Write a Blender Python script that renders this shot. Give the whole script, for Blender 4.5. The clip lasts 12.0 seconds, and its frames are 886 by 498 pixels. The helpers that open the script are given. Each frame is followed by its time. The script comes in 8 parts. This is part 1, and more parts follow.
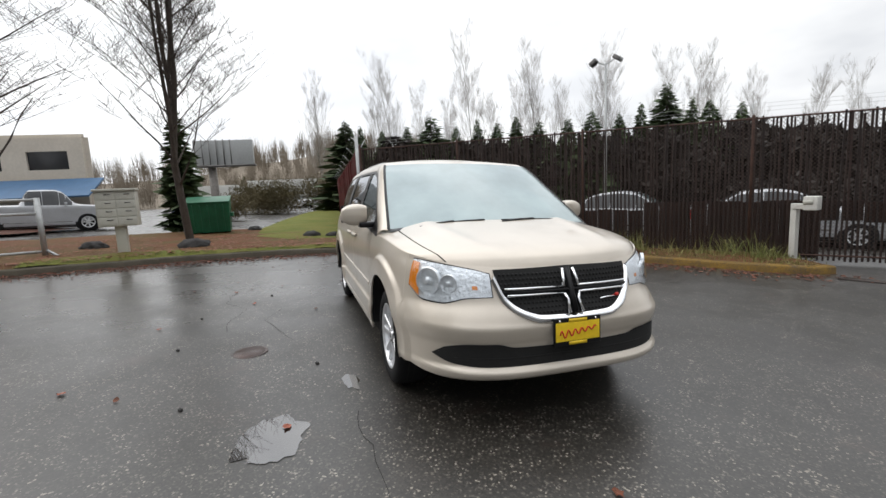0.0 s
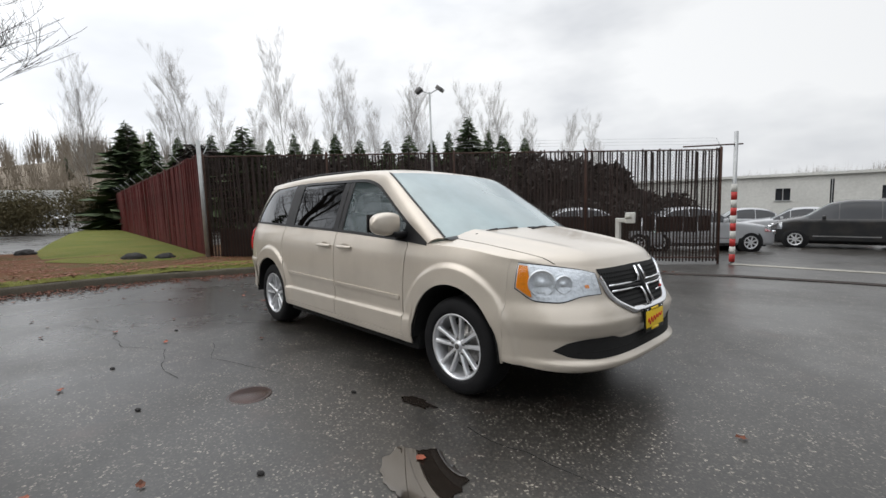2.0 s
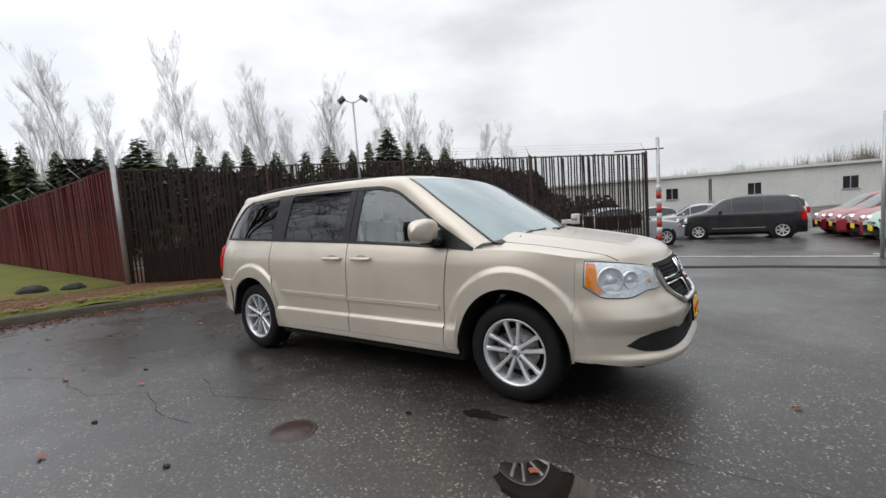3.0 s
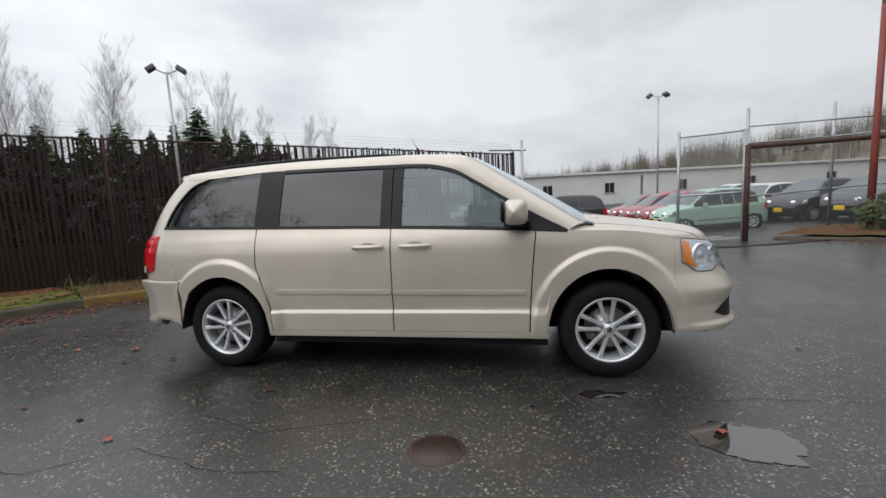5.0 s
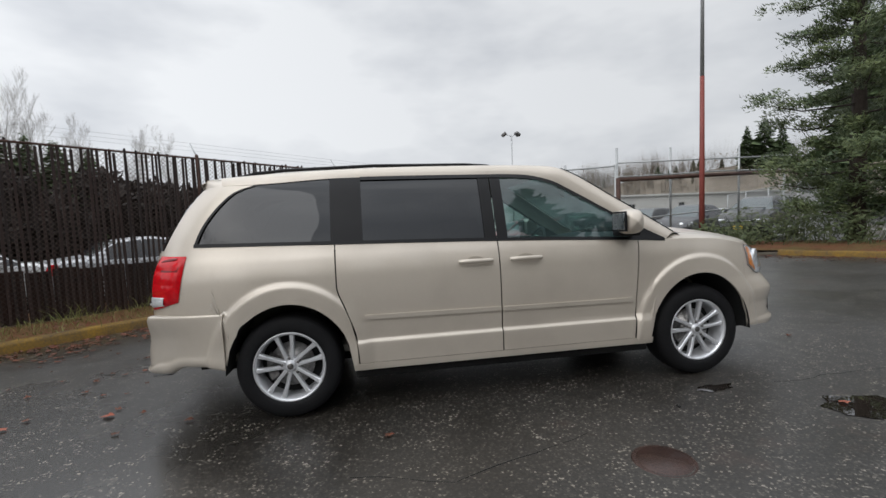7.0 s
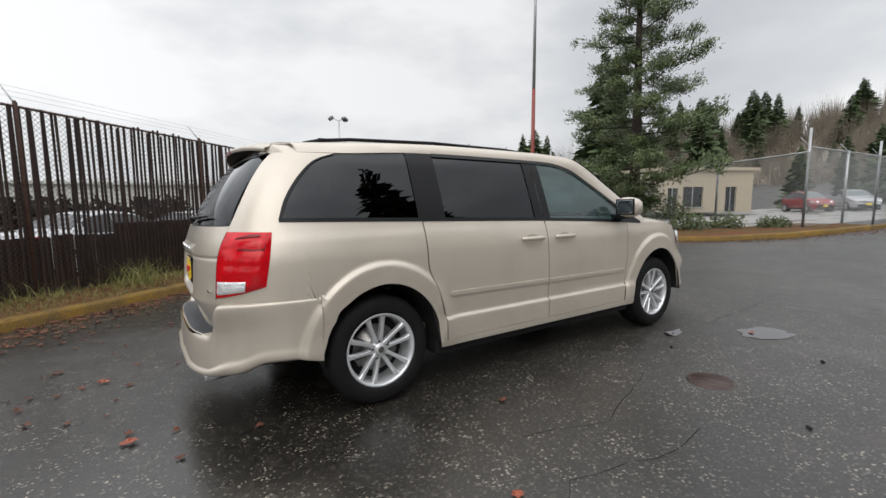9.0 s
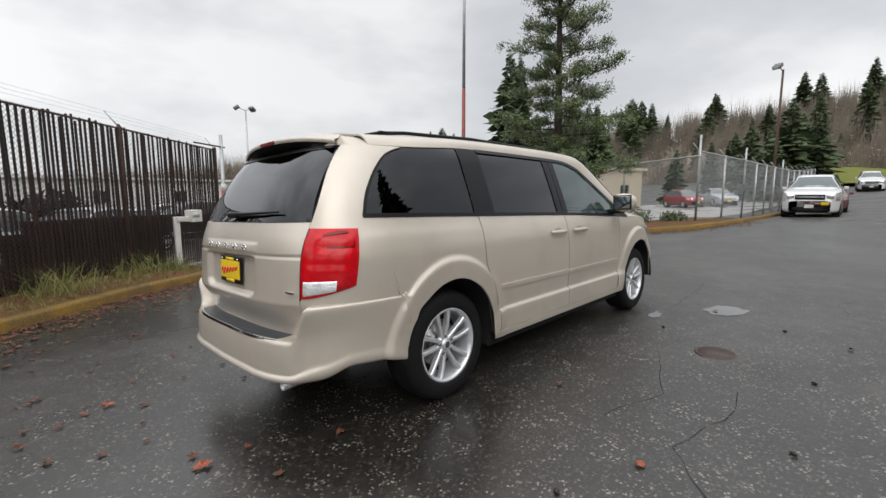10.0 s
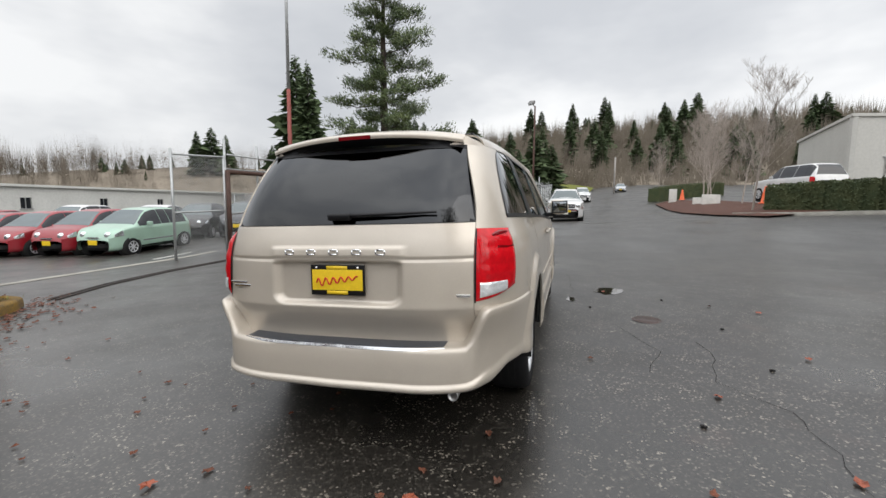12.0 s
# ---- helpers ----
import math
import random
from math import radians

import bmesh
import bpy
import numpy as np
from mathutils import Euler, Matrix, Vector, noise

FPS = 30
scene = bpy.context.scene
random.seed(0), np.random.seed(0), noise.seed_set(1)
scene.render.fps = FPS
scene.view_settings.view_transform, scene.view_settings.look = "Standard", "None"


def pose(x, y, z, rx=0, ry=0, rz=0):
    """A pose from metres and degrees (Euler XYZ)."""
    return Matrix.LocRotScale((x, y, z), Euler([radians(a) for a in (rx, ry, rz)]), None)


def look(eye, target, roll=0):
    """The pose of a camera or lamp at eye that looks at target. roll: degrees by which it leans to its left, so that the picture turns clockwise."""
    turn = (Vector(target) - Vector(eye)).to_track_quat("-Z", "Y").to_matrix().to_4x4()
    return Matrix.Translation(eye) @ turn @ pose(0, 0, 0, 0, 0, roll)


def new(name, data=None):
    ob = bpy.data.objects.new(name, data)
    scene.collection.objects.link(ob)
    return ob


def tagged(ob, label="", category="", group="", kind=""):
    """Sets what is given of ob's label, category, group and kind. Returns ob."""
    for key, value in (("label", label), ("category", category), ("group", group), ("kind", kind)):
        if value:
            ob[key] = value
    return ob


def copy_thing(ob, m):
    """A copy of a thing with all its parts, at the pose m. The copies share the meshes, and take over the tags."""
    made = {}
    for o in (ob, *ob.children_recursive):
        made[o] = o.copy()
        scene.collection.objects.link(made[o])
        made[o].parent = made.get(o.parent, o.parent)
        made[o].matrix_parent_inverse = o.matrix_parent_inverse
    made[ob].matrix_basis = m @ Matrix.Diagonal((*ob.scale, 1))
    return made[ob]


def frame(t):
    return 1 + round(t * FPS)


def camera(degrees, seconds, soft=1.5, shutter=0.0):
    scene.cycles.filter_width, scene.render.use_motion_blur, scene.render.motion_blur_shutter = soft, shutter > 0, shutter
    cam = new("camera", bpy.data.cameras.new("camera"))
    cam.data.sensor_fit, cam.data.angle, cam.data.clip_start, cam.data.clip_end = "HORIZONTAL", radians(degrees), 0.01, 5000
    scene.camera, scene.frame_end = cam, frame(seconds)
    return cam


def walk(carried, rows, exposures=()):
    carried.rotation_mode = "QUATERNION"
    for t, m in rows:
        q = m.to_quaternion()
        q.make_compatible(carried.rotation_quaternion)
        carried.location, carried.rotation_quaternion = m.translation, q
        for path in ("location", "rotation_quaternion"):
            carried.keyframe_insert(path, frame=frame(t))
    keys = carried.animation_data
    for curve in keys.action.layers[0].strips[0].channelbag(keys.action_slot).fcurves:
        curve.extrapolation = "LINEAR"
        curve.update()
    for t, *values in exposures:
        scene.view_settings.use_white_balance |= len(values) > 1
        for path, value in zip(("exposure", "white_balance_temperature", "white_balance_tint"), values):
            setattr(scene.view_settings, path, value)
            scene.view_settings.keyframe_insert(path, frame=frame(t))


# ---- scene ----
cam = camera(90.6, 12.0)
PATH = [
    (0, (4.607, -1.479, 1.418), (2.724, -0.858, 1.156), -2.78),
    (0.5, (4.432, -1.896, 1.418), (2.629, -1.056, 1.207), -2.36),
    (1, (4.243, -2.319, 1.431), (2.564, -1.251, 1.235), -1.50),
    (1.5, (3.978, -2.704, 1.408), (2.408, -1.483, 1.202), -1.57),
    (2, (3.650, -3.047, 1.416), (2.216, -1.669, 1.200), -1.90),
    (2.5, (3.284, -3.350, 1.425), (2.012, -1.821, 1.214), -2.50),
    (3, (2.862, -3.563, 1.423), (1.715, -1.936, 1.232), -4.15),
    (3.2, (2.689, -3.636, 1.412), (1.610, -1.963, 1.224), -2.96),
    (4.8, (1.161, -4.066, 1.421), (0.730, -2.123, 1.222), -2.59),
    (5, (0.969, -4.074, 1.413), (0.589, -2.127, 1.159), -2.93),
    (5.5, (0.492, -4.071, 1.418), (0.312, -2.092, 1.188), -2.10),
    (6, (-0.010, -4.059, 1.395), (-0.006, -2.072, 1.166), -1.78),
    (6.5, (-0.480, -3.985, 1.378), (-0.280, -2.004, 1.196), -0.75),
    (6.7, (-0.650, -3.960, 1.366), (-0.419, -1.979, 1.210), -1.72),
    (8.5, (-2.275, -3.557, 1.385), (-1.343, -1.803, 1.150), 0.25),
    (9, (-2.702, -3.366, 1.352), (-1.597, -1.716, 1.118), -0.27),
    (9.5, (-3.122, -3.077, 1.361), (-1.861, -1.538, 1.149), 0.50),
    (10, (-3.489, -2.760, 1.346), (-2.064, -1.379, 1.095), -0.01),
    (10.5, (-3.807, -2.394, 1.341), (-2.225, -1.192, 1.109), 1.27),
    (11, (-4.130, -2.016, 1.343), (-2.403, -1.025, 1.156), 1.05),
    (11.5, (-4.351, -1.608, 1.309), (-2.514, -0.848, 1.092), -0.80),
    (12, (-4.518, -1.149, 1.291), (-2.607, -0.598, 1.084), 0.41),
]
walk(cam, [(t, look(eye, target, roll)) for t, eye, target, roll in PATH],
     exposures=[(0, 0.12, 6500, 10), (1.5, 0.0, 6480, 10), (2.5, 0.0, 6430, 10), (5, -0.10, 6300, 10), (6.5, -0.15, 6300, 10), (8.5, 0.12, 6500, 10), (10, 0.12, 6500, 10), (12, 0.22, 6500, 10)])

# ---- light: overcast sky with a weak, wide sun ----
SUN_EL, SUN_AZ = radians(38), radians(215)
world = bpy.data.worlds.new("overcast_sky")
scene.world = world
world.use_nodes = True
wn, wl = world.node_tree.nodes, world.node_tree.links
wn.clear()
w_out = wn.new("ShaderNodeOutputWorld")
w_bg = wn.new("ShaderNodeBackground")
w_sky = wn.new("ShaderNodeTexSky")
w_sky.sky_type = 'NISHITA'
w_sky.sun_disc = False
w_sky.sun_elevation, w_sky.sun_rotation = SUN_EL, SUN_AZ
w_sky.air_density, w_sky.dust_density = 1.0, 4.0
w_scale = wn.new("ShaderNodeVectorMath")
w_scale.operation = 'SCALE'
w_scale.inputs[3].default_value = 0.055
wl.new(w_sky.outputs[0], w_scale.inputs[0])
w_co = wn.new("ShaderNodeTexCoord")
w_map = wn.new("ShaderNodeMapping")
w_map.inputs["Scale"].default_value = (1.0, 1.0, 2.4)
wl.new(w_co.outputs["Generated"], w_map.inputs[0])
w_n1 = wn.new("ShaderNodeTexNoise")
w_n1.inputs["Scale"].default_value, w_n1.inputs["Detail"].default_value = 1.7, 5.0
w_n1.inputs["Roughness"].default_value = 0.52
wl.new(w_map.outputs[0], w_n1.inputs["Vector"])
w_ramp = wn.new("ShaderNodeValToRGB")
cr = w_ramp.color_ramp
cr.elements[0].position, cr.elements[0].color = 0.33, (0.70, 0.725, 0.765, 1)
cr.elements[1].position, cr.elements[1].color = 0.62, (1.10, 1.11, 1.115, 1)
cr.elements.new(0.47).color = (0.83, 0.85, 0.88, 1)
wl.new(w_n1.outputs["Fac"], w_ramp.inputs[0])
w_mix = wn.new("ShaderNodeMixRGB")
w_mix.inputs[0].default_value = 0.9
wl.new(w_scale.outputs[0], w_mix.inputs[1])
wl.new(w_ramp.outputs[0], w_mix.inputs[2])
# overcast skies are brighter towards the zenith
w_sep = wn.new("ShaderNodeSeparateXYZ")
wl.new(w_co.outputs["Generated"], w_sep.inputs[0])
w_zen = wn.new("ShaderNodeMapRange")
w_zen.inputs["From Min"].default_value, w_zen.inputs["From Max"].default_value = 0.42, 0.95
w_zen.inputs["To Min"].default_value, w_zen.inputs["To Max"].default_value = 1.0, 2.2
w_lean = wn.new("ShaderNodeMath")
w_lean.operation = 'MULTIPLY_ADD'
w_lean.inputs[1].default_value = -0.12
wl.new(w_sep.outputs["X"], w_lean.inputs[0])
wl.new(w_sep.outputs["Z"], w_lean.inputs[2])
wl.new(w_lean.outputs[0], w_zen.inputs["Value"])
w_up = wn.new("ShaderNodeVectorMath")
w_up.operation = 'SCALE'
wl.new(w_mix.outputs[0], w_up.inputs[0])
# and this cloud deck is thinner in the west
w_west = wn.new("ShaderNodeMapRange")
w_west.inputs["From Min"].default_value, w_west.inputs["From Max"].default_value = -0.95, 0.95
w_west.inputs["To Min"].default_value, w_west.inputs["To Max"].default_value = 1.24, 0.82
wl.new(w_sep.outputs["X"], w_west.inputs["Value"])
w_bri = wn.new("ShaderNodeMath")
w_bri.operation = 'MULTIPLY'
wl.new(w_zen.outputs[0], w_bri.inputs[0])
wl.new(w_west.outputs[0], w_bri.inputs[1])
# it is thicker and greyer in the north
w_north = wn.new("ShaderNodeMapRange")
w_north.inputs["From Min"].default_value, w_north.inputs["From Max"].default_value = 0.05, 0.85
w_north.inputs["To Min"].default_value, w_north.inputs["To Max"].default_value = 1.05, 0.86
wl.new(w_sep.outputs["Y"], w_north.inputs["Value"])
w_deck = wn.new("ShaderNodeMath")
w_deck.operation = 'MULTIPLY'
wl.new(w_bri.outputs[0], w_deck.inputs[0])
wl.new(w_north.outputs[0], w_deck.inputs[1])
wl.new(w_deck.outputs[0], w_up.inputs[3])
wl.new(w_up.outputs[0], w_bg.inputs[0])
w_bg.inputs[1].default_value = 1.0
wl.new(w_bg.outputs[0], w_out.inputs[0])
sun = new("sun", bpy.data.lights.new("sun", 'SUN'))
sun.data.energy, sun.data.angle, sun.data.color = 0.5, radians(40), (1.0, 0.97, 0.92)
sun.rotation_euler = (radians(90) - SUN_EL, 0, radians(-35))

# ---- materials ----


def mat(name, color, rough=0.6, metal=0.0, var=0.0, scale=6.0, fine=60.0, bump=0.0, color2=None, spec=0.5, coat=0.0, rvar=0.0, obvar=0.0, stretch=None):
    """A procedural surface: two scales of colour variation, roughness variation and fine relief, in metres."""
    m = bpy.data.materials.new(name)
    m.use_nodes = True
    n, l = m.node_tree.nodes, m.node_tree.links
    b = n["Principled BSDF"]
    b.inputs["Base Color"].default_value = (*color, 1)
    b.inputs["Roughness"].default_value = rough
    b.inputs["Metallic"].default_value = metal
    b.inputs["Specular IOR Level"].default_value = spec
    b.inputs["Coat Weight"].default_value = coat
    b.inputs["Coat Roughness"].default_value = 0.03
    if var or bump or color2 or rvar or obvar:
        tc = n.new("ShaderNodeTexCoord")
        vec = tc.outputs["Object"]
        if stretch:
            mp = n.new("ShaderNodeMapping")
            mp.inputs["Scale"].default_value = stretch
            l.new(vec, mp.inputs[0])
            vec = mp.outputs[0]
        big, small = n.new("ShaderNodeTexNoise"), n.new("ShaderNodeTexNoise")
        big.inputs["Scale"].default_value, big.inputs["Detail"].default_value = scale, 4
        small.inputs["Scale"].default_value, small.inputs["Detail"].default_value = fine, 3
        l.new(vec, big.inputs["Vector"])
        l.new(vec, small.inputs["Vector"])
        add = n.new("ShaderNodeMath")
        add.operation = 'ADD'
        l.new(big.outputs["Fac"], add.inputs[0])
        l.new(small.outputs["Fac"], add.inputs[1])
        mr = n.new("ShaderNodeMapRange")
        mr.inputs["From Min"].default_value, mr.inputs["From Max"].default_value = 0.7, 1.3
        l.new(add.outputs[0], mr.inputs["Value"])
        mix = n.new("ShaderNodeMixRGB")
        c2 = color2 or tuple(c * (1 + var) for c in color)
        c1 = color if color2 else tuple(c * (1 - var) for c in color)
        mix.inputs[1].default_value, mix.inputs[2].default_value = (*c1, 1), (*c2, 1)
        l.new(mr.outputs[0], mix.inputs[0])
        last = mix.outputs[0]
        if obvar:
            oi = n.new("ShaderNodeObjectInfo")
            hv = n.new("ShaderNodeHueSaturation")
            om = n.new("ShaderNodeMapRange")
            om.inputs["To Min"].default_value, om.inputs["To Max"].default_value = 1 - obvar, 1 + obvar
            l.new(oi.outputs["Random"], om.inputs["Value"])
            l.new(om.outputs[0], hv.inputs["Value"])
            l.new(last, hv.inputs["Color"])
            last = hv.outputs[0]
        l.new(last, b.inputs["Base Color"])
        if rvar:
            rr = n.new("ShaderNodeMapRange")
            rr.inputs["From Min"].default_value, rr.inputs["From Max"].default_value = 0.35, 0.65
            rr.inputs["To Min"].default_value, rr.inputs["To Max"].default_value = max(0.02, rough - rvar), min(1, rough + rvar)
            l.new(big.outputs["Fac"], rr.inputs["Value"])
            l.new(rr.outputs[0], b.inputs["Roughness"])
        if bump:
            bp = n.new("ShaderNodeBump")
            bp.inputs["Strength"].default_value, bp.inputs["Distance"].default_value = 1.0, bump
            l.new(small.outputs["Fac"], bp.inputs["Height"])
            l.new(bp.outputs[0], b.inputs["Normal"])
    return m


def glass(name, tint, base=0.06, rough=0.0, painted_sky=0.0, painted_sky_color=(0.6, 0.7, 0.7)):
    """A thin pane: tinted see-through with gloss that grows towards grazing angles, and a pale diffuse share that
    paints in sky reflection.
    """
    m = bpy.data.materials.new(name)
    m.use_nodes = True
    n, l = m.node_tree.nodes, m.node_tree.links
    n.clear()
    out, mix = n.new("ShaderNodeOutputMaterial"), n.new("ShaderNodeMixShader")
    tr, gl, fr = n.new("ShaderNodeBsdfTransparent"), n.new("ShaderNodeBsdfGlossy"), n.new("ShaderNodeLayerWeight")
    pw, mr = n.new("ShaderNodeMath"), n.new("ShaderNodeMapRange")
    pw.operation = 'POWER'
    pw.inputs[1].default_value = 4.0
    mr.inputs["To Min"].default_value, mr.inputs["To Max"].default_value = base, 0.95
    tr.inputs[0].default_value = (*tint, 1)
    gl.inputs["Roughness"].default_value = rough
    gl.inputs[0].default_value = (0.95, 0.97, 1.0, 1)
    fr.inputs[0].default_value = 0.5
    l.new(fr.outputs["Facing"], pw.inputs[0])
    l.new(pw.outputs[0], mr.inputs["Value"])
    l.new(mr.outputs[0], mix.inputs[0])
    under = tr.outputs[0]
    if painted_sky:
        df, mm, tc, no, rg = n.new("ShaderNodeBsdfDiffuse"), n.new("ShaderNodeMixShader"), n.new("ShaderNodeTexCoord"), n.new("ShaderNodeTexNoise"), n.new("ShaderNodeMapRange")
        df.inputs[0].default_value = (*painted_sky_color, 1)
        no.inputs["Scale"].default_value, no.inputs["Detail"].default_value = 3.0, 6
        l.new(tc.outputs["Object"], no.inputs["Vector"])
        rg.inputs["From Min"].default_value, rg.inputs["From Max"].default_value = 0.3, 0.7
        rg.inputs["To Min"].default_value, rg.inputs["To Max"].default_value = painted_sky * 0.85, painted_sky * 1.15
        l.new(no.outputs["Fac"], rg.inputs["Value"])
        l.new(rg.outputs[0], mm.inputs[0])
        l.new(under, mm.inputs[1])
        l.new(df.outputs[0], mm.inputs[2])
        under = mm.outputs[0]
    l.new(under, mix.inputs[1])
    l.new(gl.outputs[0], mix.inputs[2])
    l.new(mix.outputs[0], out.inputs[0])
    return m


def paint(name, color, flake=0.25, rough=0.35):
    """Metallic car paint under clear coat, with beaded rain as fine relief."""
    m = bpy.data.materials.new(name)
    m.use_nodes = True
    n, l = m.node_tree.nodes, m.node_tree.links
    b = n["Principled BSDF"]
    tc, no, mr, mix = n.new("ShaderNodeTexCoord"), n.new("ShaderNodeTexNoise"), n.new("ShaderNodeMapRange"), n.new("ShaderNodeMixRGB")
    no.inputs["Scale"].default_value, no.inputs["Detail"].default_value = 420, 2
    l.new(tc.outputs["Object"], no.inputs["Vector"])
    l.new(no.outputs["Fac"], mr.inputs["Value"])
    mr.inputs["From Min"].default_value, mr.inputs["From Max"].default_value = 0.3, 0.7
    mix.inputs[1].default_value = (*[c * 0.93 for c in color], 1)
    mix.inputs[2].default_value = (*[min(1, c * 1.07) for c in color], 1)
    l.new(mr.outputs[0], mix.inputs[0])
    # road film: soft large-scale dirt
    d1, dm, dmix = n.new("ShaderNodeTexNoise"), n.new("ShaderNodeMapRange"), n.new("ShaderNodeMixRGB")
    d1.inputs["Scale"].default_value, d1.inputs["Detail"].default_value = 2.6, 6
    l.new(tc.outputs["Object"], d1.inputs["Vector"])
    dm.inputs["From Min"].default_value, dm.inputs["From Max"].default_value = 0.45, 0.75
    dm.inputs["To Max"].default_value = 0.16
    l.new(d1.outputs["Fac"], dm.inputs["Value"])
    dmix.inputs[2].default_value = (0.16, 0.13, 0.10, 1)
    l.new(dm.outputs[0], dmix.inputs[0])
    l.new(mix.outputs[0], dmix.inputs[1])
    l.new(dmix.outputs[0], b.inputs["Base Color"])
    b.inputs["Metallic"].default_value = flake
    b.inputs["Roughness"].default_value = rough
    b.inputs["Coat Weight"].default_value = 0.7
    b.inputs["Coat Roughness"].default_value = 0.07
    vo, bp = n.new("ShaderNodeTexVoronoi"), n.new("ShaderNodeBump")
    vo.inputs["Scale"].default_value = 95
    l.new(tc.outputs["Object"], vo.inputs["Vector"])
    vm = n.new("ShaderNodeMapRange")
    vm.inputs["From Min"].default_value, vm.inputs["From Max"].default_value = 0.0, 0.28
    vm.inputs["To Min"].default_value, vm.inputs["To Max"].default_value = 1.0, 0.0
    l.new(vo.outputs["Distance"], vm.inputs["Value"])
    bp.inputs["Strength"].default_value, bp.inputs["Distance"].default_value = 0.10, 0.002
    l.new(vm.outputs[0], bp.inputs["Height"])
    l.new(bp.outputs[0], b.inputs["Coat Normal"])
    return m


M = {}
M["beige"] = paint("champagne_paint", (0.598, 0.537, 0.458), 0.34, 0.40)
M["black_trim"] = mat("black_trim", (0.008, 0.008, 0.009), 0.4, var=0.2, fine=300, bump=0.0003, spec=0.25)
M["rubber"] = mat("tyre_rubber", (0.010, 0.010, 0.011), 0.7, var=0.25, scale=9, fine=140, bump=0.0008, spec=0.2)
M["under"] = mat("underbody_dark", (0.008, 0.008, 0.008), 0.9, var=0.3)
M["seam"] = mat("panel_gap_dark", (0.02, 0.017, 0.014), 0.8, var=0.1)
M["alloy"] = mat("wheel_alloy", (0.72, 0.73, 0.75), 0.28, 0.55, var=0.06, scale=20, fine=200)
M["steel_dark"] = mat("brake_steel", (0.16, 0.155, 0.15), 0.45, 0.8, var=0.3, scale=30)
M["disc"] = mat("brake_disc_steel", (0.30, 0.29, 0.28), 0.35, 0.8, var=0.25, scale=30)
M["chrome"] = mat("chrome", (0.86, 0.87, 0.89), 0.07, 1.0, var=0.03, scale=20)
M["tint"] = glass("privacy_glass", (0.010, 0.0105, 0.012), 0.05)
# door glass and windscreen: sky reflection partly put in as pale diffuse colour
M["clear"] = glass("green_tint_glass", (0.52, 0.66, 0.64), 0.07, 0.0, 0.07, (0.36, 0.56, 0.56))
M["windscreen"] = glass("windscreen_glass", (0.45, 0.58, 0.57), 0.10, 0.0, 0.46, (0.55, 0.71, 0.71))
M["lens"] = glass("clear_lamp_lens", (0.93, 0.95, 0.97), 0.05)
M["reflector"] = mat("lamp_reflector", (0.84, 0.86, 0.88), 0.14, 0.9, var=0.1, scale=40)
M["facet"] = mat("lamp_facets", (0.84, 0.86, 0.88), 0.22, 0.45, var=0.12, scale=25, fine=42, bump=0.006)
M["mirror"] = mat("mirror_glass", (0.30, 0.32, 0.33), 0.03, 1.0, var=0.03)
M["amber"] = mat("amber_lens", (0.85, 0.26, 0.02), 0.15, var=0.1, scale=60, coat=1.0)
M["red_lens"] = mat("red_lens", (0.56, 0.006, 0.012), 0.06, var=0.18, scale=14, fine=40, spec=0.35)
M["red_dark"] = mat("dark_red_lens", (0.17, 0.003, 0.006), 0.15, var=0.2, coat=0.2, spec=0.25)
M["plate_yellow"] = mat("plate_yellow", (0.85, 0.58, 0.02), 0.45, var=0.05, scale=30)
M["plate_red"] = mat("plate_red", (0.62, 0.03, 0.02), 0.5, var=0.05)
M["cloth"] = mat("grey_seat_cloth", (0.20, 0.19, 0.17), 0.9, var=0.2, fine=400, bump=0.0005)
M["dash"] = mat("dash_plastic", (0.06, 0.062, 0.066), 0.6, var=0.15, fine=300)
M["white_plastic"] = mat("white_plastic", (0.75, 0.75, 0.73), 0.5, var=0.06, scale=8)


# ---- mesh helpers ----
def link(name, bm, material, parent=None, label="", smooth=True, kind=""):
    me = bpy.data.meshes.new(name)
    bm.to_mesh(me)
    bm.free()
    for mm in (material if isinstance(material, (list, tuple)) else [material]):
        me.materials.append(mm)
    if smooth:
        for p in me.polygons:
            p.use_smooth = True
    ob = new(name, me)
    if parent is not None:
        ob.parent = parent
    tagged(ob, label, kind=kind)
    return ob


def part(name, bm, material, parent, label="", smooth=True):
    return link(name, bm, material, parent, label, smooth)


def thing(name, label, category, m=None, group="", kind=""):
    ob = new(name)
    if m is not None:
        ob.matrix_world = m
    return tagged(ob, label, category, group, kind)


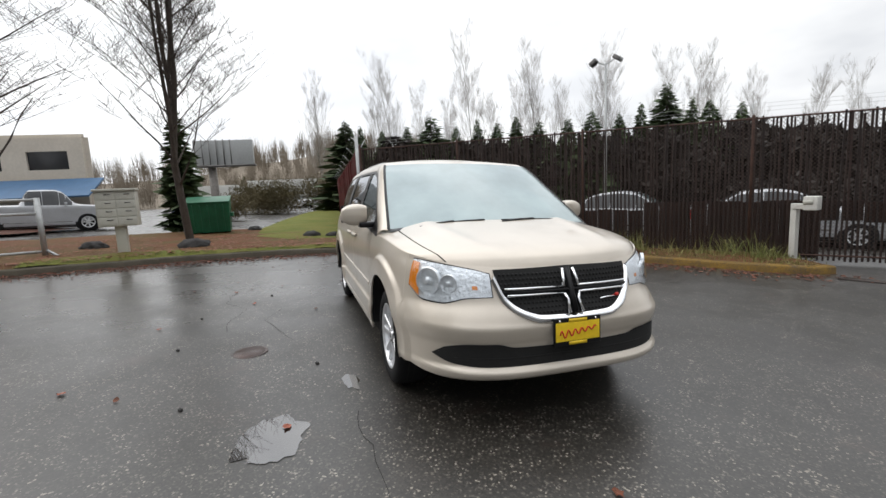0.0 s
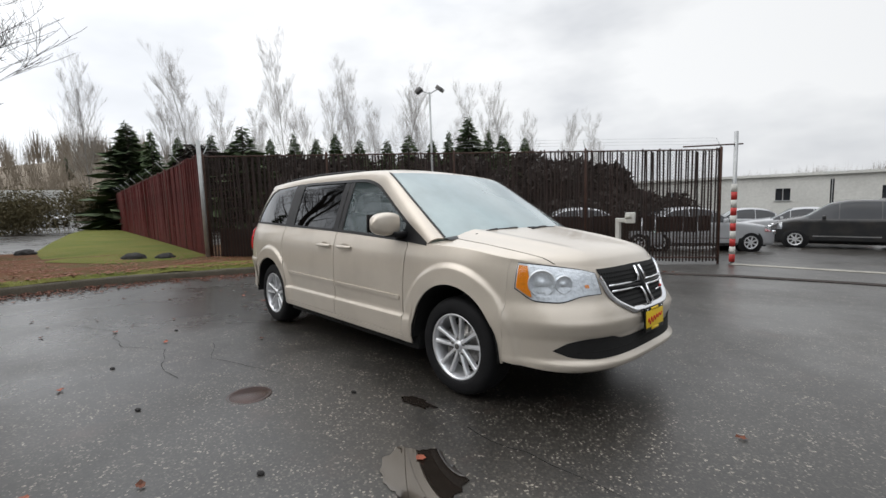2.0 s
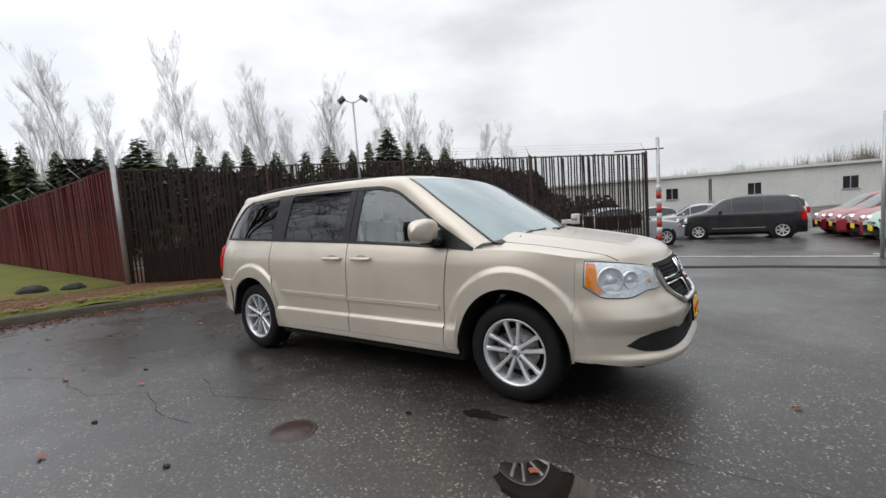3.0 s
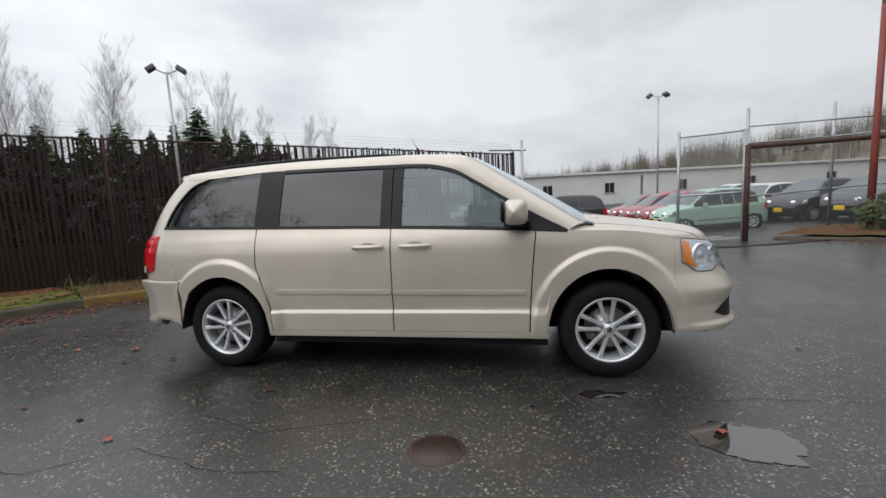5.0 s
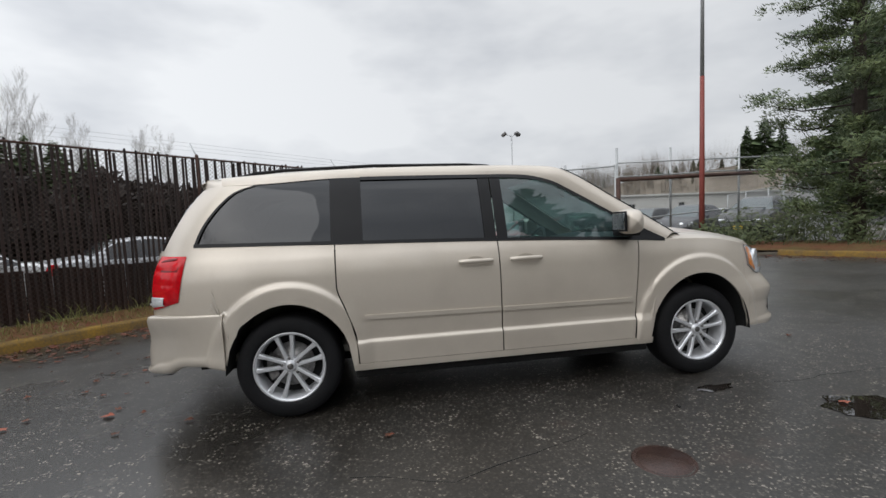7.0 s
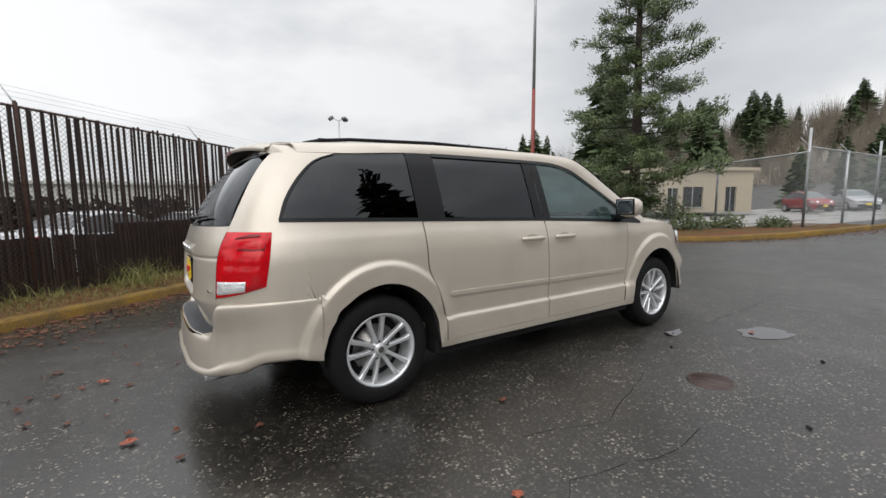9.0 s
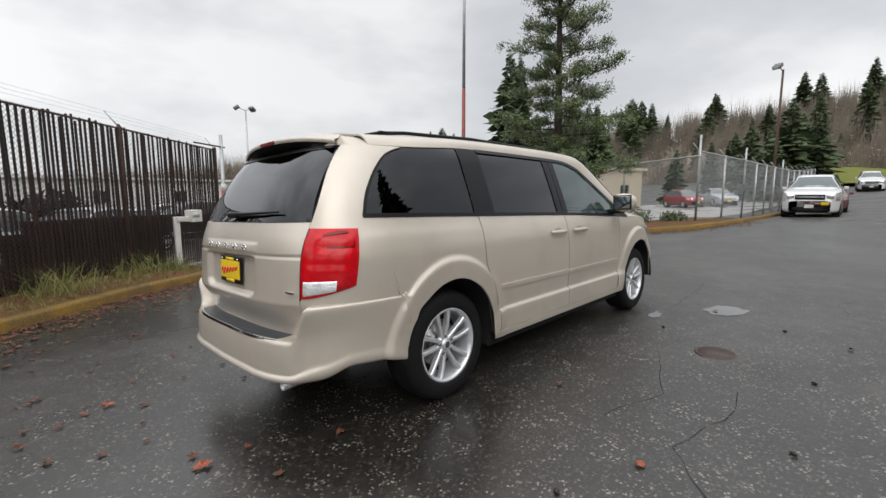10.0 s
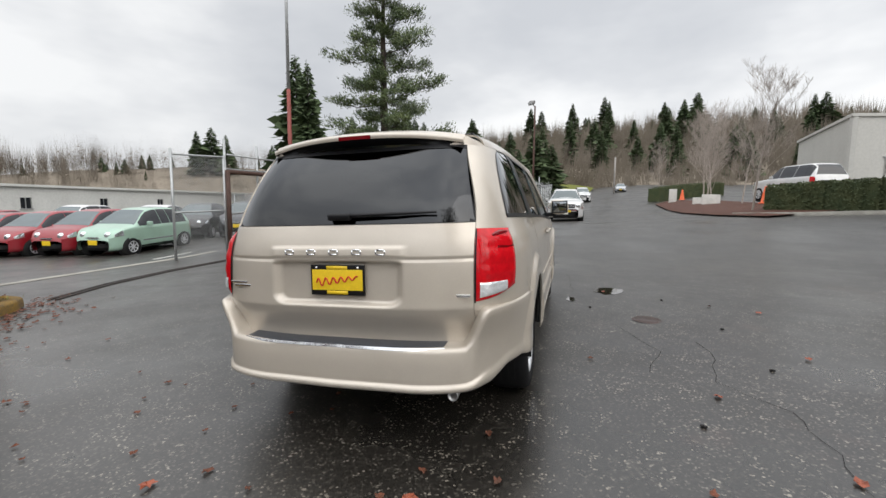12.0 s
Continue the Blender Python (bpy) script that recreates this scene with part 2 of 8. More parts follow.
def grid(fn, nu, nv, flip=False, thick=0.0, bm=None):
    """A sheet of quads from fn(u, v); thick > 0 gives it a back and a rim."""
    bm = bm or bmesh.new()
    pts = [[Vector(fn(i / nu, j / nv)) for j in range(nv + 1)] for i in range(nu + 1)]
    vs = [[bm.verts.new(p) for p in row] for row in pts]
    for i in range(nu):
        for j in range(nv):
            q = [vs[i][j], vs[i + 1][j], vs[i + 1][j + 1], vs[i][j + 1]]
            bm.faces.new(q[::-1] if flip else q)
    if thick:
        # back and rim have corners of their own, so that the face keeps its smooth shading up to the edge
        bm.normal_update()
        back = [[bm.verts.new(vs[i][j].co - vs[i][j].normal * thick) for j in range(nv + 1)] for i in range(nu + 1)]
        rim = {}
        for i in range(nu + 1):
            for j in range(nv + 1):
                if i in (0, nu) or j in (0, nv):
                    rim[i, j] = (bm.verts.new(vs[i][j].co), bm.verts.new(back[i][j].co))
        for i in range(nu):
            for j in range(nv):
                q = [back[i][j], back[i + 1][j], back[i + 1][j + 1], back[i][j + 1]]
                bm.faces.new(q if flip else q[::-1])
        loop = [(i, 0) for i in range(nu)] + [(nu, j) for j in range(nv)] + [(i, nv) for i in range(nu, 0, -1)] + [(0, j) for j in range(nv, 0, -1)]
        for k, (i, j) in enumerate(loop):
            i2, j2 = loop[(k + 1) % len(loop)]
            q = [rim[i, j][0], rim[i, j][1], rim[i2, j2][1], rim[i2, j2][0]]
            bm.faces.new(q[::-1] if flip else q)
    return bm


def cube(bm, c, s, rot=None, bevel=0.0):
    """A bevelled block, centre c and size s, added to bm."""
    r = bmesh.ops.create_cube(bm, size=1)
    vs = r["verts"]
    m = Matrix.Translation(c) @ (rot.to_4x4() if rot is not None else Matrix.Identity(4)) @ Matrix.Diagonal((*s, 1))
    bmesh.ops.transform(bm, matrix=m, verts=vs)
    if bevel:
        es = list({e for v in vs for e in v.link_edges})
        bmesh.ops.bevel(bm, geom=es, offset=bevel, segments=2, affect='EDGES', profile=0.7)
    return bm


def tube(bm, pts, rads, seg=8, cap=True):
    """A tube along points with a radius at each."""
    pts = [Vector(p) for p in pts]
    if not isinstance(rads, (list, tuple)):
        rads = [rads] * len(pts)
    rings = []
    ref = Vector((0.31, 0.17, 0.93))
    for i, p in enumerate(pts):
        d = (pts[min(i + 1, len(pts) - 1)] - pts[max(i - 1, 0)]).normalized()
        a = d.cross(ref if abs(d.dot(ref)) < 0.95 else Vector((1, 0, 0))).normalized()
        b = d.cross(a)
        rings.append([bm.verts.new(p + (a * math.cos(2 * math.pi * k / seg) + b * math.sin(2 * math.pi * k / seg)) * rads[i]) for k in range(seg)])
    for r0, r1 in zip(rings, rings[1:]):
        for k in range(seg):
            bm.faces.new((r0[k], r0[(k + 1) % seg], r1[(k + 1) % seg], r1[k]))
    if cap:
        bm.faces.new(rings[0][::-1])
        bm.faces.new(rings[-1])
    return bm


def lathe(bm, prof, seg=48, axis='Y'):
    """Turns a profile of (radius, along) about the axis."""
    rings = []
    for r, h in prof:
        ring = []
        for k in range(seg):
            a = 2 * math.pi * k / seg
            c, s = r * math.cos(a), r * math.sin(a)
            ring.append(bm.verts.new((c, h, s) if axis == 'Y' else (c, s, h)))
        rings.append(ring)
    for r0, r1 in zip(rings, rings[1:]):
        for k in range(seg):
            bm.faces.new((r0[k], r0[(k + 1) % seg], r1[(k + 1) % seg], r1[k]))
    return bm


def interp(x, tab):
    """Smooth table lookup with monotone cubic pieces."""
    xs = [t[0] for t in tab]
    if x <= xs[0]:
        return tab[0][1]
    if x >= xs[-1]:
        return tab[-1][1]
    i = max(k for k in range(len(xs)) if xs[k] <= x)
    x0, y0, x1, y1 = xs[i], tab[i][1], xs[i + 1], tab[i + 1][1]
    d = (y1 - y0) / (x1 - x0)

    def slope(k):
        if k <= 0 or k >= len(tab) - 1:
            return d
        a = (tab[k][1] - tab[k - 1][1]) / (xs[k] - xs[k - 1])
        b = (tab[k + 1][1] - tab[k][1]) / (xs[k + 1] - xs[k])
        return 0 if a * b <= 0 else 2 * a * b / (a + b)
    m0, m1 = slope(i), slope(i + 1)
    t = (x - x0) / (x1 - x0)
    h = x1 - x0
    return (2 * t**3 - 3 * t**2 + 1) * y0 + (t**3 - 2 * t**2 + t) * h * m0 + (-2 * t**3 + 3 * t**2) * y1 + (t**3 - t**2) * h * m1


def sstep(a, b, x):
    t = min(1, max(0, (x - a) / (b - a)))
    return t * t * (3 - 2 * t)


def lerp(a, b, t):
    return a + (b - a) * t


# ---- the minivan ----
van = thing("minivan", "champagne beige minivan, wet, parked alone on the asphalt", "minivan", pose(0, -0.015, 0, -2.1, 0, 0))

W_TAB = [(0.2, 0.90), (0.28, 0.932), (0.34, 0.940), (0.508, 0.942), (0.6, 0.95), (0.8, 0.958), (0.95, 0.952), (1.07, 0.928), (1.13, 0.905), (1.3, 0.85), (1.45, 0.796), (1.6, 0.735), (1.7, 0.65)]
F_TAB = [(0.24, 2.40), (0.31, 2.46), (0.345, 2.522), (0.38, 2.532), (0.402, 2.490), (0.52, 2.485), (0.56, 2.502), (0.628, 2.515), (0.645, 2.505), (0.70, 2.482), (0.76, 2.445), (0.9, 2.395), (0.98, 2.345)]
R_TAB = [(0.22, -2.38), (0.3, -2.47), (0.57, -2.435), (0.735, -2.512), (0.75, -2.518), (0.78, -2.516), (1.0, -2.50), (1.17, -2.455), (1.4, -2.33), (1.6, -2.16), (1.7, -2.05)]
XF, XR = 1.35, -1.35
ARCH = ((1.515, 0.416, 0.462), (-1.512, 0.404, 0.443))
BELT = [(-2.4, 1.20), (-2.1, 1.195), (-1.0, 1.165), (0.0, 1.135), (1.0, 1.088), (1.256, 1.07), (1.4, 1.06)]


def nfront(z):
    return interp(z, [(0.3, 3.4), (0.6, 3.4), (0.76, 2.9), (1.0, 2.8)])


def nrear(z):
    return interp(z, [(0.3, 4.3), (1.0, 4.3), (1.6, 5.0)])


def flare(x, z):
    out = 0
    for cx, ra, rb in ARCH:
        r = math.hypot((x - cx) / ra, (z - 0.345) / rb)
        if z > 0.1:
            out = max(out, 0.024 * (1 - sstep(1.25, 1.33, r)) * sstep(0.25, 0.4, z))
    return out


def side(x, z):
    """Half width of the body at x, z."""
    w = interp(z, W_TAB)
    if x > XF:
        a, n = interp(z, F_TAB) - XF, nfront(z)
        w *= max(0, 1 - min(1, (x - XF) / a) ** n) ** (1 / n)
    elif x < XR:
        a, n = XR - interp(z, R_TAB), nrear(z)
        w *= max(0, 1 - min(1, (XR - x) / a) ** n) ** (1 / n)
    # the doors carry a ledge above the sill
    if z < 0.508:
        w += interp(z, [(0.28, 0.012), (0.34, 0.013), (0.488, 0.020), (0.508, 0.0)]) * (1 - sstep(1.08, 1.13, abs(x)))
    return w + flare(x, z)


def front(y, z):
    w, n = interp(z, W_TAB), nfront(z)
    return XF + (interp(z, F_TAB) - XF) * max(0, 1 - min(1, abs(y) / w) ** n) ** (1 / n)


def rear(y, z):
    w, n = interp(z, W_TAB), nrear(z)
    return XR + (interp(z, R_TAB) - XR) * max(0, 1 - min(1, abs(y) / w) ** n) ** (1 / n)


def wrap(q, z, xend, back=False, off=0.0):
    """A point round the nose or the tail: q runs from 0 at the middle to 1 where x = xend, negative on the right."""
    s = -1 if q < 0 else 1
    w = interp(z, W_TAB)
    n = nrear(z) if back else nfront(z)
    tip, c0 = (interp(z, R_TAB), XR) if back else (interp(z, F_TAB), XF)
    a = abs(tip - c0)
    pend = math.acos(min(1, abs(xend - c0) / a) ** (n / 2))
    ph = pend * abs(q) ** (0.55 if back else 0.8)
    x = a * math.cos(ph) ** (2 / n)
    y = w * math.sin(ph) ** (2 / n)
    # outward normal in plan
    nx, ny = (x / a) ** (n - 1) / a, (y / w) ** (n - 1) / w
    k = math.hypot(nx, ny) or 1
    xx = c0 + (-(x + off * nx / k) if back else (x + off * nx / k))
    y += off * ny / k + flare(xx, z)
    return Vector((xx, s * y, z))


def low(x):
    """The lower edge of the side panels: sill and wheel arches."""
    for cx, ra, rb in ARCH:
        t = (x - cx) / ra
        if abs(t) < 1:
            return max(0.31, 0.345 + rb * math.sqrt(1 - t * t))
    return 0.345 if x > 1.9 else lerp(0.38, 0.70, 1 - sstep(-1.975, -1.945, x)) if x < -1.9 else 0.315


def side_sheet(x0, x1, zlo, zhi, nu, nv, off=0.0):
    """fn(u, v) on the right side between edges that may depend on the other coordinate."""
    f = lambda e, k: e(k) if callable(e) else e

    def fn(u, v):
        x = lerp(f(x0, 0.8), f(x1, 0.8), u)
        for _ in range(4):
            z = lerp(f(zlo, x), f(zhi, x), v)
            x = lerp(f(x0, z), f(x1, z), u)
        return Vector((x, -(side(x, z) + off), z))
    return fn


def both(name, fn, nu, nv, material, parent, label="", thick=0.0, flip=False):
    """The same sheet on the right and the left side of the van."""
    obs = []
    for s in (1, -1):
        g = lambda u, v: (fn(u, v)[0], fn(u, v)[1] * s, fn(u, v)[2])
        obs.append(part(name, grid(g, nu, nv, flip=(s < 0) != flip, thick=thick), material, parent, label))
    return obs


belt = lambda x: interp(x, BELT)
body = new("body")
body.parent = van
door_rear = lambda z: interp(z, [(0.3, -1.06), (0.53, -1.075), (0.70, -1.125), (0.88, -1.188), (1.2, -1.19)])
door_front = lambda z: interp(z, [(0.3, 0.965), (0.7, 0.99), (1.1, 1.03)])
G = 0.0045
quarters = both("quarter_panel", side_sheet(lambda z: interp(z, R_TAB) + 0.33, lambda z: door_rear(z) - G, low, belt, 60, 30), 60, 30, M["beige"], van, thick=0.012)
ROWS = [0.350, 0.37, 0.41, 0.45, 0.475, 0.488, 0.494, 0.501, 0.508, 0.52, 0.55]


def door_sheet(x0, x1):
    """A door skin with rows set close together over its lower ledge."""
    base_fn = side_sheet(x0, x1, 0.350, belt, 24, 30)

    def fn(u, v):
        j = round(v * 30)
        if j <= 10:
            return base_fn(u, (ROWS[j] - 0.350) / (belt(0) - 0.350))
        w0 = (0.55 - 0.350) / (belt(0) - 0.350)
        return base_fn(u, lerp(w0, 1, (j - 10) / 20))
    return fn


sliding = both("sliding_door", door_sheet(lambda z: door_rear(z) + G, -0.052 - G), 24, 30, M["beige"], van, thick=0.012)
fdoors = both("front_door", door_sheet(-0.052 + G, lambda z: door_front(z) - G), 24, 30, M["beige"], van, thick=0.012)
both("sill", side_sheet(-1.10, 1.10, 0.302, 0.346, 30, 3, off=0.004), 30, 3, M["beige"], van, thick=0.012)
hood_edge = lambda x: interp(x, [(0.9, 1.092), (1.256, 1.075), (1.6, 1.062), (2.0, 1.0), (2.2, 0.965)])
fenders = both("fender", side_sheet(lambda z: door_front(z) + G, 1.9535, low, hood_edge, 60, 30), 60, 30, M["beige"], van, thick=0.012)


# front fascia and bumper in one
def fascia(u, v):
    q = u * 2 - 1
    lo = lerp(0.318, 0.362, abs(q) ** 2)
    hi = lerp(0.945, 1.012, abs(q) ** 1.5)
    return wrap(q, lerp(lo, hi, v), 1.955)


bumper = part("front_bumper", grid(fascia, 90, 48, thick=0.012), M["beige"], van)


# hood
def hood_pt(u, v, lift=0.0):
    av = abs(v)
    lip_y = v * 0.80
    x1 = front(lip_y, 0.955)
    x0 = 1.46 - 0.15 * av ** 2
    x = lerp(x0, x1, u)
    xe = lerp(1.31, front(0.80, 0.955), u)
    ze = hood_edge(xe)
    ye = side(xe, ze)
    zc = 0.938 + (1.175 - 0.938) * (1 - 0.60 * u) * math.sqrt(max(0, 1 - u ** 12))
    ze2 = ze if u < 0.9 else lerp(ze, 0.962, (u - 0.9) / 0.1)
    k = 1 - av ** 4.5
    ridge = 0.012 * math.exp(-((av - lerp(0.62, 0.50, u)) / 0.07) ** 2) * (1 - u ** 4)
    return Vector((x, v * ye, ze2 + (zc - ze2) * k + ridge + lift))


part("hood", grid(lambda u, v: hood_pt(u, (v * 2 - 1) * 0.855), 40, 50, thick=0.01), M["beige"], van)
for s in (1, -1):
    part("fender_top", grid(lambda u, v: hood_pt(u, s * lerp(0.866, 1.0, min(1, v * 1.25))) + Vector((0, -s * 0.02, -0.07)) * max(0, v * 5 - 4), 40, 10, flip=s < 0), M["beige"], van)
    def cowl_corner(u, v):
        """Closes the fender's upper rear corner up to the windscreen's foot."""
        a = hood_pt(0, s * lerp(0.72, 1.0, v))
        b = Vector((lerp(1.33, 1.06, v), s * lerp(0.80, side(1.06, 1.086) - 0.004, v), lerp(1.118, 1.086, v)))
        return a.lerp(b, u) + Vector((0, 0, 0.012 * u * (1 - u) - 0.002))
    part("cowl_corner", grid(cowl_corner, 8, 8, flip=s > 0), M["beige"], van)
part("gap_liner", grid(lambda u, v: hood_pt(lerp(0.02, 0.97, u), (v * 2 - 1) * 0.93, -0.028), 40, 50), M["seam"], van)

# cant rail and A-pillar: from the window tops to the roof edge
TOPS = [(-2.0, 1.60), (-1.7, 1.605), (-1.1, 1.635), (0.0, 1.622), (0.2, 1.612), (0.41, 1.565), (0.6, 1.46), (0.8, 1.335), (1.0, 1.212), (1.256, 1.075)]
E_X = [(-1.94, -1.97), (-1.0, -1.0), (0.0, 0.02), (0.3, 0.44), (0.41, 0.53), (0.8, 0.93), (1.256, 1.37)]
E_Y = [(-1.94, 0.61), (-1.0, 0.635), (0.0, 0.648), (0.3, 0.678), (0.41, 0.715), (0.8, 0.795), (1.256, 0.866)]
E_Z = [(-1.94, 1.668), (-1.5, 1.695), (-0.8, 1.712), (0.0, 1.705), (0.3, 1.682), (0.41, 1.652), (0.8, 1.405), (1.256, 1.118)]
tops = lambda x: interp(x, TOPS)


def edge(x):
    return Vector((interp(x, E_X), -interp(x, E_Y), interp(x, E_Z)))


def rail(u, v):
    x = lerp(-1.94, 1.256, u)
    z = tops(x)
    a, b = Vector((x, -side(x, z), z)), edge(x)
    n = Vector((0, -0.6, 0.8))
    return a.lerp(b, v) + n * 0.022 * 4 * v * (1 - v)


both("cant_rail", rail, 60, 6, M["beige"], van, thick=0.01)


def roof(u, v):
    v = v * 2 - 1
    x = lerp(0.41, -1.94, u)
    e = edge(x)
    zc = interp(x, [(-1.94, 1.715), (-1.4, 1.752), (-0.6, 1.762), (0.0, 1.742), (0.3, 1.70), (0.41, 1.672)])
    xc = lerp(0.60, -2.0, u)
    return Vector((lerp(xc, e.x, v * v), v * -e.y, e.z + (zc - e.z) * (1 - abs(v) ** 2.4)))


roof_ob = part("roof", grid(roof, 40, 28, flip=True, thick=0.01), M["beige"], van)


def screen(u, v):
    v = v * 2 - 1
    x = lerp(1.256, 0.41, u)
    e = edge(x)
    xc, zc = lerp(1.46, 0.60, u), lerp(1.165, 1.672, u) + 0.03 * u * (1 - u)
    return Vector((lerp(xc, e.x, abs(v) ** 2.2), v * -e.y * 0.992, lerp(zc, e.z, abs(v) ** 2.2)))


part("windscreen", grid(screen, 24, 24, flip=True), M["windscreen"], van, "tinted windscreen mirroring the sky")
both("windscreen_seal", lambda u, v: edge(lerp(0.41, 1.256, u)) + Vector((0.004, 0.022 * v - 0.004, 0.006)), 16, 1, M["black_trim"], van, flip=True)

# D-pillar, tail corners, tailgate
q_edge = lambda z: interp(z, [(1.19, -2.10), (1.3, -2.06), (1.4, -2.0), (1.5, -1.915), (1.56, -1.84), (1.60, -1.72)])
d_edge = lambda z: interp(z, R_TAB) + interp(z, [(1.205, 0.33), (1.6, 0.22)])
both("d_pillar", side_sheet(lambda z: d_edge(z), lambda z: q_edge(z), lambda x: belt(x), lambda x: 1.60, 10, 14), 10, 14, M["beige"], van, thick=0.01)


def qy(y, z, xend):
    """The wrap parameter at which the tail is y off the middle."""
    w, n = interp(z, W_TAB), nrear(z)
    a = XR - interp(z, R_TAB)
    pend = math.acos(min(1, abs(xend - XR) / a) ** (n / 2))
    ph = math.asin(min(1, (abs(y) / w) ** (n / 2)))
    return (ph / pend) ** (1 / 0.55)


def corner(u, v):
    z = lerp(0.70, 1.60, v)
    xe = d_edge(z)
    yi = interp(z, [(0.4, 0.722), (1.17, 0.722), (1.6, 0.625)])
    return wrap(-lerp(qy(yi, z, xe), 1, u), z, xe, True)


both("rear_corner", corner, 12, 40, M["beige"], van, thick=0.012)


def gate(u, v):
    z = lerp(0.545, 1.172, v)
    y = (u * 2 - 1) * interp(z, [(0.54, 0.64), (0.60, 0.705), (0.7, 0.72), (1.2, 0.72)])
    x = rear(y, z)
    # number-plate recess with a ledge over it
    hx = max(abs(y) - 0.29, 0) / 0.09
    hz = max(0.815 - z, 0) / 0.065 if z < 0.88 else max(z - 0.968, 0) / 0.02
    d = math.hypot(hx, hz)
    x += 0.035 * (1 - sstep(0.55, 1.0, d))
    if 1.005 < z < 1.065 and abs(y) < 0.40:
        x -= 0.008 * sstep(1.005, 1.012, z) * (1 - sstep(1.055, 1.065, z)) * (1 - sstep(0.36, 0.40, abs(y)))
    if abs(z - 0.996) < 0.006 and abs(y) > 0.37:
        x += 0.006
    return Vector((x, y, z))


tailgate = part("tailgate", grid(gate, 110, 84, flip=True, thick=0.012), M["beige"], van)


def rear_glass(u, v):
    z = lerp(1.176, 1.60, v)
    y = (u * 2 - 1) * lerp(0.715, 0.62, v)
    return Vector((rear(y, z) + 0.008, y, z))


part("rear_window", grid(rear_glass, 24, 12, flip=True), M["tint"], tailgate, "dark tinted rear window")
for s in (1, -1):
    part("window_seal", grid(lambda u, v: (rear(lerp(0.70, 0.73, u), lerp(1.17, 1.6, v)) + 0.002, s * lerp(lerp(0.695, 0.60, v), lerp(0.727, 0.63, v), u), lerp(1.17, 1.6, v)), 2, 10, flip=s > 0), M["black_trim"], tailgate)


# spoiler over the rear window
def spoiler(u, v):
    y = (u * 2 - 1) * 0.612
    back = -2.212 + 0.11 * (abs(y) / 0.612) ** 2
    prof = [(0, -1.92, 1.706), (0.30, -2.06, 1.7035), (0.7, back + 0.03, 1.682), (0.8, back, 1.668), (0.86, back + 0.004, 1.650), (0.92, back + 0.022, 1.642), (1.0, -2.135, 1.618)]
    x = interp(v, [(p[0], p[1]) for p in prof])
    z = interp(v, [(p[0], p[2]) for p in prof])
    drop = 0.055 * (abs(y) / 0.612) ** 2.6
    return Vector((x, y, z - drop * (1 - 0.25 * v)))


part("spoiler", grid(lambda u, v: spoiler(u, v * 0.86), 30, 26, flip=True, thick=0.004), M["beige"], tailgate)
part("spoiler_underside", grid(lambda u, v: spoiler(u, lerp(0.855, 1.0, v)), 30, 6, flip=True), M["black_trim"], tailgate, "black plastic underside")
part("window_band", grid(lambda u, v: (lambda y, z: (rear(y, z) + 0.003, y, z))((u * 2 - 1) * lerp(0.632, 0.625, v), lerp(1.578, 1.60, v)), 20, 3, flip=True), M["black_trim"], tailgate, "black band under the spoiler")


def roof_corner(u, v):
    """Closes the tail between the D-pillar top and the spoiler's end."""
    x = lerp(-1.94, -2.125, u)
    a = Vector((x, -side(x, 1.598), 1.598))
    b = spoiler(0, 0.78 * u)
    return a.lerp(b, v) + Vector((0, -0.6, 0.8)) * 0.05 * v * (1 - v) * (1 - u) ** 2


both("roof_corner", roof_corner, 14, 6, M["beige"], van, thick=0.01, flip=True)
part("brake_light", grid(lambda u, v: (-2.217 + 0.1 * ((u * 0.2 - 0.1) / 0.665) ** 2, u * 0.2 - 0.1, 1.648 + 0.020 * v), 6, 2, flip=True, thick=0.01), M["red_dark"], tailgate, "high red brake light strip")


# rear bumper with a step
M["pad"] = mat("step_pad_plastic", (0.05, 0.055, 0.065), 0.4, var=0.2, fine=200, bump=0.0006)


def rbump(u, v):
    q = u * 2 - 1
    ay = abs(wrap(q, 0.5, -1.93, True).y)
    hi = lerp(0.555, 0.742, sstep(0.645, 0.745, ay))
    lo = interp(abs(q), [(0, 0.325), (0.3, 0.345), (0.55, 0.405), (0.8, 0.410), (1, 0.385)])
    out = interp(abs(q), [(0, 0.115), (0.16, 0.10), (0.26, 0.060), (0.40, 0.026), (0.65, 0.010), (1, 0.006)])
    f = interp(v, [(0, -0.3), (0.08, 0.6), (0.16, 0.95), (0.24, 0.82), (0.30, 0.86), (0.6, 1.0), (0.72, 0.98), (0.80, 0.80), (1.0, -0.25)])
    z = lerp(lo, hi, interp(v, [(0, 0), (0.08, 0.03), (0.16, 0.14), (0.24, 0.22), (0.72, 0.93), (0.80, 1.0), (1.0, 1.01)]))
    lip = 0.006 * math.exp(-((v - 0.12) / 0.06) ** 2) * (1 - abs(q) ** 6)
    tuck = -0.014 * (1 - sstep(0.33, 0.56, z)) * sstep(0.22, 0.40, abs(q)) * (1 - sstep(0.55, 0.85, abs(q)))
    return wrap(q, z, -1.917, True, out * f + lip + tuck)


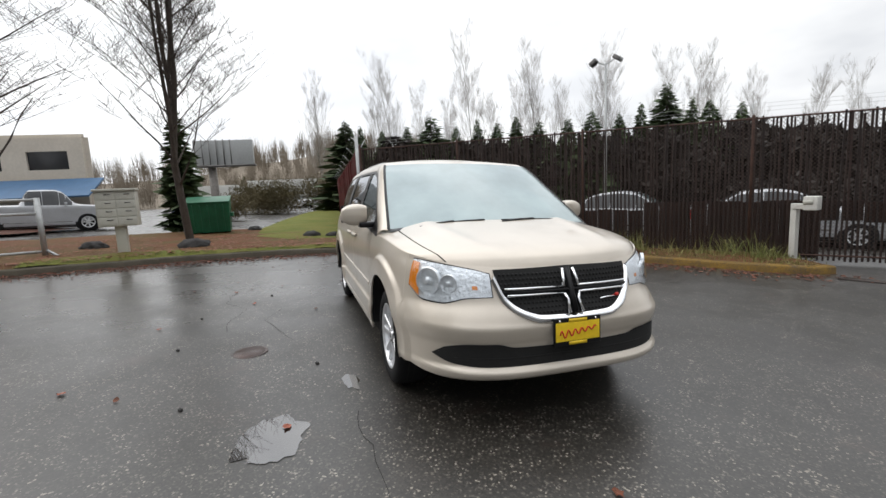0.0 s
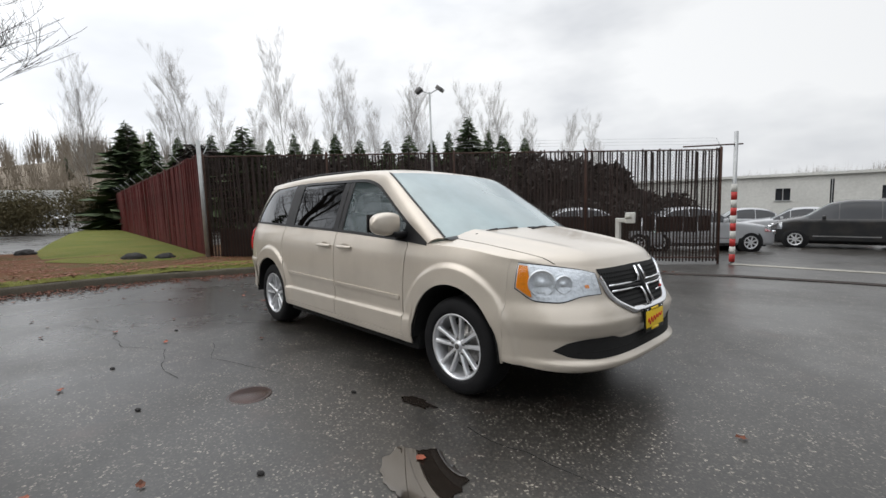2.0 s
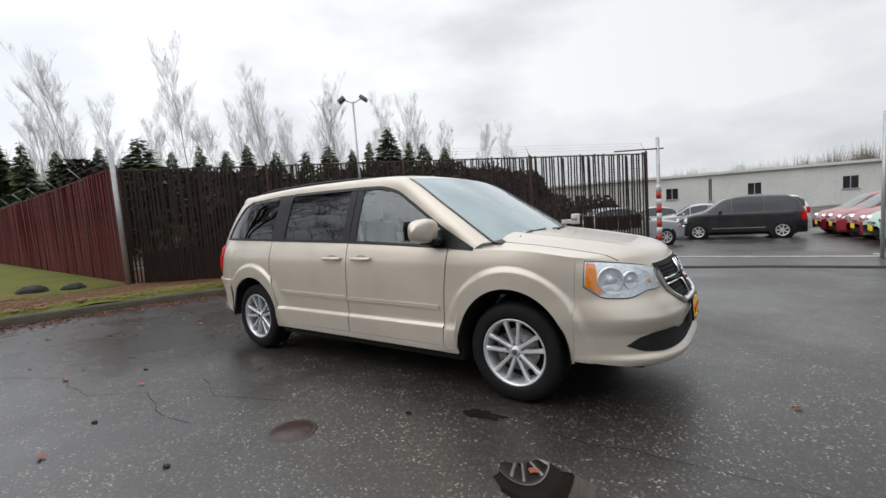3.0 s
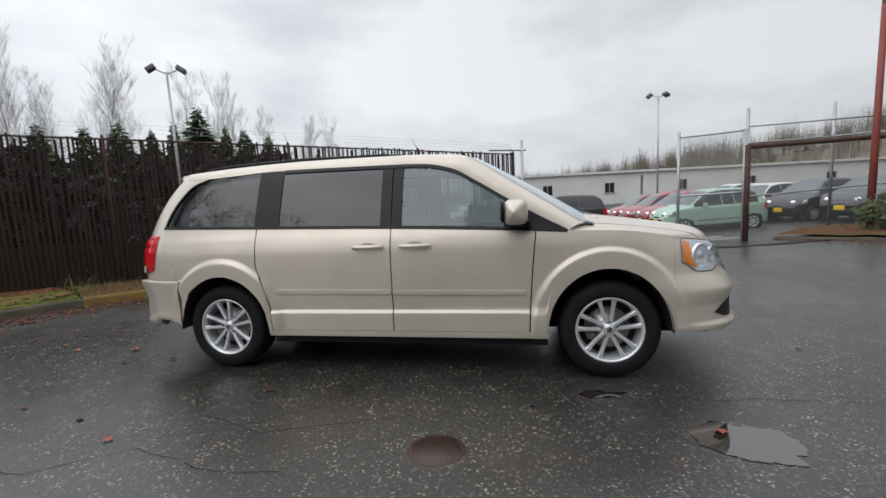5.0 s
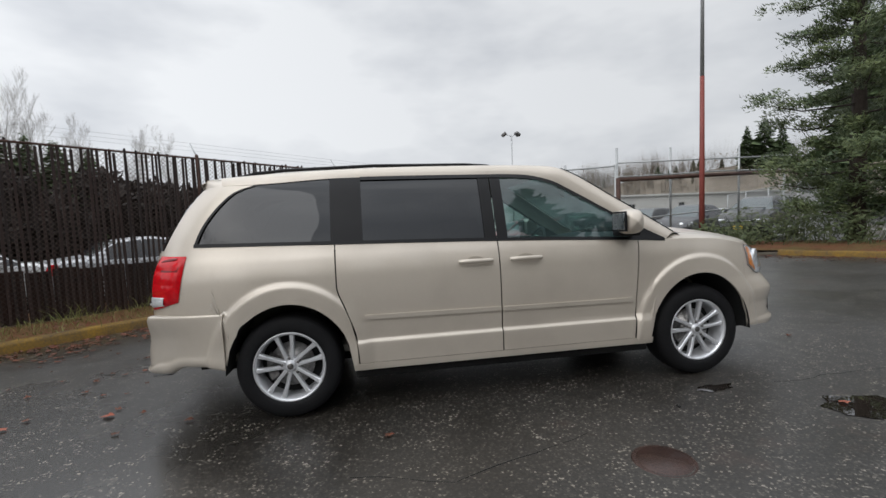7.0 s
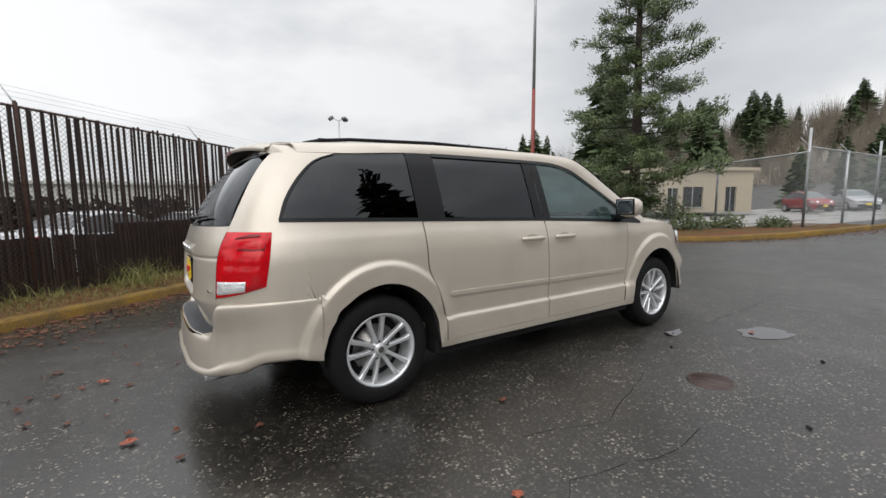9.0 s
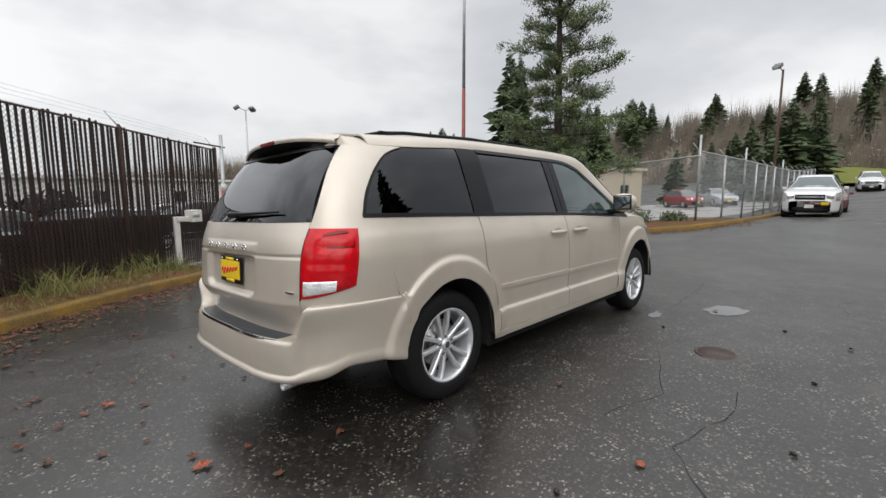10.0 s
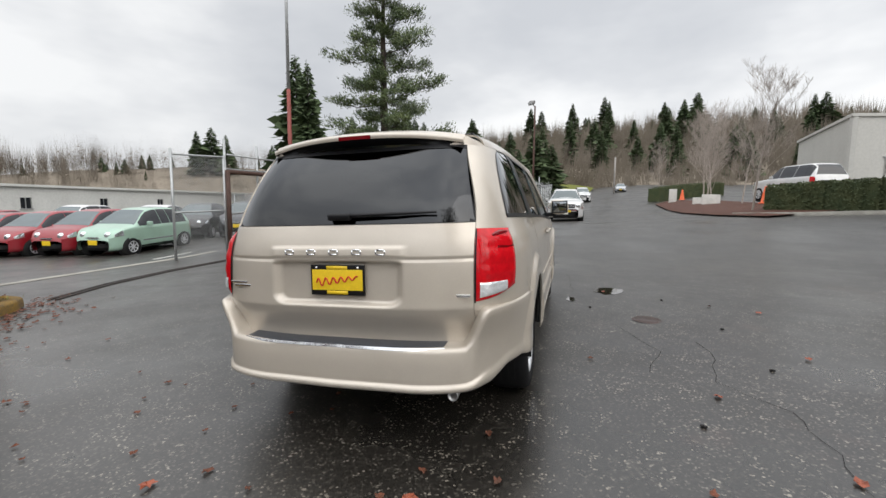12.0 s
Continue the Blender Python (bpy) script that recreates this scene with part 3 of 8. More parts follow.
rbumper = part("rear_bumper", grid(rbump, 80, 30, flip=False, thick=0.006), M["beige"], van)
part("step_pad", grid(lambda u, v: (lerp(-2.538, -2.445, v) + 0.05 * ((u * 2 - 1)) ** 4, (u * 2 - 1) * 0.575, 0.5635 + 0.004 * v), 24, 3, flip=True, thick=0.008), M["pad"], rbumper, "dark ribbed plastic step pad")
part("bumper_strip", grid(lambda u, v: (-2.549 - 0.006 * v + 0.05 * ((u * 2 - 1)) ** 4, (u * 2 - 1) * 0.585, 0.5615 - 0.014 * v), 24, 2, flip=False, thick=0.004), M["chrome"], rbumper)

# liners behind the panel gaps, floor and wheel housings
both("body_liner", side_sheet(-2.1, 1.9, lambda x: low(x) + 0.02, lambda x: min(belt(x), hood_edge(x)) - 0.02, 60, 8, off=-0.03), 60, 8, M["seam"], van)
ub = bmesh.new()
cube(ub, (0, 0, 0.30), (2.2, 1.78, 0.14), bevel=0.02)
cube(ub, (-2.05, 0, 0.42), (0.4, 1.0, 0.16), bevel=0.04)
cube(ub, (2.0, 0, 0.36), (0.6, 1.2, 0.2), bevel=0.04)
cube(ub, (0, 0, 0.36), (4.2, 1.0, 0.2), bevel=0.03)
tube(ub, [(-1.3, -0.35, 0.28), (-2.25, -0.45, 0.30)], 0.035, 10)
part("underbody", ub, M["under"], van)
M["galv_tip"] = mat("tailpipe_steel", (0.5, 0.5, 0.5), 0.35, 0.8, var=0.2, scale=30)
tp = bmesh.new()
lathe(tp, [(0.0, 0.02), (0.022, 0.02), (0.026, -0.10), (0.023, -0.10), (0.020, 0.0)], 16)
bmesh.ops.transform(tp, matrix=Matrix.Translation((-2.40, -0.62, 0.318)) @ Euler((0, radians(12), radians(-90))).to_matrix().to_4x4(), verts=tp.verts)
part("exhaust_tip", tp, M["galv_tip"], van, "bright steel exhaust tip")
for cx, ra, rb in ARCH:
    both("wheel_housing", lambda u, v: (cx + (ra + 0.005) * math.cos(math.pi * u), -lerp(0.48, 0.955, v), 0.345 + (rb + 0.004) * math.sin(math.pi * u)), 24, 2, M["under"], van, flip=True)
    both("housing_wall", lambda u, v: (cx + ra * v * math.cos(math.pi * u), -0.50, 0.30 + rb * v * math.sin(math.pi * u)), 20, 2, M["under"], van)

# glass and black pillars of the sides
both("quarter_glass", side_sheet(q_edge, -1.21, lambda x: belt(x) + 0.012, lambda x: tops(x), 20, 12, off=-0.008), 20, 12, M["tint"], van, "dark privacy glass")
both("c_pillar", side_sheet(-1.215, -1.0, lambda x: belt(x) + 0.004, lambda x: tops(x), 4, 8, off=-0.001), 4, 8, M["black_trim"], van)
both("sliding_glass", side_sheet(-1.005, -0.135, lambda x: belt(x) + 0.012, lambda x: tops(x) - 0.012, 14, 10, off=-0.008), 14, 10, M["tint"], van, "dark privacy glass")
both("b_pillar", side_sheet(-0.14, -0.056, lambda x: belt(x) + 0.004, lambda x: tops(x), 3, 8, off=-0.001), 3, 8, M["black_trim"], van)
both("b_pillar", side_sheet(-0.048, 0.03, lambda x: belt(x) + 0.004, lambda x: tops(x), 3, 8, off=-0.001), 3, 8, M["black_trim"], van)
both("door_glass", side_sheet(0.028, 0.985, lambda x: belt(x) + 0.012, lambda x: tops(x) - 0.02, 18, 10, off=-0.008), 18, 10, M["clear"], van, "lightly tinted front door glass")
both("mirror_sail", side_sheet(0.95, 1.25, lambda x: belt(x) + 0.004, lambda x: tops(x) + 0.002, 8, 5, off=0.001), 8, 5, M["black_trim"], van)
both("window_frame", side_sheet(-1.0, 1.245, lambda x: tops(x) - 0.022, lambda x: tops(x) + 0.006, 50, 2, off=0.003), 50, 2, M["black_trim"], van)
both("window_frame", lambda u, v: (lambda z: (q_edge(z) - 0.004 + 0.02 * v, -(side(q_edge(z) - 0.004 + 0.02 * v, z) + 0.002), z))(lerp(1.20, 1.60, u)), 16, 1, M["black_trim"], van, flip=True)
both("belt_moulding", side_sheet(-2.10, 1.24, lambda x: belt(x) - 0.006, lambda x: belt(x) + 0.016, 60, 2, off=0.006), 60, 2, M["black_trim"], van, thick=0.008)
both("side_moulding", side_sheet(-1.01, -0.058, lambda x: 0.634 - 0.012 * x, lambda x: 0.664 - 0.012 * x, 20, 4, off=0.010), 20, 4, M["beige"], van, thick=0.012)
both("side_moulding", side_sheet(-0.046, 0.945, lambda x: 0.632 - 0.008 * x, lambda x: 0.662 - 0.008 * x, 20, 4, off=0.010), 20, 4, M["beige"], van, thick=0.012)


# darker beige on a flat disc: the handle recess's shade put into colour
M["cup"] = mat("shaded_cup_paint", (0.42, 0.37, 0.31), 0.5, var=0.05)


def handle(parent, x0, x1, s):
    z = 0.998
    bm = bmesh.new()

    def fn(u, v):
        a = 2 * math.pi * v
        x = lerp(x0, x1, u)
        bow = 0.014 + 0.024 * math.sin(math.pi * min(1, max(0, u))) ** 0.5
        r = 0.017 * (0.65 + 0.35 * math.sin(math.pi * u) ** 0.4)
        return (x, -s * (side(x, z) + bow + 0.010 * math.cos(a)), z + r * math.sin(a))
    grid(fn, 14, 10, flip=s < 0, bm=bm)
    h = part("door_handle", bm, M["beige"], parent)
    xm = (x0 + x1) / 2
    cup = bmesh.new()
    grid(lambda u, v: (xm + 0.060 * math.cos(2 * math.pi * u) * v, -s * (side(xm, z) + 0.0035 - 0.0 * v), z + 0.006 + 0.027 * math.sin(2 * math.pi * u) * v), 20, 3, flip=s > 0, bm=cup)
    part("handle_cup", cup, M["cup"], h)


for i, s in enumerate((1, -1)):
    handle(fdoors[i], 0.02, 0.26, s)
    handle(sliding[i], -0.35, -0.105, s)


# lamps
def tail_lamp(s, b0, b1, z_lo, z_hi, off, mat_, parent, name, label="", lobes=False):
    """A piece of lamp on the tail corner, between wrap shares b0 (inner) and b1 (outer)."""
    def fn(u, v):
        k = lerp(b0, b1, u)
        lo, hi = z_lo(k), z_hi(k)
        z = lerp(lo, hi, v)
        xe = -2.195 + 0.055 * (z - 0.84) / 0.3
        yi = 0.722
        q = lerp(qy(yi, z, xe), 1, k)
        bulge = off * (1 - (2 * v - 1) ** 6) * (1 - (2 * k - 1) ** 8)
        if lobes:
            bulge += 0.004 * abs(math.sin(3.05 * math.pi * (z - 0.88) / 0.26 + 0.5 * k)) ** 0.8 * sstep(0.88, 0.92, z) * (1 - sstep(1.10, 1.14, z)) * sstep(0.06, 0.2, k) * (1 - sstep(0.8, 0.95, k))
        p = wrap(-q, z, xe, True, 0.004 + bulge)
        return (p.x, p.y * s, p.z)
    return part(name, grid(fn, 16, 40 if lobes else 12, flip=s < 0), mat_, parent, label)


for s in (1, -1):
    lamp = tail_lamp(s, 0, 1, lambda k: 0.782 + 0.058 * k ** 1.4, lambda k: 1.142 - 0.008 * k, 0.018, M["red_lens"], van, "tail_light", "glossy red tail light with a clear reversing lens", True)
    tail_lamp(s, 0.07, 0.62, lambda k: lerp(0.792, 0.832, k), lambda k: 0.888 - 0.01 * k, 0.021, M["facet"], lamp, "reversing_lens", "clear faceted reversing lens")
    for z0, z1, k0, k1 in ((0.90, 0.945, 0.36, 0.88), (0.975, 0.992, 0.24, 0.62), (1.01, 1.072, 0.40, 0.90), (1.098, 1.112, 0.30, 0.78)):
        tail_lamp(s, k0, k1, lambda k: z0 + 0.06 * (k - k0) ** 2, lambda k: z1 + 0.016 * math.sin(5 * (k - k0)), 0.0190, M["red_dark"], lamp, "lens_band")
    tail_lamp(s, 0.0, 0.022, lambda k: 0.775, lambda k: 1.14, 0.020, M["black_trim"], lamp, "lens_rim")

LY = 0.478


def head_pt(u, v, off):
    """u from the inner edge to the outer, v from the bottom up, on the right of the nose."""
    zlo = interp(u, [(0, 0.79), (0.2, 0.785), (0.5, 0.752), (0.75, 0.758), (1, 0.83)])
    zhi = interp(u, [(0, 0.915), (0.15, 0.938), (0.6, 0.968), (1, 0.985)])
    z = lerp(zlo, zhi, v)
    xo = 2.005
    w, n = interp(z, W_TAB), nfront(z)
    a = interp(z, F_TAB) - XF
    pend = math.acos(min(1, (1.955 - XF) / a) ** (n / 2))
    qi = (math.asin((LY / w) ** (n / 2)) / pend) ** (1 / 0.8)
    qo = (math.acos(min(1, (xo - XF) / a) ** (n / 2)) / pend) ** (1 / 0.8)
    return wrap(-lerp(qi, qo, u), z, 1.955, False, off)


for s in (1, -1):
    sg = lambda p: Vector((p.x, p.y * s, p.z))
    head = part("headlight", grid(lambda u, v: sg(head_pt(u, v, 0.003)), 20, 8, flip=s > 0), M["facet"], van, "clear headlight with two round reflectors and an amber marker")
    part("lamp_rim", grid(lambda u, v: sg(head_pt(lerp(-0.008, 1.008, u), lerp(-0.035, 1.03, v), 0.0015)), 20, 6, flip=s > 0), M["black_trim"], head)
    part("amber_marker", grid(lambda u, v: sg(head_pt(lerp(0.80 + 0.06 * v, 0.985, u), lerp(0.06, 0.94, v), 0.012)), 8, 8, flip=s > 0), M["amber"], head, "amber marker lens")
    part("amber_marker", grid(lambda u, v: sg(head_pt(lerp(0.12, 0.17, u), lerp(0.28, 0.42, v), 0.006)), 4, 4, flip=s > 0), M["amber"], head)
    for uc, rr in ((0.68, 0.086), (0.42, 0.056)):
        c = head_pt(uc, 0.5, 0.004)
        nrm = (head_pt(uc, 0.5, 0.03) - c).normalized()
        bm = bmesh.new()
        lathe(bm, [(0.001, 0.010), (rr * 0.2, 0.011), (rr * 0.26, 0.003), (rr * 0.82, 0.004), (rr * 0.92, 0.013), (rr, 0.011), (rr, -0.01)], 28, 'Z')
        rot = nrm.to_track_quat('Z', 'Y').to_matrix().to_4x4()
        bmesh.ops.transform(bm, matrix=Matrix.Translation(c) @ rot, verts=bm.verts)
        for v in bm.verts:
            v.co.y *= s
        part("reflector_bowl", bm, M["facet"], head)
    part("lamp_lens", grid(lambda u, v: sg(head_pt(u, v, 0.006 + 0.022 * (1 - (2 * u - 1) ** 6) * (1 - (2 * v - 1) ** 6))), 20, 10, flip=s > 0), M["lens"], head, "clear plastic lens")


# grille with a chrome surround and a cross
g_lo = lambda y: interp(abs(y), [(0, 0.680), (0.22, 0.688), (0.32, 0.725), (0.41, 0.80), (0.455, 0.92)])
g_hi = lambda y: interp(abs(y), [(0, 0.945), (0.455, 0.938)])
grille = part("grille", grid(lambda u, v: (lambda y: (front(y, lerp(g_lo(y), g_hi(y), v)) + 0.004, y, lerp(g_lo(y), g_hi(y), v)))((u * 2 - 1) * 0.455), 60, 12), M["under"], van, "black mesh grille in a chrome cross frame")


def bar(pts, r, name, material, parent, flat=1.0):
    bm = bmesh.new()
    tube(bm, pts, r, 8)
    part(name, bm, material, parent)


def gp(y, z, off=0.01):
    return (front(y, z) + off, y, z)


part("chrome_surround", grid(lambda u, v: (lambda y: gp(y * (1 + 0.05 * v), g_lo(y) - 0.038 * v, 0.010 + 0.016 * math.sin(math.pi * v)))((u * 2 - 1) * 0.455), 60, 6, flip=True), M["chrome"], grille, "chrome surround")
for s in (1, -1):
    ztop, zmid = 0.925, 0.812
    a = [gp(s * y, g_hi(y) - 0.012, 0.012) for y in (0.05, 0.2, 0.35, 0.46)]
    b = [gp(s * y, zmid + 0.020, 0.016) for y in (0.05, 0.2, 0.35, 0.412)]
    c = [gp(s * y, zmid - 0.016, 0.016) for y in (0.05, 0.2, 0.33, 0.40)]
    bar(b, 0.0075, "grille_bar", M["chrome"], grille)
    bar(c, 0.0075, "grille_bar", M["chrome"], grille)
    bar([gp(s * 0.035, 0.93, 0.02), gp(s * 0.045, 0.87, 0.022), gp(s * 0.05, zmid + 0.02, 0.02)], 0.010, "grille_bar", M["chrome"], grille)
    bar([gp(s * 0.05, zmid - 0.02, 0.02), gp(s * 0.035, 0.76, 0.024), gp(s * 0.045, 0.69, 0.02)], 0.010, "grille_bar", M["chrome"], grille)
bar([gp(-0.43, 0.812, 0.01), gp(-0.2, 0.812, 0.012), gp(0, 0.812, 0.016), gp(0.2, 0.812, 0.012), gp(0.43, 0.812, 0.01)], 0.009, "grille_cross", M["black_trim"], grille)
bar([gp(0, 0.935, 0.012), gp(0, 0.80, 0.016), gp(0, 0.69, 0.012)], 0.019, "grille_cross", M["black_trim"], grille)
bar([gp(0.19, 0.745, 0.016), gp(0.30, 0.752, 0.016)], 0.006, "emblem_bar", M["chrome"], grille)
bar([gp(0.315, 0.755, 0.016), gp(0.335, 0.757, 0.016)], 0.010, "emblem_bar", M["plate_red"], grille)
mesh_bm = bmesh.new()
for k in range(-18, 19):
    for row in range(9):
        y, z = k * 0.025 + (row % 2) * 0.0125, 0.70 + row * 0.026
        if g_lo(y) + 0.01 < z < g_hi(y) - 0.012 and abs(y) < 0.44:
            p = gp(y, z, 0.0065)
            r = bmesh.ops.create_cone(mesh_bm, cap_ends=True, segments=6, radius1=0.0105, radius2=0.006, depth=0.004)
            bmesh.ops.transform(mesh_bm, matrix=Matrix.Translation(p) @ Matrix.Rotation(radians(90), 4, 'Y'), verts=r["verts"])
part("grille_mesh", mesh_bm, M["under"], grille)

# lower intake and its lip
i_hi = lambda y: interp(abs(y), [(0, 0.505), (0.38, 0.512), (0.48, 0.535), (0.62, 0.535), (0.74, 0.512), (0.80, 0.462)])
i_lo = lambda y: interp(abs(y), [(0, 0.402), (0.55, 0.404), (0.72, 0.420), (0.80, 0.460)])
part("intake", grid(lambda u, v: (lambda y: (lambda z: (front(y, z) + 0.005, y, z))(lerp(i_lo(y), i_hi(y), v)))((u * 2 - 1) * 0.80), 60, 6), M["under"], bumper, "black lower air intake")
bar([gp(y / 10, 0.452, 0.004) for y in range(-7, 8)], 0.004, "intake_bar", M["under"], bumper)


def plate(parent, x, y, z, tilt, sgn):
    """A yellow dealer plate in a black frame, with a scrawled red line instead of words."""
    m = Matrix.Translation((x, y, z)) @ Euler((0, radians(tilt), 0)).to_matrix().to_4x4()
    fr = bmesh.new()
    cube(fr, (0, 0, 0), (0.012, 0.312, 0.160), bevel=0.004)
    bmesh.ops.transform(fr, matrix=m, verts=fr.verts)
    f = part("plate_frame", fr, M["black_trim"], parent, "yellow dealer plate in a black frame")
    pl = bmesh.new()
    cube(pl, (sgn * 0.006, 0, 0.001), (0.006, 0.292, 0.108), bevel=0.001)
    cube(pl, (sgn * 0.006, 0, 0.065), (0.007, 0.12, 0.018))
    cube(pl, (sgn * 0.006, 0, -0.065), (0.007, 0.12, 0.018))
    bmesh.ops.transform(pl, matrix=m, verts=pl.verts)
    part("number_plate", pl, M["plate_yellow"], f)
    sc = bmesh.new()
    pts = []
    for i in range(40):
        t = i / 39
        pts.append(m @ Vector((sgn * 0.0105, -sgn * -1 * (t - 0.5) * 0.24, (t - 0.5) * 0.03 + 0.016 * math.sin(t * 34) * (1.5 - t))))
    tube(sc, pts, 0.0042, 5)
    part("red_stroke", sc, M["plate_red"], f)
    for sx in (1, -1):
        bt = bmesh.new()
        lathe(bt, [(0.0, 0.004), (0.006, 0.003), (0.007, 0.0)], 8)
        bmesh.ops.transform(bt, matrix=m @ Matrix.Translation((sgn * 0.008, sx * 0.12, 0.065)) @ Matrix.Rotation(radians(-90 * sgn), 4, 'Z'), verts=bt.verts)
        part("screw", bt, M["chrome"], f)


plate(bumper, 2.534, -0.015, 0.588, -3, 1)
plate(tailgate, -2.492, -0.01, 0.888, 2, -1)
for k in range(5):
    bm = bmesh.new()
    y = 0.265 - 0.132 * k
    for a, b in (((-0.02, 0.012), (0.02, 0.012)), ((-0.02, -0.012), (0.02, -0.012)), ((-0.024, 0.01), (-0.024, -0.01)), ((0.024, 0.01), (0.024, -0.01))):
        tube(bm, [(rear(y, 1.035) - 0.012, y + a[0], 1.035 + a[1]), (rear(y, 1.035) - 0.012, y + b[0], 1.035 + b[1])], 0.005, 5)
    part("badge", bm, M["chrome"], tailgate, "chrome badge shape")
for y0, y1, z0 in ((0.69, 0.53, 0.862), (0.66, 0.53, 0.845), (-0.62, -0.71, 0.815)):
    bm = bmesh.new()
    cube(bm, (rear((y0 + y1) / 2, z0) - 0.004, (y0 + y1) / 2, z0), (0.006, abs(y1 - y0), 0.013), Euler((0, 0, radians(-6 if y0 > 0 else 6))).to_matrix(), bevel=0.002)
    part("badge_bar", bm, M["chrome"], tailgate, "thin chrome badge bar")


# wheels
def make_wheel(parent):
    wob = new("wheel")
    wob.parent = parent
    bm = bmesh.new()
    lathe(bm, [(0.232, 0.0), (0.240, 0.012), (0.262, 0.018), (0.30, 0.017), (0.328, 0.006), (0.343, -0.012), (0.349, -0.04), (0.352, -0.11), (0.349, -0.18), (0.343, -0.205), (0.325, -0.225), (0.24, -0.235)], 64)
    part("tyre", bm, M["rubber"], wob, "black rubber tyre")
    bm = bmesh.new()
    for ring in (-0.06, -0.10, -0.15):
        lathe(bm, [(0.3525, ring + 0.005), (0.3535, ring), (0.3525, ring - 0.005)], 64)
    part("tread", bm, M["under"], wob)
    bm = bmesh.new()
    lathe(bm, [(0.236, 0.003), (0.238, 0.008), (0.230, 0.010), (0.222, 0.004), (0.214, -0.012), (0.208, -0.04), (0.205, -0.16)], 64)
    rim = part("rim", bm, M["alloy"], wob, "silver alloy rim with five pairs of slim spokes")
    for k in range(10):
        sg = 1 if k % 2 else -1
        base_a, tip_a = radians(72 * (k // 2) + 90 + sg * 17), radians(72 * (k // 2) + 90 + sg * 13.2)
        bm = bmesh.new()
        rings = []
        for r, hw, top_, dep in ((0.040, 0.016, -0.020, 0.030), (0.075, 0.0125, -0.017, 0.034), (0.12, 0.0115, -0.012, 0.036), (0.17, 0.0125, -0.006, 0.034), (0.205, 0.0155, -0.003, 0.030), (0.224, 0.020, -0.003, 0.022)):
            ang = lerp(base_a, tip_a, (r - 0.04) / 0.184)
            c = Vector((math.cos(ang), 0, math.sin(ang)))
            t = Vector((-math.sin(ang), 0, math.cos(ang)))
            o = c * r
            rings.append([bm.verts.new(o + t * w + Vector((0, y, 0))) for w, y in ((hw * 1.12, top_ - dep), (hw, top_ - 0.006), (hw * 0.62, top_), (-hw * 0.62, top_), (-hw, top_ - 0.006), (-hw * 1.12, top_ - dep))])
        for p_, q_ in zip(rings, rings[1:]):
            for i in range(5):
                bm.faces.new((p_[i], p_[i + 1], q_[i + 1], q_[i]))
        bmesh.ops.recalc_face_normals(bm, faces=bm.faces)
        part("spoke", bm, M["alloy"], rim, smooth=False)
    bm = bmesh.new()
    lathe(bm, [(0.001, -0.006), (0.026, -0.007), (0.031, -0.011), (0.032, -0.020), (0.046, -0.022), (0.060, -0.032), (0.064, -0.05)], 32)
    part("hub_cap", bm, M["alloy"], rim)
    bm = bmesh.new()
    lathe(bm, [(0.001, -0.0045), (0.019, -0.005), (0.021, -0.007)], 20)
    part("hub_badge", bm, M["steel_dark"], rim)
    for k in range(5):
        a = radians(72 * k + 90)
        bm = bmesh.new()
        lathe(bm, [(0.001, -0.012), (0.009, -0.013), (0.0095, -0.020), (0.0155, -0.021), (0.016, -0.04)], 8)
        bmesh.ops.translate(bm, vec=(0.056 * math.cos(a), 0.0, 0.056 * math.sin(a)), verts=bm.verts)
        part("lug_nut", bm, M["steel_dark"], rim)
    bm = bmesh.new()
    grid(lambda u, v: (lerp(0.10, 0.165, v) * math.cos(lerp(-0.5, 0.7, u)), -0.06 - 0.012 * math.sin(math.pi * u), lerp(0.10, 0.165, v) * math.sin(lerp(-0.5, 0.7, u))), 8, 3, thick=0.03, bm=bm)
    part("brake_caliper", bm, M["steel_dark"], wob)
    bm = bmesh.new()
    lathe(bm, [(0.001, -0.075), (0.08, -0.072), (0.085, -0.085), (0.15, -0.086), (0.152, -0.10)], 32)
    part("brake_disc", bm, M["disc"], wob)
    bm = bmesh.new()
    lathe(bm, [(0.001, -0.13), (0.206, -0.13)], 32)
    part("wheel_back", bm, M["under"], wob)
    return wob


first = make_wheel(van)
spots = [(1.524, -0.905, 0.356, 180), (-1.528, -0.905, 0.356, 180), (1.524, 0.905, 0.356, 0), (-1.528, 0.905, 0.356, 0)]
for k, (x, y, z, r) in enumerate(spots):
    m = pose(x, y, z, 0, [4, 8, 23, 40][k], r)
    if k == 0:
        first.matrix_basis = m
    else:
        copy_thing(first, m)

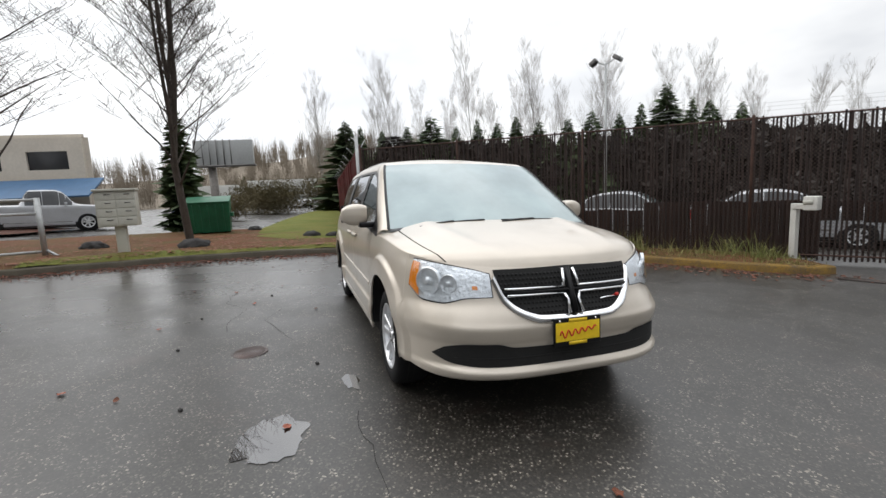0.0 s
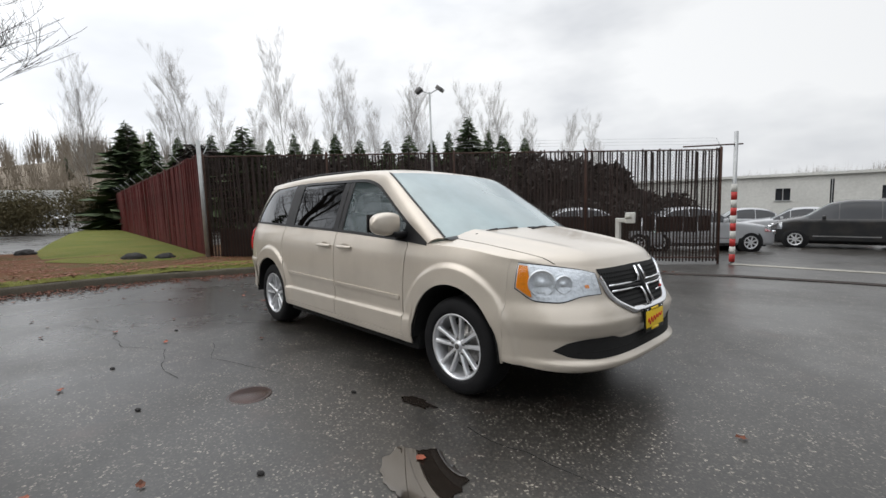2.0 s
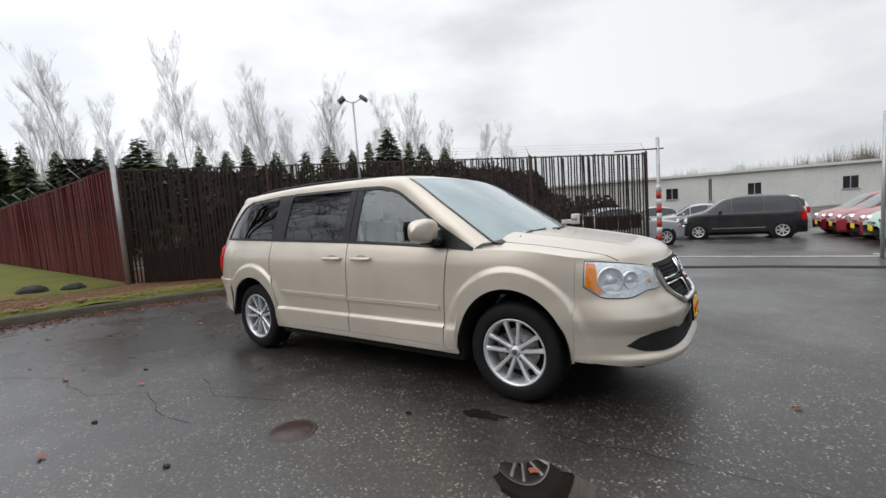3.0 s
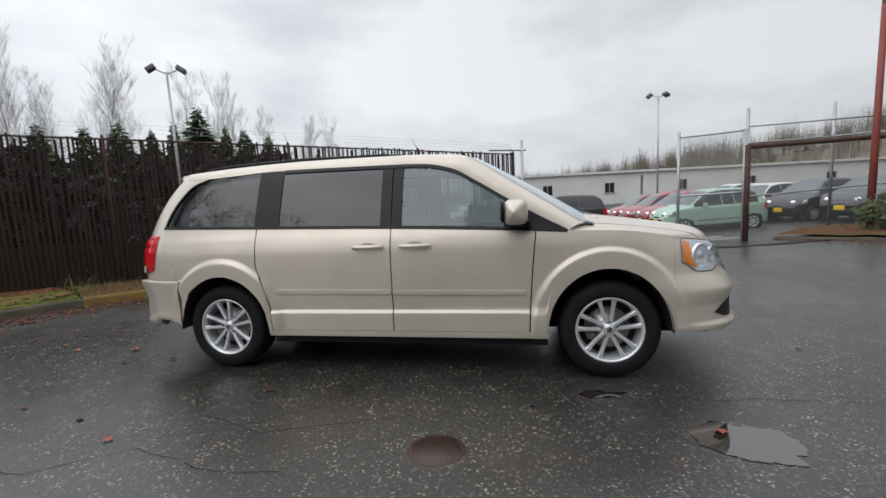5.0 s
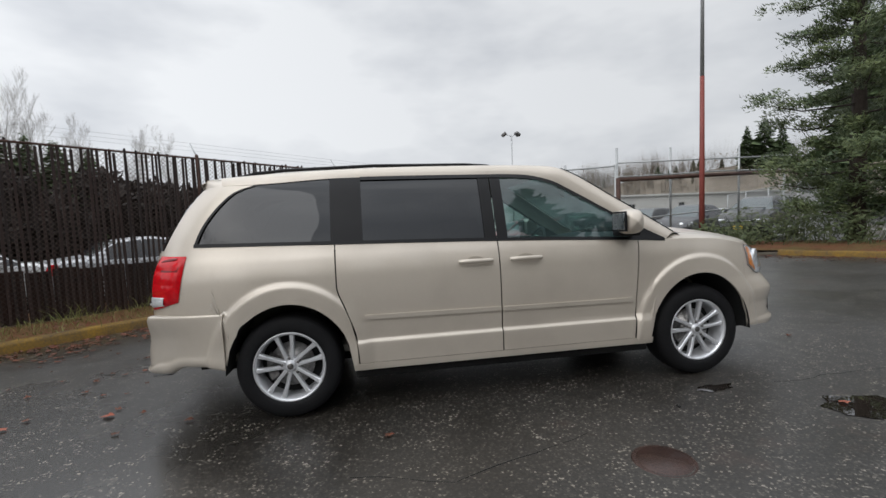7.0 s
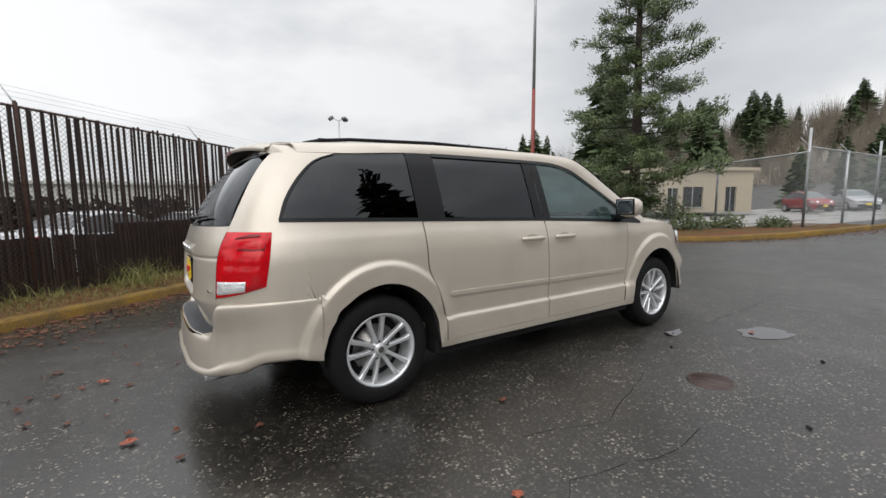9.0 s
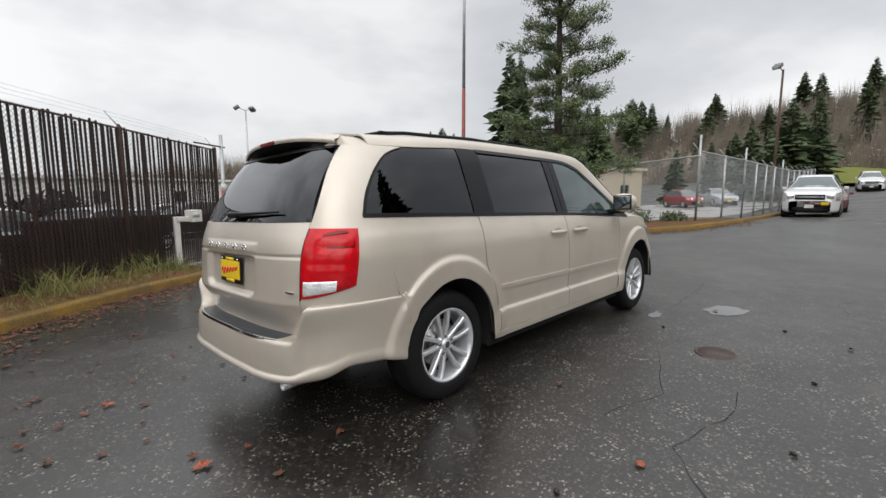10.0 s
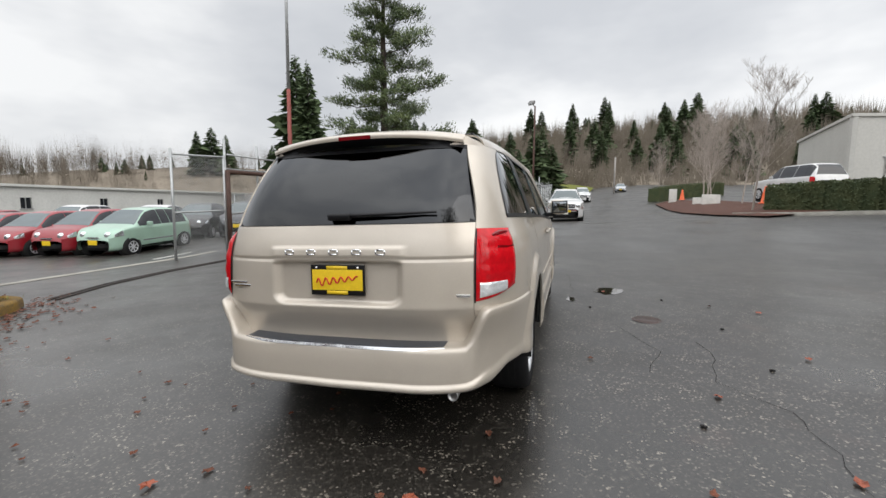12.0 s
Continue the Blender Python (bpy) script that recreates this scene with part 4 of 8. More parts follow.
# door mirrors
for s in (1, -1):
    def shell(u, v):
        a = 2 * math.pi * v
        y = lerp(0.955, 1.165, u)
        r = math.sin(math.pi * min(1, 0.18 + u * 0.82)) ** 0.35 if u < 1 else 0
        e = lambda t, p: math.copysign(abs(t) ** p, t)
        return (0.882 + 0.082 * r * e(math.cos(a), 0.62) + 0.02 * (1 - u), -s * y, 1.222 + 0.090 * r * e(math.sin(a), 0.5) - 0.006 * u)
    mir = part("door_mirror", grid(shell, 14, 24, flip=s < 0), M["beige"], van, "beige door mirror on a black foot")
    bm = bmesh.new()
    cube(bm, (0.92, -s * 0.955, 1.137), (0.15, 0.13, 0.045), bevel=0.015)
    part("mirror_foot", bm, M["black_trim"], mir)
    part("mirror_glass", grid(lambda u, v: (0.798, -s * lerp(0.972, 1.148, u), lerp(1.152, 1.292, v)), 4, 4, flip=s < 0, thick=0.012), M["black_trim"], mir)
    bm = bmesh.new()
    cube(bm, (0.799, -s * 1.06, 1.222), (0.012, 0.155, 0.118), bevel=0.004)
    part("mirror_face", bm, M["mirror"], mir)

# roof rails, antenna, wipers, cowl
for s in (1, -1):
    bm = bmesh.new()
    pts = [(0.05, 1.695), (-0.03, 1.710), (-0.2, 1.722), (-0.9, 1.733), (-1.55, 1.718), (-1.76, 1.700), (-1.86, 1.680)]
    tube(bm, [(x, -s * interp(x, [(-1.95, 0.565), (-1.0, 0.59), (0.1, 0.595)]), z) for x, z in pts], [0.008, 0.012, 0.013, 0.013, 0.013, 0.012, 0.008], 8)
    rl = part("roof_rail", bm, M["black_trim"], van, "black roof rail")
    for x in (-0.05, -0.9, -1.72):
        bm = bmesh.new()
        cube(bm, (x, -s * 0.582, 1.698), (0.09, 0.024, 0.032), bevel=0.008)
        part("rail_foot", bm, M["black_trim"], rl)
bm = bmesh.new()
grid(lambda u, v: (screen(0, u).x + lerp(-0.05, 0.06, v), screen(0, u).y, screen(0, u).z + lerp(0.012, -0.01, v)), 24, 3, bm=bm)
part("cowl", bm, M["black_trim"], van, "black plastic cowl under the windscreen")
for y0, y1 in ((-0.62, -0.12), (0.02, 0.60)):
    bm = bmesh.new()
    p = [screen(0.012 * t, (lerp(y0, y1, t) / 0.85 + 1) / 2) + Vector((0.020, 0, 0.006)) for t in (0, 0.25, 0.5, 0.75, 1)]
    tube(bm, p, 0.009, 6)
    w = part("wiper", bm, M["black_trim"], van, "black windscreen wiper")
    bm = bmesh.new()
    tube(bm, [p[2] + Vector((0.002, 0, 0.008)), (p[2] + p[0]) / 2 + Vector((0.02, 0, 0.004)), p[0] + Vector((0.05, -0.02, -0.014))], [0.008, 0.010, 0.014], 6)
    part("wiper_arm", bm, M["black_trim"], w)
bm = bmesh.new()
tube(bm, [(rear(y, 1.215 + 0.02 * (0.2 - y)) - 0.02, y, 1.215 + 0.02 * (0.2 - y)) for y in (0.0, -0.14, -0.33, -0.54)], [0.013, 0.011, 0.009, 0.005], 6)
w = part("rear_wiper", bm, M["black_trim"], tailgate, "black rear wiper")
bm = bmesh.new()
cube(bm, (rear(0.0, 1.21) - 0.02, -0.02, 1.215), (0.03, 0.13, 0.036), bevel=0.012)
part("wiper_hub", bm, M["black_trim"], w)
bm = bmesh.new()
tube(bm, [(1.40, -0.80, 1.085), (1.40, -0.80, 1.115), (1.40, -0.80, 1.12)], [0.012, 0.010, 0.012], 8)
part("antenna_base", bm, M["black_trim"], van)

# cabin
bm = bmesh.new()
cube(bm, (-0.5, 0, 0.41), (2.9, 1.5, 0.05), bevel=0.01)
part("cabin_floor", bm, M["cloth"], van)
bm = bmesh.new()
cube(bm, (1.12, 0, 0.98), (0.42, 1.62, 0.26), Euler((0, radians(-10), 0)).to_matrix(), bevel=0.07)
dash = part("dashboard", bm, M["dash"], van)
bm = bmesh.new()
pts = [Vector((0.72, 0.40, 1.03)) + Vector((0.07 * math.sin(a), 0.185 * math.cos(a), 0.17 * math.sin(a))) for a in [2 * math.pi * k / 24 for k in range(25)]]
tube(bm, pts, 0.016, 6, cap=False)
tube(bm, [(0.72, 0.24, 1.02), (0.76, 0.40, 1.02), (0.72, 0.56, 1.02)], 0.02, 6)
part("steering_wheel", bm, M["dash"], van)
for x, y in ((0.15, 0.42), (0.15, -0.42), (-0.75, 0.42), (-0.75, -0.42), (-1.65, 0.35), (-1.65, -0.35)):
    bm = bmesh.new()
    cube(bm, (x, y, 0.66), (0.52, 0.52, 0.18), bevel=0.06)
    st = part("seat", bm, M["cloth"], van)
    bm = bmesh.new()
    cube(bm, (x - 0.30, y, 1.0), (0.15, 0.50, 0.62), Euler((0, radians(-12), 0)).to_matrix(), bevel=0.06)
    part("backrest", bm, M["cloth"], st)
    bm = bmesh.new()
    cube(bm, (x - 0.38, y, 1.40), (0.10, 0.27, 0.18), Euler((0, radians(-8), 0)).to_matrix(), bevel=0.04)
    part("headrest", bm, M["cloth"], st)

# ---- ground ----


def gh(x, y):
    """Height of the ground: the lot falls northwards, the road climbs to the east."""
    z = -0.0367 * min(24, max(-14, y))
    z += 0.30 * sstep(5, 13, x)
    z += 0.045 * max(0, min(14, -y - 3)) * sstep(6, 20, x)
    t = max(0, min(x, 115) - 30)
    return z + 0.065 * t * t / (t + 12)


def asphalt_mat():
    m = bpy.data.materials.new("wet_asphalt")
    m.use_nodes = True
    n, l = m.node_tree.nodes, m.node_tree.links
    b = n["Principled BSDF"]
    tc = n.new("ShaderNodeTexCoord")

    def noise_(scale, detail=4, rough=0.55):
        t = n.new("ShaderNodeTexNoise")
        t.inputs["Scale"].default_value, t.inputs["Detail"].default_value, t.inputs["Roughness"].default_value = scale, detail, rough
        l.new(tc.outputs["Object"], t.inputs["Vector"])
        return t.outputs["Fac"]

    def rng(src, a, b_, c, d):
        r = n.new("ShaderNodeMapRange")
        for k, v in zip(("From Min", "From Max", "To Min", "To Max"), (a, b_, c, d)):
            r.inputs[k].default_value = v
        l.new(src, r.inputs["Value"])
        return r.outputs[0]
    vo = n.new("ShaderNodeTexVoronoi")
    vo.inputs["Scale"].default_value = 95
    l.new(tc.outputs["Object"], vo.inputs["Vector"])
    chip = n.new("ShaderNodeSeparateColor")
    l.new(vo.outputs["Color"], chip.inputs[0])
    ramp = n.new("ShaderNodeValToRGB")
    e = ramp.color_ramp.elements
    e[0].position, e[0].color = 0.0, (0.0135, 0.0125, 0.011, 1)
    e[1].position, e[1].color = 1.0, (0.29, 0.268, 0.235, 1)
    e.new(0.45).color = (0.022, 0.0203, 0.018, 1)
    e.new(0.80).color = (0.035, 0.032, 0.0285, 1)
    e.new(0.93).color = (0.095, 0.088, 0.078, 1)
    # chips show where the binder has worn away, in clusters
    clus = n.new("ShaderNodeMath")
    clus.operation = 'MULTIPLY'
    l.new(chip.outputs[0], clus.inputs[0])
    l.new(rng(noise_(7.0, 4, 0.7), 0.35, 0.65, 0.90, 1.05), clus.inputs[1])
    l.new(clus.outputs[0], ramp.inputs[0])
    mix = n.new("ShaderNodeMixRGB")
    mix.blend_type = 'MULTIPLY'
    mix.inputs[0].default_value = 1.0
    big = n.new("ShaderNodeValToRGB")
    big.color_ramp.elements[0].position, big.color_ramp.elements[0].color = 0.32, (0.66, 0.63, 0.58, 1)
    big.color_ramp.elements[1].position, big.color_ramp.elements[1].color = 0.66, (1.12, 1.09, 1.03, 1)
    l.new(noise_(0.55, 6), big.inputs[0])
    l.new(ramp.outputs[0], mix.inputs[1])
    l.new(big.outputs[0], mix.inputs[2])
    mix2 = n.new("ShaderNodeMixRGB")
    mix2.inputs[2].default_value = (0.055, 0.034, 0.026, 1)
    l.new(rng(noise_(1.3, 6, 0.65), 0.60, 0.75, 0, 0.55), mix2.inputs[0])
    l.new(mix.outputs[0], mix2.inputs[1])
    l.new(mix2.outputs[0], b.inputs["Base Color"])
    wet = noise_(0.42, 5, 0.6)
    b.inputs["IOR"].default_value = 1.56
    # a film of standing water west of the van: smoother there
    sp = n.new("ShaderNodeSeparateXYZ")
    l.new(tc.outputs["Object"], sp.inputs[0])
    ma = n.new("ShaderNodeMath")
    ma.operation = 'MULTIPLY_ADD'
    l.new(noise_(0.7, 4, 0.6), ma.inputs[0])
    ma.inputs[1].default_value = 3.2
    l.new(sp.outputs["X"], ma.inputs[2])
    film = rng(ma.outputs[0], -0.7, 0.7, 1.0, 0.0)
    mu = n.new("ShaderNodeMath")
    mu.operation = 'MULTIPLY_ADD'
    l.new(film, mu.inputs[0])
    mu.inputs[1].default_value = -0.10
    l.new(rng(wet, 0.38, 0.62, 0.30, 0.48), mu.inputs[2])
    mx = n.new("ShaderNodeMath")
    mx.operation = 'MAXIMUM'
    mx.inputs[1].default_value = 0.27
    l.new(mu.outputs[0], mx.inputs[0])
    l.new(mx.outputs[0], b.inputs["Roughness"])
    bp = n.new("ShaderNodeBump")
    bp.inputs["Distance"].default_value = 0.006
    l.new(rng(film, 0, 1, 0.06, 0.02), bp.inputs["Strength"])
    l.new(rng(film, 0, 1, 0.75, 1.0), b.inputs["Specular IOR Level"])
    add = n.new("ShaderNodeMath")
    add.operation = 'MULTIPLY_ADD'
    l.new(vo.outputs["Distance"], add.inputs[0])
    l.new(rng(wet, 0.40, 0.62, 0.15, 1.0), add.inputs[1])
    l.new(noise_(26, 3), add.inputs[2])
    l.new(add.outputs[0], bp.inputs["Height"])
    l.new(bp.outputs[0], b.inputs["Normal"])
    return m


M["asphalt"] = asphalt_mat()
M["concrete"] = mat("kerb_concrete", (0.30, 0.285, 0.25), 0.75, var=0.3, scale=3, fine=90, bump=0.004)
M["kerb_moss"] = mat("mossy_kerb", (0.045, 0.036, 0.024), 0.8, scale=3, fine=50, bump=0.006, color2=(0.10, 0.085, 0.06))
M["kerb_yellow"] = mat("worn_yellow_kerb", (0.27, 0.155, 0.02), 0.7, scale=2.6, fine=40, bump=0.006, color2=(0.085, 0.06, 0.035), spec=0.25)
M["verge"] = mat("leaf_litter_soil", (0.15, 0.048, 0.028), 0.9, scale=1.1, fine=26, bump=0.03, color2=(0.085, 0.08, 0.026), spec=0.2)
M["mulch"] = mat("bark_mulch", (0.075, 0.028, 0.016), 0.9, var=0.45, scale=3, fine=30, bump=0.03)
M["lawn"] = mat("wet_lawn", (0.085, 0.115, 0.016), 0.9, scale=0.9, fine=30, bump=0.03, color2=(0.165, 0.15, 0.035), spec=0.2)
M["grass"] = mat("grass_blades", (0.10, 0.14, 0.03), 0.7, scale=1.1, fine=9, color2=(0.30, 0.25, 0.09))
M["dead_leaf"] = mat("dead_leaves", (0.17, 0.045, 0.018), 0.7, scale=5, fine=40, color2=(0.07, 0.03, 0.016))
M["board"] = mat("rusty_boards", (0.042, 0.018, 0.0125), 0.75, var=0.45, scale=2.5, fine=14, bump=0.002, obvar=0.3)
M["orange_leaf"] = mat("orange_leaf", (0.27, 0.07, 0.034), 0.55, var=0.35, scale=40)
M["bed_leaf"] = mat("bed_leaf", (0.30, 0.10, 0.045), 0.7, scale=3, fine=30, color2=(0.14, 0.055, 0.03))
M["crack"] = mat("crack_dirt", (0.022, 0.021, 0.020), 0.8, var=0.3)
M["water"] = mat("puddle_water", (0.020, 0.016, 0.013), 0.02, spec=0.95, var=0.2)
M["water"].node_tree.nodes["Principled BSDF"].inputs["IOR"].default_value = 1.9
M["iron"] = mat("rusty_iron", (0.038, 0.029, 0.025), 0.42, 0.3, var=0.35, scale=12, fine=120, bump=0.002)
M["rust_cover"] = mat("red_rust_iron", (0.045, 0.024, 0.019), 0.34, 0.2, var=0.45, scale=9, fine=90, bump=0.002)
M["slat_brown"] = mat("brown_slats", (0.021, 0.010, 0.0075), 0.6, var=0.45, scale=2.0, fine=14, bump=0.002, obvar=0.35)
M["slat_red"] = mat("red_brown_slats", (0.095, 0.0135, 0.012), 0.7, spec=0.2, var=0.28, scale=0.8, fine=10, bump=0.002, obvar=0.18)
M["galv"] = mat("galvanised_steel", (0.42, 0.43, 0.43), 0.45, 0.6, var=0.15, scale=10)
M["rust_post"] = mat("rusty_post", (0.07, 0.035, 0.025), 0.75, var=0.4, scale=8, bump=0.002)
M["white_paint"] = mat("weathered_white_paint", (0.62, 0.61, 0.57), 0.6, var=0.12, scale=4, fine=40)
M["red_pole"] = mat("dull_red_pole", (0.24, 0.055, 0.042), 0.6, var=0.25, scale=3)
M["red_paint"] = mat("red_paint", (0.45, 0.03, 0.025), 0.5, var=0.2, scale=8)
M["bark"] = mat("dark_bark", (0.055, 0.042, 0.033), 0.9, var=0.4, scale=7, fine=50, bump=0.01)
M["pale_bark"] = mat("pale_bark", (0.30, 0.28, 0.26), 0.9, var=0.3, scale=5)
M["twig_bark"] = mat("grey_brown_twigs", (0.36, 0.31, 0.27), 0.9, var=0.3, scale=5)
M["needle"] = mat("pine_needles", (0.030, 0.058, 0.020), 0.6, scale=1.3, fine=8, color2=(0.135, 0.165, 0.055))
M["far_needle"] = mat("far_conifer_green", (0.036, 0.062, 0.024), 0.8, scale=0.5, fine=3, color2=(0.085, 0.118, 0.045))
M["far_brown"] = mat("bare_hillside_wood", (0.16, 0.13, 0.095), 0.95, scale=0.06, fine=1.2, color2=(0.28, 0.24, 0.19))
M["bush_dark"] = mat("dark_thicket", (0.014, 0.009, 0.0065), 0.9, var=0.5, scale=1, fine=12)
M["shrub"] = mat("shrub_leaves", (0.035, 0.06, 0.018), 0.7, scale=2, fine=12, color2=(0.10, 0.11, 0.04))
M["olive"] = mat("olive_brush", (0.085, 0.075, 0.035), 0.85, scale=0.5, fine=8, color2=(0.17, 0.135, 0.07))
M["pale_lot"] = mat("sky_pale_yard", (0.34, 0.335, 0.32), 0.35, var=0.15, scale=0.5, fine=20, rvar=0.15)
M["hedge"] = mat("clipped_hedge", (0.030, 0.050, 0.016), 0.75, scale=2, fine=20, color2=(0.075, 0.085, 0.03))
M["bld_white"] = mat("weathered_white_wall", (0.58, 0.58, 0.55), 0.75, var=0.10, scale=0.4, fine=6)
M["bld_grey"] = mat("pale_grey_wall", (0.50, 0.49, 0.455), 0.8, var=0.08, scale=0.4, fine=6)
M["bld_cream"] = mat("cream_rendered_wall", (0.58, 0.52, 0.44), 0.8, var=0.08, scale=0.4, fine=6)
M["bld_tan"] = mat("tan_wall", (0.42, 0.36, 0.27), 0.8, var=0.08, scale=0.4, fine=6)
M["dark_glass"] = mat("dark_window", (0.02, 0.022, 0.026), 0.08, var=0.2, scale=1)
M["blue_roof"] = mat("blue_awning", (0.045, 0.115, 0.22), 0.6, var=0.15, scale=1.5)
M["dump_green"] = mat("green_dumpster_paint", (0.012, 0.115, 0.055), 0.5, var=0.25, scale=3, fine=30)
M["box_beige"] = mat("beige_metal_box", (0.50, 0.49, 0.43), 0.5, var=0.08, scale=5)
M["orange"] = mat("orange_plastic", (0.75, 0.12, 0.03), 0.5, var=0.1)
M["dirt"] = mat("dark_rock", (0.035, 0.033, 0.032), 0.9, var=0.4, scale=6, bump=0.02)


def veil_mat(name="chain_link_wire", wire=(0.56, 0.58, 0.59), half=0.105):
    """Chain-link fabric: fine diamond wires, see-through between them."""
    m = bpy.data.materials.new(name)
    m.use_nodes = True
    n, l = m.node_tree.nodes, m.node_tree.links
    b = n["Principled BSDF"]
    b.inputs["Base Color"].default_value = (*wire, 1)
    b.inputs["Metallic"].default_value, b.inputs["Roughness"].default_value = 0.4, 0.45
    uv = n.new("ShaderNodeUVMap")
    sep = n.new("ShaderNodeSeparateXYZ")
    l.new(uv.outputs[0], sep.inputs[0])

    def op(o, a, c):
        k = n.new("ShaderNodeMath")
        k.operation = o
        for i, s in enumerate((a, c)):
            if isinstance(s, (int, float)):
                k.inputs[i].default_value = s
            elif s is not None:
                l.new(s, k.inputs[i])
        return k.outputs[0]
    wires = []
    for o in ('ADD', 'SUBTRACT'):
        d = op('MULTIPLY', op(o, sep.outputs[0], sep.outputs[1]), 14.0)
        w = op('ABSOLUTE', op('SUBTRACT', op('FRACT', d, None), 0.5), None)
        wires.append(op('LESS_THAN', w, half))
    f = op('MAXIMUM', wires[0], wires[1])
    tr, mx, out = n.new("ShaderNodeBsdfTransparent"), n.new("ShaderNodeMixShader"), n["Material Output"]
    l.new(f, mx.inputs[0])
    l.new(tr.outputs[0], mx.inputs[1])
    l.new(b.outputs[0], mx.inputs[2])
    l.new(mx.outputs[0], out.inputs[0])
    return m


M["veil"] = veil_mat()
M["thin_veil"] = veil_mat("thin_chain_link_wire", (0.45, 0.46, 0.46), 0.055)
M["old_wire"] = veil_mat("weathered_wire", (0.085, 0.062, 0.052), 0.055)

# the ground sheet, denser near the van
axis = [math.copysign(abs(k / 60) ** 3.2 * 620 + abs(k) * 0.18, k) for k in range(-60, 61)]
bm = bmesh.new()
vs = [[bm.verts.new((x, y, gh(x, y))) for y in axis] for x in axis]
for i in range(120):
    for j in range(120):
        bm.faces.new((vs[i][j], vs[i + 1][j], vs[i + 1][j + 1], vs[i][j + 1]))
tagged(link("ground", bm, M["asphalt"], kind="structure"), "dark wet asphalt with pale stone chips", "ground")


def drape(outline_pts, lift, material, name, label, cat="ground", dome=0.0, kind="structure", rings=5):
    """A patch of ground cover from a star-shaped outline, laid a little above the ground."""
    c = Vector((sum(p[0] for p in outline_pts) / len(outline_pts), sum(p[1] for p in outline_pts) / len(outline_pts)))
    bm = bmesh.new()
    cen = bm.verts.new((c.x, c.y, gh(c.x, c.y) + lift + dome))
    prev = None
    for r in range(1, rings + 1):
        t = r / rings
        ring = []
        for p in outline_pts:
            x, y = lerp(c.x, p[0], t), lerp(c.y, p[1], t)
            ring.append(bm.verts.new((x, y, gh(x, y) + lift + dome * (1 - t ** 2))))
        for k in range(len(ring)):
            k2 = (k + 1) % len(ring)
            if prev is None:
                bm.faces.new((cen, ring[k], ring[k2]))
            else:
                bm.faces.new((prev[k], ring[k], ring[k2], prev[k2]))
        prev = ring
    return tagged(link(name, bm, material, kind=kind), label, cat)


def resample(pts, step):
    out = [Vector(pts[0])]
    for a, b in zip(pts, pts[1:]):
        a, b = Vector(a), Vector(b)
        k = max(1, round((b - a).length / step))
        out += [a.lerp(b, i / k) for i in range(1, k + 1)]
    return out


def kerb(pts, side_, material, label, h=0.13, w=0.16):
    """A kerb along a line of plan points; side_ +1 puts its body to the left of the line."""
    p = resample(pts, 0.5)
    bm = bmesh.new()
    rings = []
    for i, q in enumerate(p):
        d = (p[min(i + 1, len(p) - 1)] - p[max(i - 1, 0)]).normalized()
        nrm = Vector((-d.y, d.x)) * side_
        wob = 0.012 * noise.noise(Vector((q.x * 1.3, q.y * 1.3, 0)))
        ring = []
        for o, z in ((0, -0.05), (0.012, h - 0.03 + wob), (0.035, h + wob), (w, h + 0.004 + wob), (w + 0.01, -0.05)):
            c = q + nrm * o
            ring.append(bm.verts.new((c.x, c.y, gh(q.x, q.y) + z)))
        rings.append(ring)
    for a, b in zip(rings, rings[1:]):
        for k in range(4):
            bm.faces.new((a[k], a[k + 1], b[k + 1], b[k]))
    bmesh.ops.recalc_face_normals(bm, faces=bm.faces)
    return tagged(link("kerb", bm, material, kind="structure"), label, "kerb")


KERB_W = [(-4.0, -11.5), (-4.9, -8.2), (-5.45, -6.5), (-5.8, -5.3), (-6.25, -4.0), (-6.5, -2.2), (-6.4, -0.9), (-6.1, 0.6), (-5.75, 1.35)]
KERB_N = [(-5.75, 1.35), (-5.1, 2.25), (-4.4, 3.0), (-3.2, 4.05), (-1.95, 5.15), (-1.05, 5.75), (-0.45, 6.12), (-0.15, 6.5), (-0.1, 6.9)]
kerb(KERB_W, 1, M["kerb_moss"], "mossy grey concrete kerb littered with leaves")
kerb(KERB_N, 1, M["kerb_yellow"], "concrete kerb with worn yellow paint")


def verge(pts, depth, material, name, label, mound=0.05, lift=0.115):
    p = resample(pts, 0.45)
    bm = bmesh.new()
    rows = []
    for i, q in enumerate(p):
        d = (p[min(i + 1, len(p) - 1)] - p[max(i - 1, 0)]).normalized()
        nrm = Vector((-d.y, d.x))
        row = []
        for k in range(13):
            o = 0.10 + depth(i / (len(p) - 1)) * (k / 12) ** 1.3
            c = q + nrm * o
            z = gh(c.x, c.y) + lift + mound * min(1, o / 0.8) + 0.035 * noise.noise(Vector((c.x * 1.7, c.y * 1.7, 3)))
            row.append(bm.verts.new((c.x, c.y, z)))
        rows.append(row)
    for a, b in zip(rows, rows[1:]):
        for k in range(12):
            bm.faces.new((a[k], b[k], b[k + 1], a[k + 1]))
    bmesh.ops.recalc_face_normals(bm, faces=bm.faces)
    return tagged(link(name, bm, material, kind="structure"), label, "verge")


